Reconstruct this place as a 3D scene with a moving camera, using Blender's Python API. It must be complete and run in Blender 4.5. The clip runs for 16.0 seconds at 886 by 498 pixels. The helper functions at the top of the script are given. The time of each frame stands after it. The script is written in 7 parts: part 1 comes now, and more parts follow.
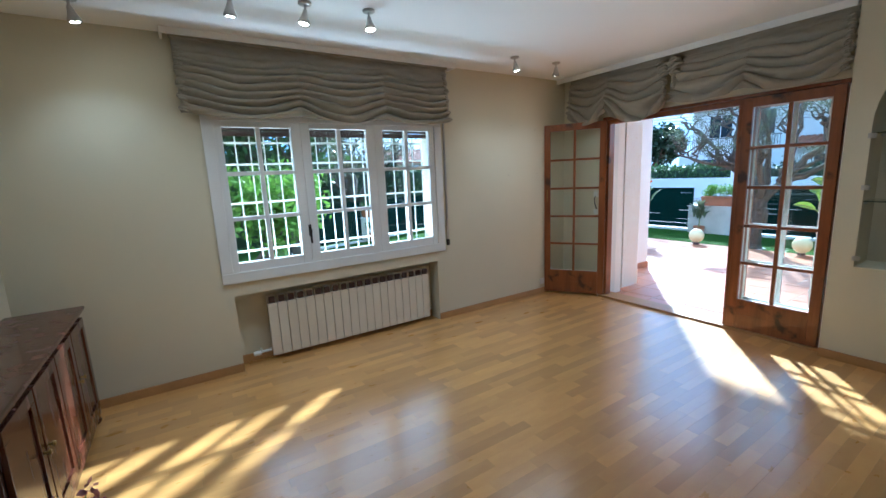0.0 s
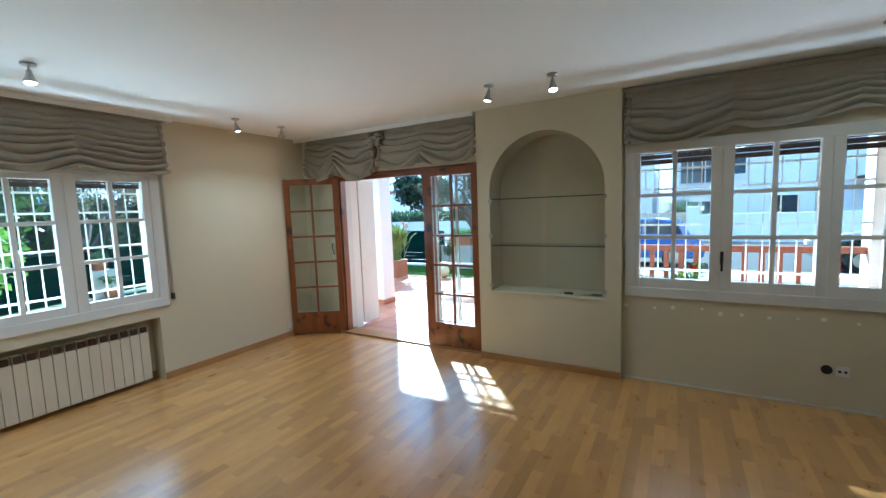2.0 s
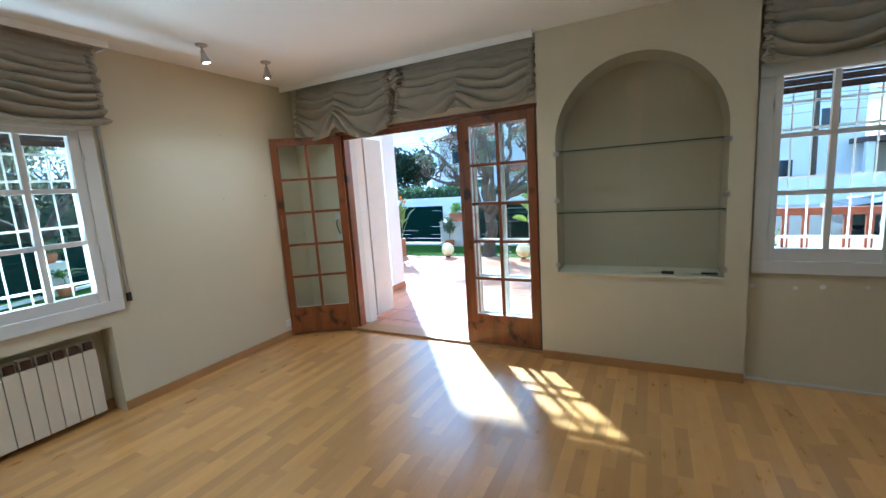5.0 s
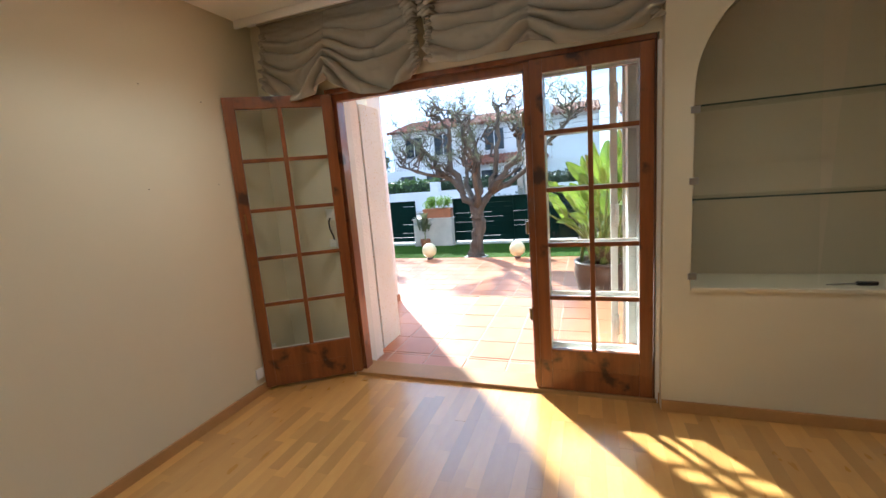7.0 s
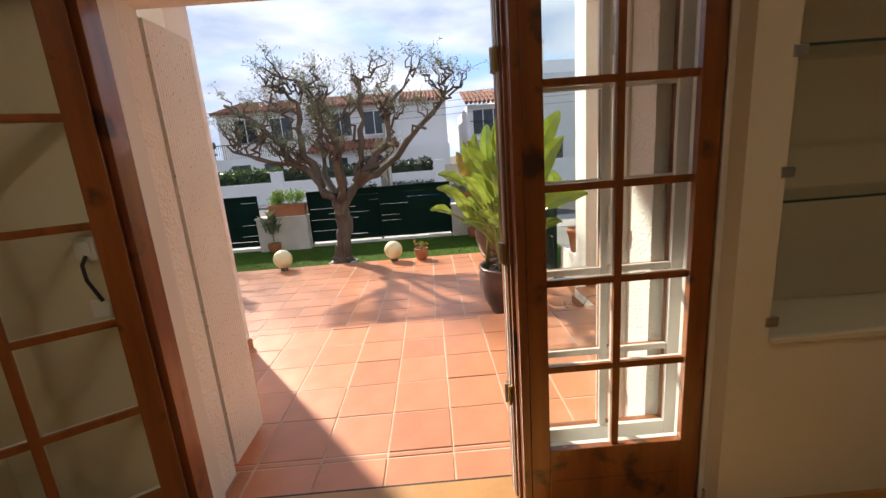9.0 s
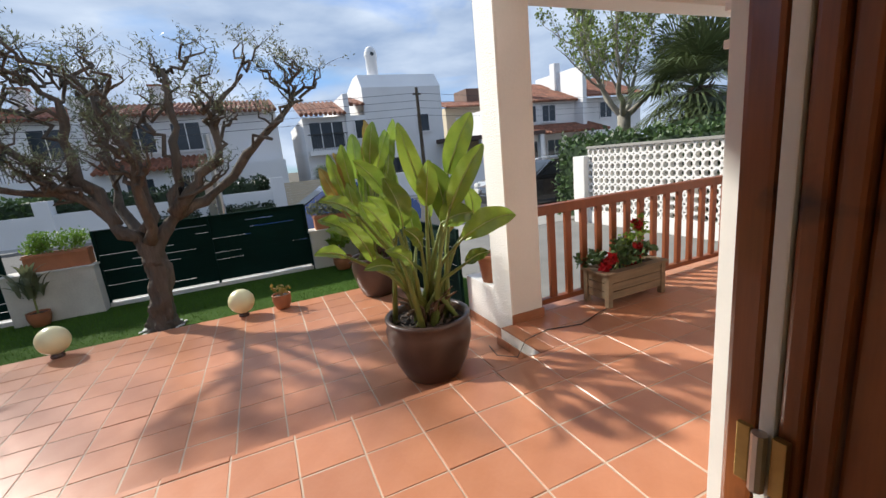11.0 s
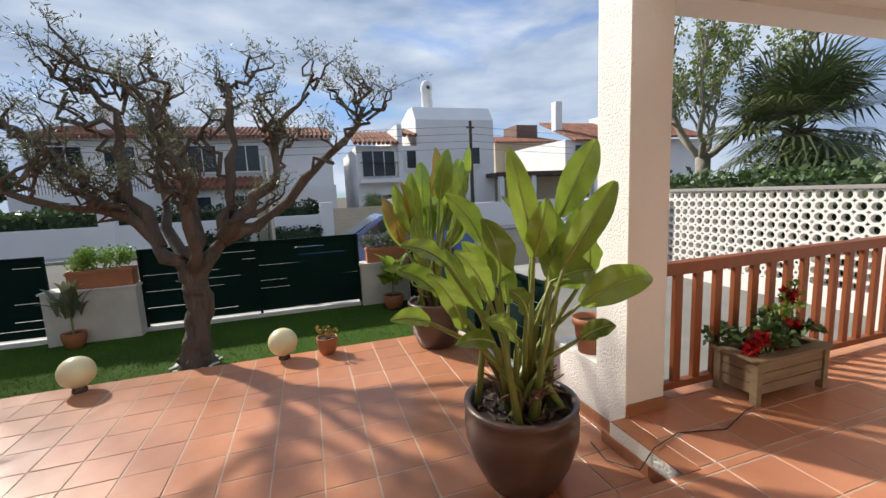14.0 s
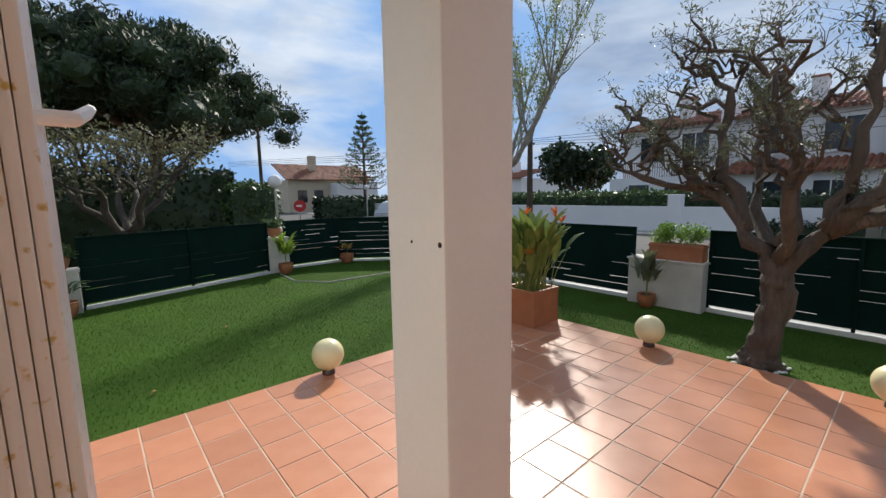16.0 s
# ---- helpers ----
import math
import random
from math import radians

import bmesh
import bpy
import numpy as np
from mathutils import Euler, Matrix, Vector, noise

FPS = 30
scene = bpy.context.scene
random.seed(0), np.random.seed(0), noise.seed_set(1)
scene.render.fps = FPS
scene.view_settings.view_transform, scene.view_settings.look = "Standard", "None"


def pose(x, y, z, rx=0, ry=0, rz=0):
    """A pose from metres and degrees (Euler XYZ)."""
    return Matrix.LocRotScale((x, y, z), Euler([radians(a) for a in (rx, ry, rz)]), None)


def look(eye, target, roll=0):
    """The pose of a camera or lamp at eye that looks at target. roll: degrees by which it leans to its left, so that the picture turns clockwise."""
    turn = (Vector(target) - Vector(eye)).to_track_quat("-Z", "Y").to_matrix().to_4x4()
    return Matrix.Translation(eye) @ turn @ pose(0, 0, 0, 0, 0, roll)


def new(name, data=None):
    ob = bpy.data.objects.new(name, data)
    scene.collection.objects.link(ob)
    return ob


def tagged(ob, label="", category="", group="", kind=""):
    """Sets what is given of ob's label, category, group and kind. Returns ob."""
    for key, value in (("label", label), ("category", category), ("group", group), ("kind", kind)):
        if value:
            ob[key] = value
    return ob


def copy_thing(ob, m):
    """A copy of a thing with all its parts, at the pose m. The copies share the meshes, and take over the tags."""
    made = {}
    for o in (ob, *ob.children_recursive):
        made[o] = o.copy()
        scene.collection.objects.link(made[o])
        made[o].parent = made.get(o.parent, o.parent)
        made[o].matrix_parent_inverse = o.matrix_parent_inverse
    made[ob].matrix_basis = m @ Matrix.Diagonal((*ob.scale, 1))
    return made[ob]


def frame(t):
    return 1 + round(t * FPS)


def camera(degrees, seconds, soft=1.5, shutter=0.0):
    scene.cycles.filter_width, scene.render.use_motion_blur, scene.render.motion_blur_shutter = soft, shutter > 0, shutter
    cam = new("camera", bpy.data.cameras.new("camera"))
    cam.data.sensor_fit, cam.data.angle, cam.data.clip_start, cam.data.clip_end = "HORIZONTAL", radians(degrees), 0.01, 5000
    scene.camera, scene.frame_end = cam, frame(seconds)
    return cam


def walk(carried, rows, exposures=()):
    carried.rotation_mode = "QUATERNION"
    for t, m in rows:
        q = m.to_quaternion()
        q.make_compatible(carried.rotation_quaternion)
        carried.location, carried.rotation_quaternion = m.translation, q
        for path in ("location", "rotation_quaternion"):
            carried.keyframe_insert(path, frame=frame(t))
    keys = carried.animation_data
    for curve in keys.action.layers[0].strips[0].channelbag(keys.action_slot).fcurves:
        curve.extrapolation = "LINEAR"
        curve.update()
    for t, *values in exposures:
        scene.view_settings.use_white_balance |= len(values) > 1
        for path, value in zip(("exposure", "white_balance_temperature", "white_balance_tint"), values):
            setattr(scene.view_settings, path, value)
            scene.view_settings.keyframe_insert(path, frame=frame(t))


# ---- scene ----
cam = camera(94.2, 16.0)
ROWS = [
    (0, 0.005, -0.012, 1.534, -32.99, -10.14, 2.49),
    (0.5, -0.056, -0.264, 1.577, -30.39, -8.19, 2.45),
    (1, 0.017, -0.523, 1.595, -35.50, -6.58, 1.99),
    (1.5, 0.082, -0.701, 1.620, -46.37, -5.53, 1.99),
    (2, 0.170, -0.854, 1.617, -60.34, -5.57, 2.05),
    (2.5, 0.245, -0.982, 1.606, -72.21, -6.12, 1.99),
    (3, 0.267, -0.978, 1.581, -77.53, -6.81, 2.37),
    (3.5, 0.240, -0.754, 1.552, -74.66, -7.19, 2.85),
    (4, 0.344, -0.445, 1.524, -68.68, -7.80, 3.02),
    (4.5, 0.598, -0.124, 1.507, -64.26, -8.31, 3.25),
    (4.7, 0.687, -0.006, 1.501, -63.16, -8.66, 3.60),
    (6.8, 1.518, 1.242, 1.428, -70.15, -9.45, 4.40),
    (7, 1.637, 1.356, 1.430, -70.88, -9.63, 4.48),
    (7.5, 1.934, 1.642, 1.443, -73.45, -10.40, 4.85),
    (8, 2.172, 1.821, 1.419, -80.38, -10.94, 2.82),
    (8.2, 2.279, 1.850, 1.422, -84.37, -11.50, 2.72),
    (10.3, 3.768, 2.132, 1.484, -100.20, -12.95, 6.25),
    (10.5, 3.877, 2.143, 1.484, -103.85, -13.00, 6.06),
    (11, 4.057, 2.235, 1.485, -114.15, -12.70, 5.60),
    (11.5, 4.268, 2.236, 1.492, -124.85, -11.25, 4.66),
    (12, 4.435, 2.179, 1.524, -133.75, -8.82, 3.61),
    (12.5, 4.551, 2.181, 1.567, -139.36, -5.90, 2.24),
    (13, 4.606, 2.174, 1.582, -136.63, -5.24, 1.86),
    (13.5, 4.665, 2.221, 1.567, -124.64, -6.51, 2.20),
    (14, 4.889, 2.313, 1.526, -108.35, -7.89, 2.55),
    (14.5, 5.033, 2.394, 1.534, -88.43, -8.31, 1.92),
    (15, 5.046, 2.446, 1.505, -68.56, -7.96, 1.56),
    (15.5, 5.001, 2.577, 1.495, -53.72, -7.55, 1.33),
    (16, 4.997, 2.665, 1.492, -40.62, -7.61, 1.01),
]
EXPOSURES = [(0.0, 2.45, 4400, -2), (2.5, 2.65, 4430, -7), (4.7, 2.65, 4430, -5), (7.0, 2.5, 5500, 5), (8.2, 2.0, 7300, 17), (10.3, 0.85, 6500, 10), (12.0, 0.85, 6200, 9), (14.5, 0.78, 6650, 10), (16.0, 0.7, 6400, 9)]
walk(cam, [(t, pose(x, y, z, 90 + pitch, roll, yaw)) for t, x, y, z, yaw, pitch, roll in ROWS], EXPOSURES)
# ---- end of path ----
# ---- world, sun ----
SUN_AZ, SUN_EL = 38.0, 35.5          # degrees from +x towards +y, and above the horizon
world = bpy.data.worlds.new("sky_world")
scene.world = world
world.use_nodes = True
wn, wl = world.node_tree.nodes, world.node_tree.links
wn.clear()
w_out = wn.new("ShaderNodeOutputWorld")
w_bg = wn.new("ShaderNodeBackground")
w_sky = wn.new("ShaderNodeTexSky")
w_sky.sky_type, w_sky.sun_disc = "NISHITA", False
w_sky.sun_elevation, w_sky.sun_rotation = radians(SUN_EL), radians(90 - SUN_AZ)
w_tc = wn.new("ShaderNodeTexCoord")
w_map = wn.new("ShaderNodeMapping")
w_map.inputs["Scale"].default_value = (1.0, 1.0, 3.2)
w_noise = wn.new("ShaderNodeTexNoise")
w_noise.inputs["Scale"].default_value, w_noise.inputs["Detail"].default_value = 2.3, 8.0
w_noise.inputs["Distortion"].default_value = 0.35
w_ramp = wn.new("ShaderNodeValToRGB")
w_ramp.color_ramp.elements[0].position, w_ramp.color_ramp.elements[1].position = 0.32, 0.47
w_cloud = wn.new("ShaderNodeValToRGB")
w_cloud.color_ramp.elements[0].color = (1.62, 2.2, 3.25, 1)
w_cloud.color_ramp.elements[1].color = (4.1, 4.55, 5.2, 1)
w_cloud.color_ramp.elements[0].position, w_cloud.color_ramp.elements[1].position = 0.35, 0.75
w_mix = wn.new("ShaderNodeMix")
w_mix.data_type = "RGBA"
wl.new(w_tc.outputs["Generated"], w_map.inputs["Vector"])
wl.new(w_map.outputs["Vector"], w_noise.inputs["Vector"])
w_sep, w_clear, w_sum = wn.new("ShaderNodeSeparateXYZ"), wn.new("ShaderNodeMapRange"), wn.new("ShaderNodeMath")
w_clear.inputs["From Min"].default_value, w_clear.inputs["From Max"].default_value = 0.40, 0.95
w_clear.inputs["To Min"].default_value, w_clear.inputs["To Max"].default_value = 0.0, -0.105
w_sum.operation = "ADD"
wl.new(w_tc.outputs["Generated"], w_sep.inputs["Vector"])
wl.new(w_sep.outputs["Y"], w_clear.inputs["Value"])
wl.new(w_noise.outputs["Fac"], w_sum.inputs[0])
wl.new(w_clear.outputs["Result"], w_sum.inputs[1])
wl.new(w_sum.outputs[0], w_ramp.inputs["Fac"])
w_noise2 = wn.new("ShaderNodeTexNoise")
w_noise2.inputs["Scale"].default_value, w_noise2.inputs["Detail"].default_value = 3.4, 6.0
wl.new(w_map.outputs["Vector"], w_noise2.inputs["Vector"])
w_lit = wn.new("ShaderNodeMath")
w_lit.operation = "MULTIPLY_ADD"
w_lit.inputs[1].default_value = -2.0
wl.new(w_clear.outputs["Result"], w_lit.inputs[0])
wl.new(w_noise2.outputs["Fac"], w_lit.inputs[2])
wl.new(w_lit.outputs[0], w_cloud.inputs["Fac"])
wl.new(w_ramp.outputs["Color"], w_mix.inputs["Factor"])
w_cap = wn.new("ShaderNodeVectorMath")
w_cap.operation = "MINIMUM"
w_cap.inputs[1].default_value = (4.6, 5.1, 5.8)
wl.new(w_sky.outputs["Color"], w_cap.inputs[0])
w_deep = wn.new("ShaderNodeVectorMath")
w_deep.operation = "MULTIPLY"
w_deep.inputs[1].default_value = (0.36, 0.55, 0.83)
wl.new(w_cap.outputs["Vector"], w_deep.inputs[0])
wl.new(w_deep.outputs["Vector"], w_mix.inputs["A"])
wl.new(w_cloud.outputs["Color"], w_mix.inputs["B"])
wl.new(w_mix.outputs["Result"], w_bg.inputs["Color"])
w_bg.inputs["Strength"].default_value = 0.11
wl.new(w_bg.outputs["Background"], w_out.inputs["Surface"])

sun_data = bpy.data.lights.new("sun", "SUN")
sun_data.energy, sun_data.angle, sun_data.color = 3.5, radians(2.2), (1.0, 0.94, 0.84)
sun = new("sun", sun_data)
ca, sa, ce, se = math.cos(radians(SUN_AZ)), math.sin(radians(SUN_AZ)), math.cos(radians(SUN_EL)), math.sin(radians(SUN_EL))
sun.matrix_basis = look((40 * ca * ce, 40 * sa * ce, 40 * se), (0, 0, 0))

# ---- materials ----


def mat(name, col, rough=0.6, var=0.12, scale=3.0, fine=70.0, bump=0.1, depth=0.002, metal=0.0, rand=0.0,
        col2=None, stretch=(1, 1, 1), island=False, coat=0.0, spots=0.0, spot_col=(0.1, 0.06, 0.03), spot_scale=9.0):
    """A painted, stony or woody surface: colour varied at two scales, with relief."""
    m = bpy.data.materials.new(name)
    m.use_nodes = True
    n, l = m.node_tree.nodes, m.node_tree.links
    b = n["Principled BSDF"]
    b.inputs["Roughness"].default_value, b.inputs["Metallic"].default_value = rough, metal
    b.inputs["Coat Weight"].default_value = coat
    tc, mp = n.new("ShaderNodeTexCoord"), n.new("ShaderNodeMapping")
    mp.inputs["Scale"].default_value = stretch
    l.new(tc.outputs["Object"], mp.inputs["Vector"])
    big, small = n.new("ShaderNodeTexNoise"), n.new("ShaderNodeTexNoise")
    big.inputs["Scale"].default_value, big.inputs["Detail"].default_value = scale, 4
    small.inputs["Scale"].default_value, small.inputs["Detail"].default_value = fine, 3
    for t in (big, small):
        l.new(mp.outputs["Vector"], t.inputs["Vector"])
    c2 = col2 or tuple(max(0.0, c * (1 - 2.2 * var)) for c in col)
    r = n.new("ShaderNodeMix")
    r.data_type = "RGBA"
    r.inputs["A"].default_value, r.inputs["B"].default_value = (*c2, 1), (*col, 1)
    add = n.new("ShaderNodeMath")
    add.operation = "MULTIPLY_ADD"
    add.inputs[1].default_value = 0.45
    l.new(small.outputs["Fac"], add.inputs[0])
    half = n.new("ShaderNodeMath")
    half.operation = "MULTIPLY_ADD"
    half.inputs[1].default_value, half.inputs[2].default_value = 1.6, -0.5
    l.new(big.outputs["Fac"], half.inputs[0])
    l.new(half.outputs[0], add.inputs[2])
    l.new(add.outputs[0], r.inputs["Factor"])
    out = r.outputs["Result"]
    if rand or island:
        hs = n.new("ShaderNodeHueSaturation")
        src = n.new("ShaderNodeNewGeometry") if island else n.new("ShaderNodeObjectInfo")
        mr = n.new("ShaderNodeMapRange")
        mr.inputs["To Min"].default_value, mr.inputs["To Max"].default_value = 1 - rand, 1 + rand
        l.new(src.outputs["Random Per Island" if island else "Random"], mr.inputs["Value"])
        l.new(mr.outputs["Result"], hs.inputs["Value"])
        l.new(out, hs.inputs["Color"])
        out = hs.outputs["Color"]
    if spots:
        sp, sr = n.new("ShaderNodeTexNoise"), n.new("ShaderNodeValToRGB")
        sp.inputs["Scale"].default_value, sp.inputs["Detail"].default_value = spot_scale, 5
        sr.color_ramp.elements[0].position, sr.color_ramp.elements[1].position = 0.62 - 0.1 * spots, 0.70 - 0.08 * spots
        l.new(tc.outputs["Object"], sp.inputs["Vector"])
        l.new(sp.outputs["Fac"], sr.inputs["Fac"])
        sm = n.new("ShaderNodeMix")
        sm.data_type = "RGBA"
        sm.inputs["B"].default_value = (*spot_col, 1)
        l.new(sr.outputs["Color"], sm.inputs["Factor"])
        l.new(out, sm.inputs["A"])
        out = sm.outputs["Result"]
    l.new(out, b.inputs["Base Color"])
    if bump:
        bp = n.new("ShaderNodeBump")
        bp.inputs["Strength"].default_value, bp.inputs["Distance"].default_value = bump, depth
        l.new(small.outputs["Fac"], bp.inputs["Height"])
        l.new(bp.outputs["Normal"], b.inputs["Normal"])
    rr = n.new("ShaderNodeMapRange")
    rr.inputs["To Min"].default_value, rr.inputs["To Max"].default_value = max(0.02, rough - 0.08), min(1, rough + 0.08)
    l.new(big.outputs["Fac"], rr.inputs["Value"])
    l.new(rr.outputs["Result"], b.inputs["Roughness"])
    return m


def glass_mat(name, tint=(1, 1, 1), gloss=1.0):
    m = bpy.data.materials.new(name)
    m.use_nodes = True
    n, l = m.node_tree.nodes, m.node_tree.links
    n.clear()
    out, mx, tr, gl, fr = (n.new("ShaderNode" + k) for k in ("OutputMaterial", "MixShader", "BsdfTransparent", "BsdfGlossy", "LayerWeight"))
    tr.inputs["Color"].default_value = (*tint, 1)
    gl.inputs["Roughness"].default_value = 0.01
    pw, fac = n.new("ShaderNodeMath"), n.new("ShaderNodeMath")
    pw.operation, pw.inputs[1].default_value = "POWER", 4.0
    fac.operation, fac.inputs[1].default_value, fac.inputs[2].default_value = "MULTIPLY_ADD", 0.75 * gloss, 0.03
    l.new(fr.outputs["Facing"], pw.inputs[0])
    l.new(pw.outputs[0], fac.inputs[0])
    l.new(fac.outputs[0], mx.inputs["Fac"])
    l.new(tr.outputs["BSDF"], mx.inputs[1])
    l.new(gl.outputs["BSDF"], mx.inputs[2])
    l.new(mx.outputs["Shader"], out.inputs["Surface"])
    return m


def leaf_mat(name, col, col2, rough=0.4, trans=0.3, rand=0.25, island=True):
    """Leaves: two greens, varied leaf by leaf, with some light coming through."""
    m = mat(name, col, rough, 0.2, 6, 40, 0.1, 0.003, col2=col2, rand=rand, island=island)
    n, l = m.node_tree.nodes, m.node_tree.links
    b = n["Principled BSDF"]
    t, mx = n.new("ShaderNodeBsdfTranslucent"), n.new("ShaderNodeMixShader")
    mx.inputs["Fac"].default_value = trans
    l.new(b.inputs["Base Color"].links[0].from_socket, t.inputs["Color"])
    l.new(b.outputs["BSDF"], mx.inputs[1])
    l.new(t.outputs["BSDF"], mx.inputs[2])
    l.new(mx.outputs["Shader"], n["Material Output"].inputs["Surface"])
    return m


def glow_mat(name, col, power):
    m = bpy.data.materials.new(name)
    m.use_nodes = True
    b = m.node_tree.nodes["Principled BSDF"]
    b.inputs["Base Color"].default_value = (*col, 1)
    b.inputs["Emission Color"].default_value, b.inputs["Emission Strength"].default_value = (*col, 1), power
    return m


M_WALL = mat("cream_wall_paint", (0.68, 0.615, 0.45), 0.75, 0.03, 1.2, 220, 0.25, 0.0015)
M_CEIL = mat("white_ceiling_paint", (0.90, 0.89, 0.87), 0.8, 0.02, 1.0, 150, 0.1, 0.001)
# niche lining, a tone darker than the wall
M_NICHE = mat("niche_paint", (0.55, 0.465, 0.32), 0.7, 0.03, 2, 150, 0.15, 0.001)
M_WHITE = mat("white_lacquered_wood", (0.78, 0.77, 0.75), 0.35, 0.03, 3, 60, 0.05, 0.0006)
M_WPAINT = mat("weathered_white_paint", (0.76, 0.75, 0.70), 0.45, 0.05, 4, 90, 0.1, 0.0008)
M_RUST = mat("rust_spotted_white_steel", (0.88, 0.87, 0.83), 0.45, 0.04, 4, 60, 0.1, 0.001, spots=0.05, spot_col=(0.60, 0.42, 0.12), spot_scale=75)
M_PINE = mat("varnished_red_pine", (0.30, 0.095, 0.022), 0.32, 0.22, 2.2, 26, 0.12, 0.001, stretch=(9, 9, 0.7), col2=(0.13, 0.035, 0.009), coat=0.3,
             spots=0.12, spot_col=(0.05, 0.015, 0.006), spot_scale=6)
M_MAHOG = mat("dark_mahogany", (0.105, 0.030, 0.014), 0.26, 0.16, 3, 30, 0.05, 0.0004, stretch=(6, 6, 0.6), coat=0.3)
M_SKIRT = mat("oak_skirting", (0.50, 0.27, 0.095), 0.4, 0.15, 3, 40, 0.05, 0.0005)
M_GLASS = glass_mat("clear_glass", (0.97, 0.99, 0.98))
M_SHELFG = glass_mat("green_edged_glass", (0.93, 0.96, 0.95))
M_GEDGE = mat("glass_edge_green", (0.05, 0.085, 0.07), 0.15, 0.2, 8, 60, 0.0)
M_CLOTH = mat("taupe_cotton", (0.39, 0.35, 0.275), 0.9, 0.07, 3, 350, 0.3, 0.0008)
M_RAD = mat("cream_radiator_enamel", (0.74, 0.66, 0.52), 0.35, 0.03, 3, 60, 0.03, 0.0005)
M_DARK = mat("dark_metal", (0.05, 0.045, 0.04), 0.45, 0.2, 4, 80, 0.1, 0.0006, metal=0.6)
M_BRASS = mat("aged_brass", (0.42, 0.30, 0.11), 0.35, 0.2, 8, 90, 0.1, 0.0006, metal=0.9)
M_STEEL = mat("brushed_nickel", (0.52, 0.50, 0.47), 0.3, 0.08, 6, 90, 0.05, 0.0004, metal=0.9)
M_BULB = glow_mat("lit_bulb", (1.0, 0.86, 0.62), 14)
M_BLACKP = mat("black_plastic", (0.02, 0.02, 0.02), 0.4, 0.1)
M_SLAT = mat("brown_roller_slats", (0.065, 0.028, 0.018), 0.5, 0.15, 4, 50)
M_STUCCO = mat("rough_white_stucco", (0.87, 0.845, 0.79), 0.85, 0.04, 1.6, 62, 1.0, 0.009)
M_SMOOTH = mat("smooth_white_render", (0.80, 0.775, 0.735), 0.8, 0.055, 1.6, 45, 0.35, 0.004)
M_TERRA = mat("terracotta_tile", (0.53, 0.235, 0.130), 0.32, 0.14, 5, 45, 0.15, 0.0015, rand=0.11, col2=(0.45, 0.180, 0.090))
M_TERRAS = mat("terracotta_skirting_tile", (0.42, 0.17, 0.08), 0.45, 0.14, 5, 45, 0.15, 0.001, rand=0.1)
M_GROUT = mat("cement_grout", (0.60, 0.47, 0.36), 0.85, 0.15, 4, 80)
M_CLAY = mat("clay_pot", (0.45, 0.17, 0.075), 0.6, 0.15, 6, 60, 0.2, 0.001)
M_BROWNPOT = mat("brown_glazed_stoneware", (0.105, 0.062, 0.048), 0.32, 0.2, 4, 50, 0.1, 0.0015, coat=0.2)
M_SOIL = mat("bark_mulch", (0.055, 0.04, 0.03), 0.95, 0.35, 14, 60, 0.8, 0.012)
M_TURF = mat("artificial_turf_base", (0.055, 0.110, 0.016), 0.9, 0.18, 1.2, 120, 0.6, 0.01)
M_BLADE = leaf_mat("turf_blade", (0.095, 0.175, 0.022), (0.062, 0.125, 0.016), 0.85, 0.2, 0.3)
for m in (M_TURF, M_BLADE):
    m.node_tree.nodes["Principled BSDF"].inputs["Specular IOR Level"].default_value = 0.08
M_FENCE = mat("dark_green_mesh", (0.004, 0.022, 0.017), 0.85, 0.15, 3, 160, 0.25, 0.002)
M_FENCE.node_tree.nodes["Principled BSDF"].inputs["Specular IOR Level"].default_value = 0.12
M_FRAIL = mat("white_kerb_paint", (0.74, 0.72, 0.68), 0.7, 0.08, 4, 60)
M_PIER = mat("weathered_white_pier", (0.68, 0.65, 0.58), 0.85, 0.14, 3, 40, 0.5, 0.006)
M_RAILW = mat("redwood_stain", (0.29, 0.085, 0.030), 0.45, 0.16, 3, 40, 0.12, 0.001, stretch=(4, 4, 1))
M_GREYW = mat("weathered_planter_wood", (0.30, 0.215, 0.13), 0.75, 0.2, 4, 40, 0.3, 0.0015, stretch=(4, 1, 6))
M_ASPH = mat("asphalt", (0.060, 0.058, 0.056), 0.9, 0.2, 0.6, 90, 0.5, 0.006)
M_CONC = mat("concrete_paving", (0.36, 0.34, 0.31), 0.85, 0.12, 1.2, 70, 0.4, 0.004)
M_DRIVE = mat("worn_concrete_drive", (0.23, 0.22, 0.20), 0.9, 0.16, 1.5, 80, 0.4, 0.004)
M_EARTH = mat("garden_earth", (0.12, 0.10, 0.065), 0.95, 0.2, 0.4, 30, 0.6, 0.02)
M_HOUSEW = mat("white_house_render", (0.80, 0.79, 0.78), 0.85, 0.05, 0.6, 20, 0.2, 0.006)
M_CREAMH = mat("cream_house_render", (0.62, 0.52, 0.37), 0.85, 0.08, 0.6, 20, 0.2, 0.006)
M_ROOF = mat("clay_roof_tile", (0.32, 0.125, 0.070), 0.75, 0.25, 2.0, 14, 0.4, 0.02, island=True, rand=0.3)
M_WINGL = mat("dark_window_glass", (0.035, 0.045, 0.055), 0.08, 0.2, 2, 10, 0)
M_SPHERE = mat("opal_globe_plastic", (0.80, 0.72, 0.42), 0.35, 0.04, 4, 60, 0.03, 0.0005)
M_OLIVEB = mat("olive_bark", (0.135, 0.108, 0.086), 0.95, 0.3, 7, 30, 1.0, 0.035, stretch=(1, 1, 0.30), col2=(0.05, 0.040, 0.031))
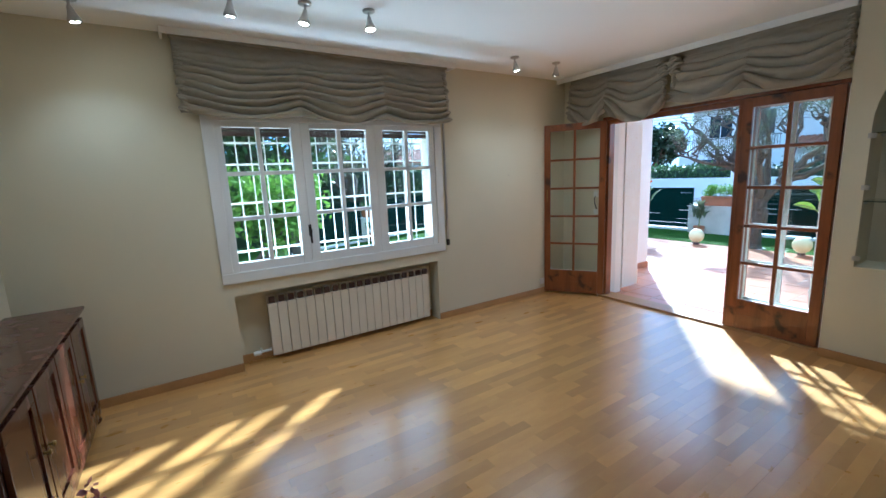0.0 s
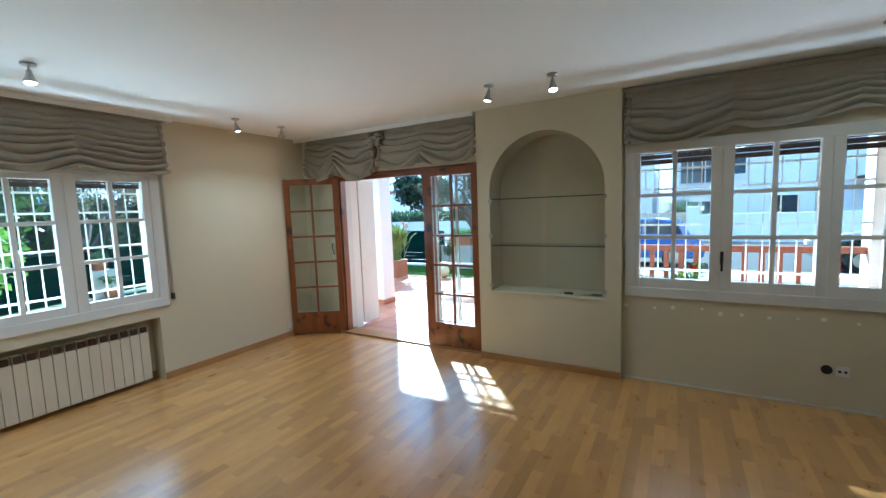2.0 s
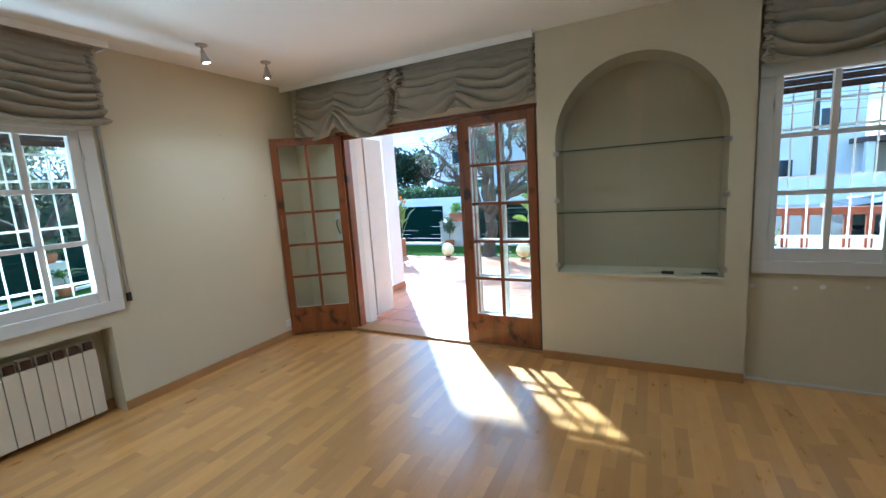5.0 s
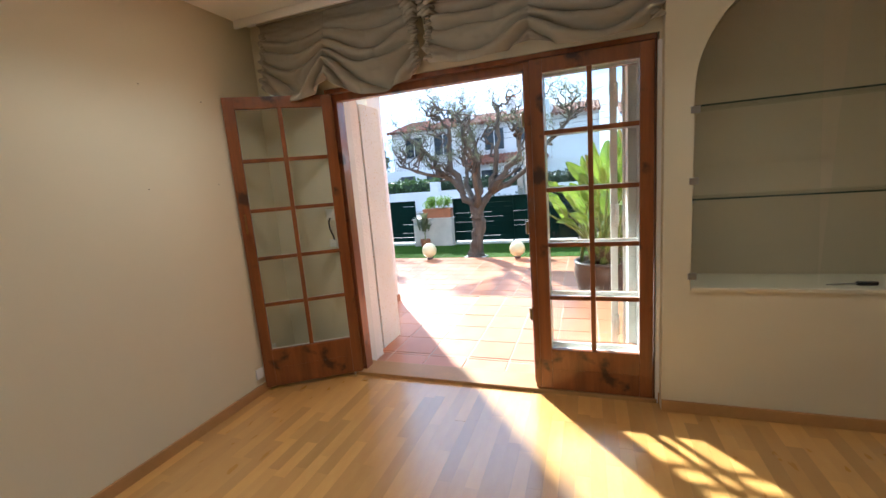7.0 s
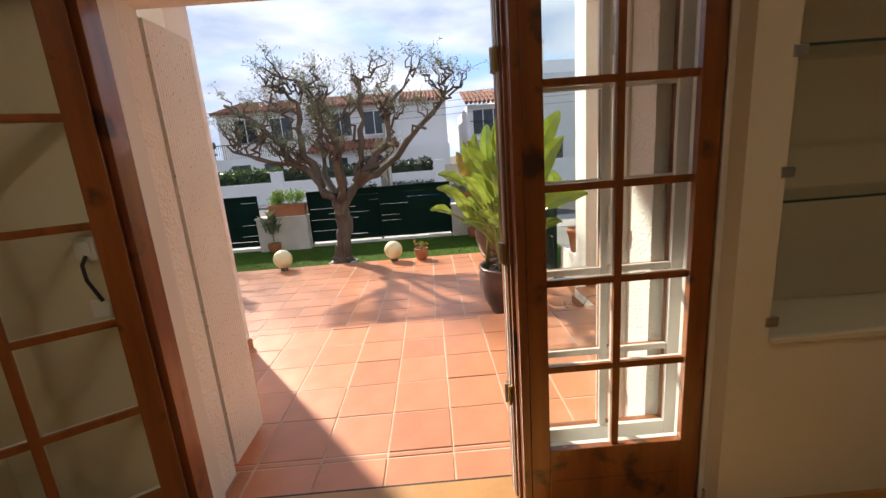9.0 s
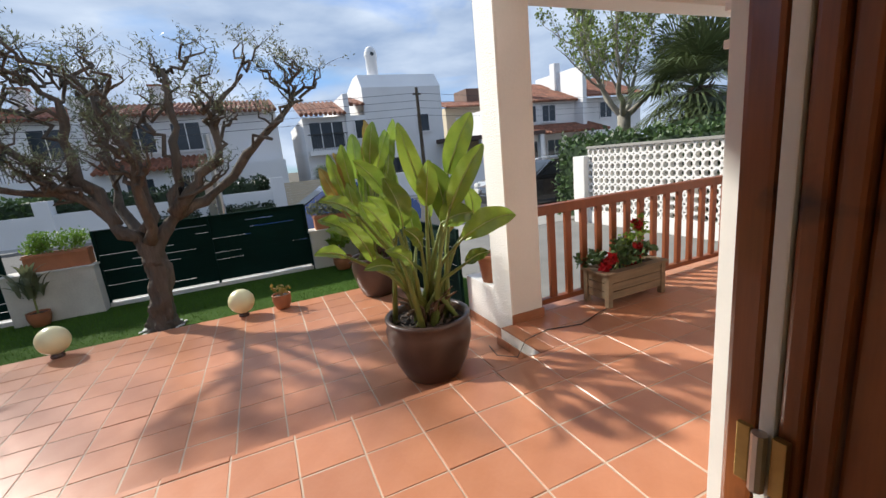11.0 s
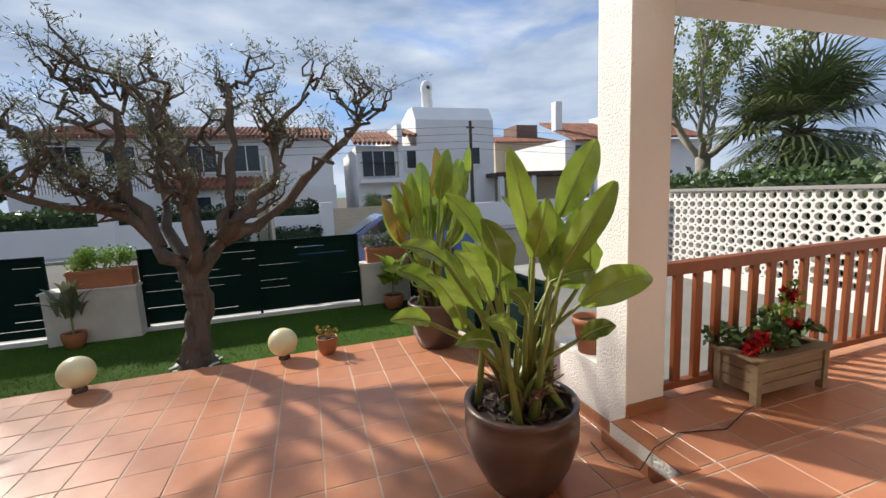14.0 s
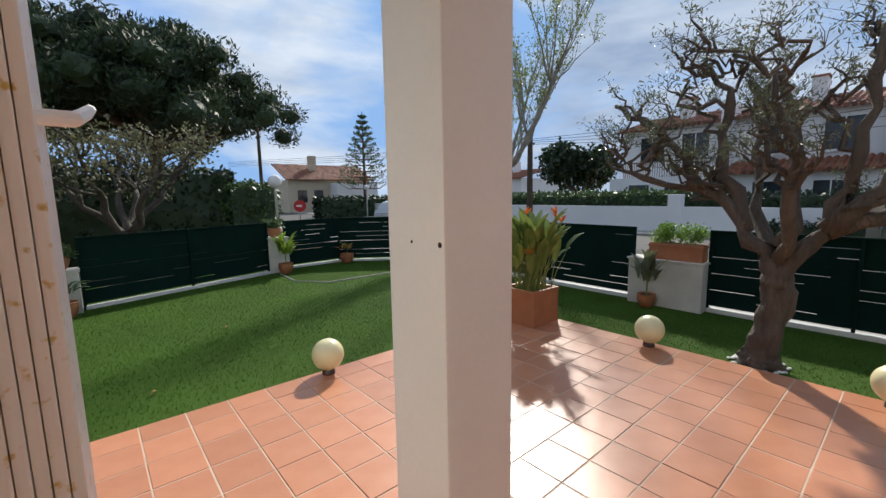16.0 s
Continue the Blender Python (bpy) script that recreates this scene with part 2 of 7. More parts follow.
M_PLANEB = mat("plane_tree_bark", (0.36, 0.33, 0.27), 0.9, 0.25, 5, 20, 0.6, 0.012, col2=(0.17, 0.15, 0.12))
M_PINEB = mat("pine_bark", (0.16, 0.085, 0.055), 0.95, 0.3, 4, 18, 1.0, 0.03)
M_PALMB = mat("palm_fibre", (0.13, 0.095, 0.06), 0.95, 0.3, 6, 40, 1.0, 0.03)
L_STREL = leaf_mat("paddle_leaf", (0.27, 0.37, 0.050), (0.155, 0.24, 0.036), 0.24, 0.36, 0.26, False)
L_RIB = mat("leaf_midrib", (0.36, 0.42, 0.14), 0.4, 0.1, 5, 40, 0.05)
L_STEM = mat("leaf_stalk", (0.22, 0.25, 0.06), 0.5, 0.2, 5, 40, 0.1, col2=(0.15, 0.20, 0.05))
L_DRY = leaf_mat("withered_leaf", (0.36, 0.22, 0.04), (0.24, 0.19, 0.04), 0.5, 0.25, 0.2, False)
L_CRANE = leaf_mat("crane_leaf", (0.24, 0.30, 0.075), (0.13, 0.19, 0.045), 0.35, 0.25, 0.3, False)
L_OLIVE = leaf_mat("olive_leaf", (0.17, 0.19, 0.105), (0.10, 0.118, 0.065), 0.5, 0.25, 0.35)
L_PLANE = leaf_mat("young_plane_leaf", (0.23, 0.29, 0.07), (0.15, 0.20, 0.05), 0.5, 0.35, 0.3)
L_HEDGE = leaf_mat("hedge_leaf", (0.085, 0.14, 0.040), (0.043, 0.082, 0.025), 0.5, 0.2, 0.4)
L_DARK = leaf_mat("dark_leaf_and_hedge_shade", (0.030, 0.055, 0.018), (0.014, 0.03, 0.01), 0.5, 0.12, 0.45)
L_PINE = leaf_mat("pine_needles", (0.042, 0.068, 0.022), (0.02, 0.038, 0.012), 0.6, 0.15, 0.5)
L_PALM = leaf_mat("palm_frond", (0.15, 0.185, 0.075), (0.075, 0.10, 0.040), 0.4, 0.2, 0.3)
L_LIME = leaf_mat("bright_shrub_leaf", (0.22, 0.36, 0.045), (0.12, 0.22, 0.03), 0.45, 0.4, 0.3)
L_BLOSSOM = leaf_mat("pale_blossom", (0.20, 0.19, 0.105), (0.085, 0.095, 0.045), 0.7, 0.3, 0.3)
M_RED = leaf_mat("red_petal", (0.55, 0.012, 0.02), (0.4, 0.008, 0.015), 0.5, 0.3, 0.2)
M_ORANGE = leaf_mat("orange_petal", (0.75, 0.22, 0.02), (0.6, 0.13, 0.01), 0.5, 0.3, 0.2)

# ---- building helpers ----


def world_of(ob):
    return ob.matrix_basis if ob.parent is None else Matrix.Identity(4)


def thing(name, label, category, at=(0, 0, 0), group="", kind=""):
    """A top-level thing: an Empty at its base, to which part() gives its meshes."""
    e = new(name)
    e.empty_display_size = 0.1
    e.matrix_basis = Matrix.Translation(at)
    return tagged(e, label, category, group, kind)


def shade(me, smooth):
    if smooth:
        me.polygons.foreach_set("use_smooth", [True] * len(me.polygons))


def part(name, bm, material, parent=None, label="", smooth=False, kind=""):
    """One mesh object out of a bmesh in world coordinates, under a thing or a part."""
    me = bpy.data.meshes.new(name)
    bm.to_mesh(me)
    bm.free()
    shade(me, smooth)
    for m in (material if isinstance(material, (list, tuple)) else [material]):
        me.materials.append(m)
    ob = new(name, me)
    if parent is not None:
        ob.parent = parent
        ob.matrix_parent_inverse = world_of(parent).inverted()
    return tagged(ob, label, kind=kind)


def raw(name, verts, faces, material, parent=None, label="", smooth=False, kind=""):
    """The same out of plain lists, for large counts."""
    me = bpy.data.meshes.new(name)
    me.from_pydata(verts, [], faces)
    shade(me, smooth)
    me.materials.append(material)
    ob = new(name, me)
    if parent is not None:
        ob.parent = parent
        ob.matrix_parent_inverse = world_of(parent).inverted()
    return tagged(ob, label, kind=kind)


def box(bm, x0, x1, y0, y1, z0, z1, bev=0.0, m=None):
    """Adds a box, with bevelled edges where bev is given, turned by the matrix m."""
    t = bmesh.new()
    bmesh.ops.create_cube(t, size=1)
    bmesh.ops.scale(t, vec=(x1 - x0, y1 - y0, z1 - z0), verts=t.verts)
    bmesh.ops.translate(t, vec=((x0 + x1) / 2, (y0 + y1) / 2, (z0 + z1) / 2), verts=t.verts)
    if bev:
        bmesh.ops.bevel(t, geom=list(t.edges), offset=bev, segments=2, affect="EDGES", profile=0.7)
    if m is not None:
        bmesh.ops.transform(t, matrix=m, verts=t.verts)
    join(bm, t)
    return bm


def join(bm, t):
    me = bpy.data.meshes.new("tmp")
    t.to_mesh(me)
    t.free()
    bm.from_mesh(me)
    bpy.data.meshes.remove(me)


def B(*a, bev=0.0, m=None):
    return box(bmesh.new(), *a, bev=bev, m=m)


def tube(bm, pts, radii, n=8, cap=True):
    """A tapered, bent tube through the points."""
    pts = [Vector(p) for p in pts]
    rings, side = [], None
    for i, p in enumerate(pts):
        d = (pts[min(i + 1, len(pts) - 1)] - pts[max(i - 1, 0)]).normalized()
        if side is None:
            side = d.orthogonal().normalized()
        side = (side - d * side.dot(d))
        side = side.normalized() if side.length > 1e-5 else d.orthogonal().normalized()
        up = d.cross(side)
        r = radii[i] if isinstance(radii, (list, tuple)) else radii
        rings.append([bm.verts.new(p + (side * math.cos(k * math.tau / n) + up * math.sin(k * math.tau / n)) * r) for k in range(n)])
    for a, b in zip(rings, rings[1:]):
        for k in range(n):
            bm.faces.new((a[k], a[(k + 1) % n], b[(k + 1) % n], b[k]))
    if cap:
        bm.faces.new(rings[0][::-1])
        bm.faces.new(rings[-1])
    return bm


def lathe(bm, prof, c=(0, 0, 0), n=32, axis=None):
    """Turns a profile of (radius, height) round the upright axis through c, or round the direction axis."""
    q = Vector((0, 0, 1)).rotation_difference(Vector(axis)).to_matrix() if axis else Matrix.Identity(3)
    rings = []
    for r, z in prof:
        if r < 1e-5:
            rings.append([bm.verts.new(Vector(c) + q @ Vector((0, 0, z)))])
        else:
            rings.append([bm.verts.new(Vector(c) + q @ Vector((r * math.cos(k * math.tau / n), r * math.sin(k * math.tau / n), z))) for k in range(n)])
    for a, b in zip(rings, rings[1:]):
        for k in range(n):
            if len(a) == 1 and len(b) > 1:
                bm.faces.new((a[0], b[(k + 1) % n], b[k]))
            elif len(b) == 1 and len(a) > 1:
                bm.faces.new((a[k], a[(k + 1) % n], b[0]))
            elif len(a) > 1:
                bm.faces.new((a[k], a[(k + 1) % n], b[(k + 1) % n], b[k]))
    return bm


def plain(name, bm, material, label, category="", kind="structure", smooth=False, group=""):
    return tagged(part(name, bm, material, None, "", smooth), label, category, group, kind)


def leaves(rng, centres, radii, count, size, aspect=0.5, flat=0.0, up=0.0):
    """Many small kite-shaped leaves scattered round the centres."""
    c = np.asarray(centres, float)
    r = np.asarray(radii, float).reshape(-1, 1) if np.ndim(radii) else np.full((len(c), 1), float(radii))
    k = rng.integers(0, len(c), count)
    d = rng.normal(size=(count, 3))
    d /= np.linalg.norm(d, axis=1, keepdims=True) + 1e-9
    p = c[k] + d * r[k] * rng.random((count, 1)) ** 0.45 * np.array([1, 1, 1 - flat])
    a = rng.normal(size=(count, 3))
    a[:, 2] += up
    a /= np.linalg.norm(a, axis=1, keepdims=True)
    b = np.cross(a, rng.normal(size=(count, 3)))
    b /= np.linalg.norm(b, axis=1, keepdims=True) + 1e-9
    s = size * (0.6 + 0.8 * rng.random((count, 1)))
    w = s * aspect * 0.5
    v = np.stack([p, p + a * s * 0.45 + b * w, p + a * s, p + a * s * 0.45 - b * w], 1).reshape(-1, 3)
    f = np.arange(count * 4).reshape(-1, 4)
    return v.tolist(), f.tolist()
# ---- the room: shell ----
XW, XO, XE = -0.97, 4.20, 4.62       # west wall, inner and outer face of the garden wall
YS, YN, YNO = -2.97, 3.62, 3.92      # south wall, inner and outer face of the north wall
H = 2.60
DOOR_Y0, DOOR_Y1, DOOR_H = 0.99, 3.07, 2.10

# north wall, with window and radiator niche
bm = bmesh.new()
box(bm, XW - 0.2, 0.27, YN, YNO, -0.05, H)
box(bm, 2.31, XE, YN, YNO, -0.05, H)
box(bm, 0.27, 2.31, YN, YNO, 2.06, H)
box(bm, 0.27, 2.31, YN, YNO, 0.645, 0.79)
box(bm, 0.27, 0.305, YN, YNO, -0.05, 0.645)
box(bm, 2.25, 2.31, YN, YNO, -0.05, 0.645)
box(bm, 0.305, 2.25, YN + 0.18, YNO, -0.05, 0.645)
wall_n = plain("wall_north", bm, M_WALL, "cream painted plaster wall with a radiator recess under its window", "wall")
bm = bmesh.new()
box(bm, XW - 0.2, XE, YNO, YNO + 0.012, -0.25, 0.79)
box(bm, XW - 0.2, 0.27, YNO, YNO + 0.012, 0.79, 3.4)
box(bm, 2.31, XE, YNO, YNO + 0.012, 0.79, 3.4)
box(bm, 0.27, 2.31, YNO, YNO + 0.012, 2.06, 3.4)
part("outer_render", bm, M_STUCCO, wall_n, "rough white stucco")

# garden wall with the terrace door and the second window
bm = bmesh.new()
box(bm, XO, XE, DOOR_Y1, YN, -0.05, H)
box(bm, XO, XE, DOOR_Y0, DOOR_Y1, DOOR_H, H)
box(bm, XO, XE, 0.88, DOOR_Y0, -0.05, H)
box(bm, 4.46, XE, -0.36, 0.88, -0.05, H)
box(bm, XO, XE, -0.47, -0.36, -0.05, H)
box(bm, XO, XE, -2.48, -0.47, -0.05, 0.81)
box(bm, XO, XE, -2.48, -0.47, 2.08, H)
box(bm, XO, XE, YS - 0.2, -2.48, -0.05, H)
wall_e = plain("wall_east", bm, M_WALL, "cream painted plaster wall with a terrace door and a window", "wall")
bm = bmesh.new()
x0, x1 = XE, XE + 0.015
box(bm, x0, x1, DOOR_Y1, YNO, -0.25, 3.4)
box(bm, x0, x1, DOOR_Y0, DOOR_Y1, DOOR_H, 3.4)
box(bm, x0, x1, -0.47, DOOR_Y0, -0.25, 3.4)
box(bm, x0, x1, -2.48, -0.47, -0.25, 0.81)
box(bm, x0, x1, -2.48, -0.47, 2.08, 3.4)
box(bm, x0, x1, -3.3, -2.48, -0.25, 3.4)
box(bm, 4.38, 4.575, DOOR_Y0, 1.13, -0.02, DOOR_H - 0.012)
box(bm, 4.575, XE, DOOR_Y0, 1.11, -0.02, DOOR_H - 0.012)
box(bm, 4.475, XE, DOOR_Y1 - 0.012, DOOR_Y1, -0.02, DOOR_H)
box(bm, 4.475, XE, DOOR_Y0 + 0.012, DOOR_Y1 - 0.012, DOOR_H - 0.012, DOOR_H)
part("outer_render", bm, M_STUCCO, wall_e, "rough white stucco")

plain("wall_west", B(XW - 0.2, XW, YS, YN, -0.05, H), M_WALL, "plain cream painted plaster wall", "wall")
bm = B(XW - 0.2, XO, YS - 0.2, YS, -0.05, H)
box(bm, 4.03, XO, YS, -2.76, -0.05, H, bev=0.012)
plain("wall_south", bm, M_WALL, "cream painted plaster wall with a square corner column", "wall")
plain("ceiling", B(XW - 0.2, XE, YS - 0.2, YNO, H, H + 0.15), M_CEIL, "smooth white painted ceiling", "ceiling")
plain("floor_base", B(XW, 4.40, YS, YN + 0.18, -0.12, -0.008), M_GROUT, "screed under the parquet", "floor")

# the boxed-out bay with the arched display niche
NY0, NY1, NZ0, NZS = -0.28, 0.842, 0.737, 1.765
BX, BY0, BY1 = 4.122, -0.415, 0.977
bay = thing("display_bay", "cream plaster bay with an arched, glass-shelved display niche", "alcove", (BX, 0.28, 0), kind="structure")
bm = bmesh.new()
ra, yc = (NY1 - NY0) / 2, (NY0 + NY1) / 2
NB = 4.44
arc = [(yc - ra * math.cos(math.pi * k / 28), NZS + ra * math.sin(math.pi * k / 28)) for k in range(29)]
q = lambda *p: bm.faces.new([bm.verts.new(v) for v in p])
q((BX, BY0, 0), (BX, BY1, 0), (BX, BY1, NZ0), (BX, BY0, NZ0))
q((BX, BY0, NZ0), (BX, NY0, NZ0), (BX, NY0, NZS), (BX, BY0, NZS))
q((BX, NY1, NZ0), (BX, BY1, NZ0), (BX, BY1, NZS), (BX, NY1, NZS))
q((BX, BY0, NZS), (BX, NY0, NZS), (BX, NY0, H), (BX, BY0, H))
q((BX, NY1, NZS), (BX, BY1, NZS), (BX, BY1, H), (BX, NY1, H))
for (ya, za), (yb, zb) in zip(arc, arc[1:]):
    q((BX, ya, za), (BX, yb, zb), (BX, yb, H), (BX, ya, H))
q((BX, BY1, 0), (XO + 0.01, BY1, 0), (XO + 0.01, BY1, H), (BX, BY1, H))
q((BX, BY0, 0), (BX, BY0, H), (XO + 0.01, BY0, H), (XO + 0.01, BY0, 0))
bmesh.ops.remove_doubles(bm, verts=bm.verts, dist=0.0005)
part("bay_face", bm, M_WALL, bay)
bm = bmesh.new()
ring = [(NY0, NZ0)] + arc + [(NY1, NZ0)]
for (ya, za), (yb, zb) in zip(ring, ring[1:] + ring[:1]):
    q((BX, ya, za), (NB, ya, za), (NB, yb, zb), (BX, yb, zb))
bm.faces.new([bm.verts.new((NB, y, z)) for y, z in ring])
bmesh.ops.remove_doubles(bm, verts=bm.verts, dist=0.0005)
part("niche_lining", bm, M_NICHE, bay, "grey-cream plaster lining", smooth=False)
part("niche_sill", B(BX - 0.012, NB, NY0 + 0.002, NY1 - 0.002, NZ0 - 0.012, NZ0 + 0.008, bev=0.003), M_WALL, bay)
for z in (1.215, 1.69):
    s = part("glass_shelf", B(BX + 0.012, NB - 0.03, NY0 + 0.004, NY1 - 0.004, z, z + 0.008, bev=0.001), M_SHELFG, bay, "green-edged glass")
    s.visible_shadow = False
    part("polished_edge", B(BX + 0.0105, BX + 0.0135, NY0 + 0.004, NY1 - 0.004, z - 0.0005, z + 0.0085), M_GEDGE, s, "dark green polished glass edge")
    for y in (NY0 + 0.012, NY1 - 0.012):
        for x in (BX + 0.03, NB - 0.08):
            part("shelf_pin", lathe(bmesh.new(), [(0, 0), (0.011, 0.001), (0.011, 0.016), (0, 0.017)], (x, y, z - 0.017), 12), M_STEEL, s)
for y0, y1 in ((NY0 + 0.006, yc - 0.002), (yc + 0.002, NY1 - 0.006)):
    bm = bmesh.new()
    side = [(y, z - 0.006) for y, z in arc if y0 <= y <= y1]
    lo = [(y0, NZ0 + 0.012), (y1, NZ0 + 0.012)]
    pts = lo + sorted([(min(max(y, y0), y1), z) for y, z in side], reverse=True)
    a = [bm.verts.new((BX + 0.004, y, z)) for y, z in pts]
    b = [bm.verts.new((BX + 0.009, y, z)) for y, z in pts]
    bm.faces.new(a), bm.faces.new(b[::-1])
    for i in range(len(a)):
        bm.faces.new((a[i], b[i], b[(i + 1) % len(a)], a[(i + 1) % len(a)]))
    d = part("glass_door", bm, M_GLASS, bay, "frameless clear glass")
    d.visible_shadow = False
    yy = y0 if y0 < yc - 0.1 else y1
    for z in (NZ0 + 0.05, 1.30, 1.66):
        part("door_hinge", B(BX - 0.004, BX + 0.014, yy - 0.022, yy + 0.022, z, z + 0.035, bev=0.003), M_STEEL, d)

# skirting boards
for nm, c in (("baseboard_north", [(XW, 0.305, YN - 0.014, YN), (2.25, XO, YN - 0.014, YN), (0.305, 2.25, YN + 0.166, YN + 0.18)]),
              ("baseboard_east", [(XO - 0.014, XO, 3.09, YN - 0.014), (BX - 0.014, BX, BY0, BY1), (XO - 0.014, XO, 0.977, DOOR_Y0 - 0.005)]),
              ("baseboard_west", [(XW, XW + 0.014, YS, YN - 0.014)])):
    bm = bmesh.new()
    for x0, x1, y0, y1 in c:
        box(bm, x0, x1, y0, y1, 0, 0.068, bev=0.003)
    plain(nm, bm, M_SKIRT, "low oak skirting board along the wall", "skirting")
for x, z in ((3.31, 2.06), (3.26, 1.50), (3.69, 2.02), (3.72, 1.51)):
    part("nail_hole", lathe(bmesh.new(), [(0, 0.0005), (0.004, 0.0)], (x, YN, z), 8, (0, -1, 0.001)), M_DARK, wall_n, "dark nail hole")
# filler patches and a ragged line where a skirting was taken off, on the wall below the second window
rng = np.random.default_rng(4)
bm = bmesh.new()
for y in np.arange(-0.5, -2.7, -0.165):
    w, hgt = 0.006 + 0.013 * rng.random(), 0.010 + 0.014 * rng.random()
    lathe(bm, [(0, 0.0016), (w * 0.7, 0.0014), (w, 0.0)], (XO - 0.0015, y + 0.03 * rng.normal(), 0.675 + 0.01 * rng.normal()), 9, (-1, 0, 0.001))
part("filler_patch", bm, M_CEIL, wall_e, "white filler dabs", kind="stuff")
bm = bmesh.new()
for k in range(22):
    y = -0.43 - k * 0.104
    box(bm, XO - 0.004, XO, y - 0.104, y, 0.0, 0.010 + 0.012 * rng.random())
part("bare_plaster_edge", bm, M_SMOOTH, wall_e, "bare plaster strip")
cable = tube(bmesh.new(), [(4.14 - 0.012 * math.sin(k), -2.35 - 0.05 * k, 0.008 + 0.006 * abs(math.sin(2.1 * k))) for k in range(9)], 0.006, 6)
plain("cable_stub", cable, M_WPAINT, "short white cable lying along the wall", "cable", "", True)


# ---- windows ----
def frame_bars(bm, a0, a1, b0, b1, w, put, d0, d1, bev=0.004):
    """Four bars round an opening, in the plane that put() lays them in."""
    for u0, u1, v0, v1 in ((a0, a1, b0, b0 + w), (a0, a1, b1 - w, b1), (a0, a0 + w, b0 + w, b1 - w), (a1 - w, a1, b0 + w, b1 - w)):
        put(bm, u0, u1, v0, v1, d0, d1, bev)


def window(name, label, put, casing, glasses, sill, handle_at, roller_drop, tilt):
    """A three-sash wooden window: casing, sashes with glazing bars, panes, handle, roller blind and grille outside.
    put(bm, u0, u1, v0, v1, d0, d1, bev) lays a bar: u along the wall, v up, d from the room outwards."""
    u0, u1, v0, v1 = casing
    w = thing(name, label, "window", sill, kind="structure")
    bm = bmesh.new()
    frame_bars(bm, u0, u1, v0, v1, 0.085, put, -0.022, 0.0, 0.006)
    frame_bars(bm, u0 + 0.030, u1 - 0.030, v0 + 0.035, v1 - 0.03, 0.05, put, 0.0, 0.10, 0.004)
    part("window_frame", bm, M_WHITE, w)
    n = len(glasses)
    for i, (g0, g1, h0, h1) in enumerate(glasses):
        s0 = u0 + 0.075 if i == 0 else (glasses[i - 1][1] + g0) / 2 + 0.0006
        s1 = u1 - 0.075 if i == n - 1 else (g1 + glasses[i + 1][0]) / 2 - 0.0006
        bm = bmesh.new()
        put(bm, s0, g0, v0 + 0.075, v1 - 0.07, -0.012, 0.04, 0.005)
        put(bm, g1, s1, v0 + 0.075, v1 - 0.07, -0.012, 0.04, 0.005)
        put(bm, g0, g1, v0 + 0.075, h0, -0.010, 0.04, 0.005)
        put(bm, g0, g1, h1, v1 - 0.07, -0.010, 0.04, 0.005)
        sash = part("sash", bm, M_WHITE, w)
        bm = bmesh.new()
        mid = (g0 + g1) / 2
        put(bm, mid - 0.017, mid + 0.017, h0, h1, -0.006, 0.034, 0.004)
        for k in (1, 2):
            z = h0 + (h1 - h0) * k / 3
            put(bm, g0, g1, z - 0.016, z + 0.016, -0.004, 0.032, 0.004)
        part("glazing_bar", bm, M_WHITE, sash)
        for a, b in ((g0, mid - 0.017), (mid + 0.017, g1)):
            for k in range(3):
                za, zb = h0 + (h1 - h0) * k / 3 + 0.016 * (k > 0), h0 + (h1 - h0) * (k + 1) / 3 - 0.016 * (k < 2)
                p = put(bmesh.new(), a, b, za, zb, 0.012, 0.016, 0)
                pane = part("pane", p, M_GLASS, sash)
                pane.visible_shadow = False
        for z in (v0 + 0.25, v1 - 0.3):
            if i != 1:
                part("hinge", put(bmesh.new(), *((s0 - 0.006, s0 + 0.006) if i == 0 else (s1 - 0.006, s1 + 0.006)), z, z + 0.07, -0.022, -0.010, 0.002), M_WHITE, sash)
    hu, hz = handle_at
    hb = put(bmesh.new(), hu - 0.012, hu + 0.012, hz - 0.05, hz + 0.05, -0.018, -0.008, 0.003)
    put(hb, hu - 0.008, hu + 0.008, hz - 0.11, hz + 0.015, -0.045, -0.030, 0.004)
    put(hb, hu - 0.011, hu + 0.011, hz - 0.012, hz + 0.012, -0.045, -0.015, 0.003)
    part("handle", hb, M_DARK, w, "dark bronze lever handle")
    # roller blind, wound down a little, behind the top panes
    rb = thing("roller_blind", "brown roller blind slats lowered a hand's width outside the window", "roller blind", sill, kind="")
    bm_n = int(round((v1 - roller_drop) / 0.045))
    for k in range(bm_n):
        z = roller_drop + k * 0.045
        part("slat", put(bmesh.new(), u0 + 0.04, u1 - 0.04, z, z + 0.041, 0.13, 0.142, 0.004), M_SLAT, rb)
    # welded grille outside
    gr = thing("window_grille", "white painted welded steel bars outside the window", "grille", sill, kind="")
    for k in range(int((u1 - u0) / 0.115) + 1):
        u = u0 + 0.03 + k * (u1 - u0 - 0.06) / int((u1 - u0) / 0.115)
        part("upright_bar", put(bmesh.new(), u - 0.005, u + 0.005, v0 - 0.02, v1 + 0.02, 0.335, 0.345, 0.002), M_WPAINT, gr)
    for z in (v0 + 0.10, v0 + 0.20, v0 + 0.62, v0 + 0.95, v0 + 1.13):
        part("cross_bar", put(bmesh.new(), u0 - 0.01, u1 + 0.01, z - 0.009, z + 0.009, 0.329, 0.335, 0.001), M_WPAINT, gr)
    part("sill_slab", put(bmesh.new(), u0 - 0.02, u1 + 0.02, v0 - 0.02, v0 + 0.04, 0.11, 0.33, 0.004), M_TERRAS, w, "terracotta outer sill")
    return w


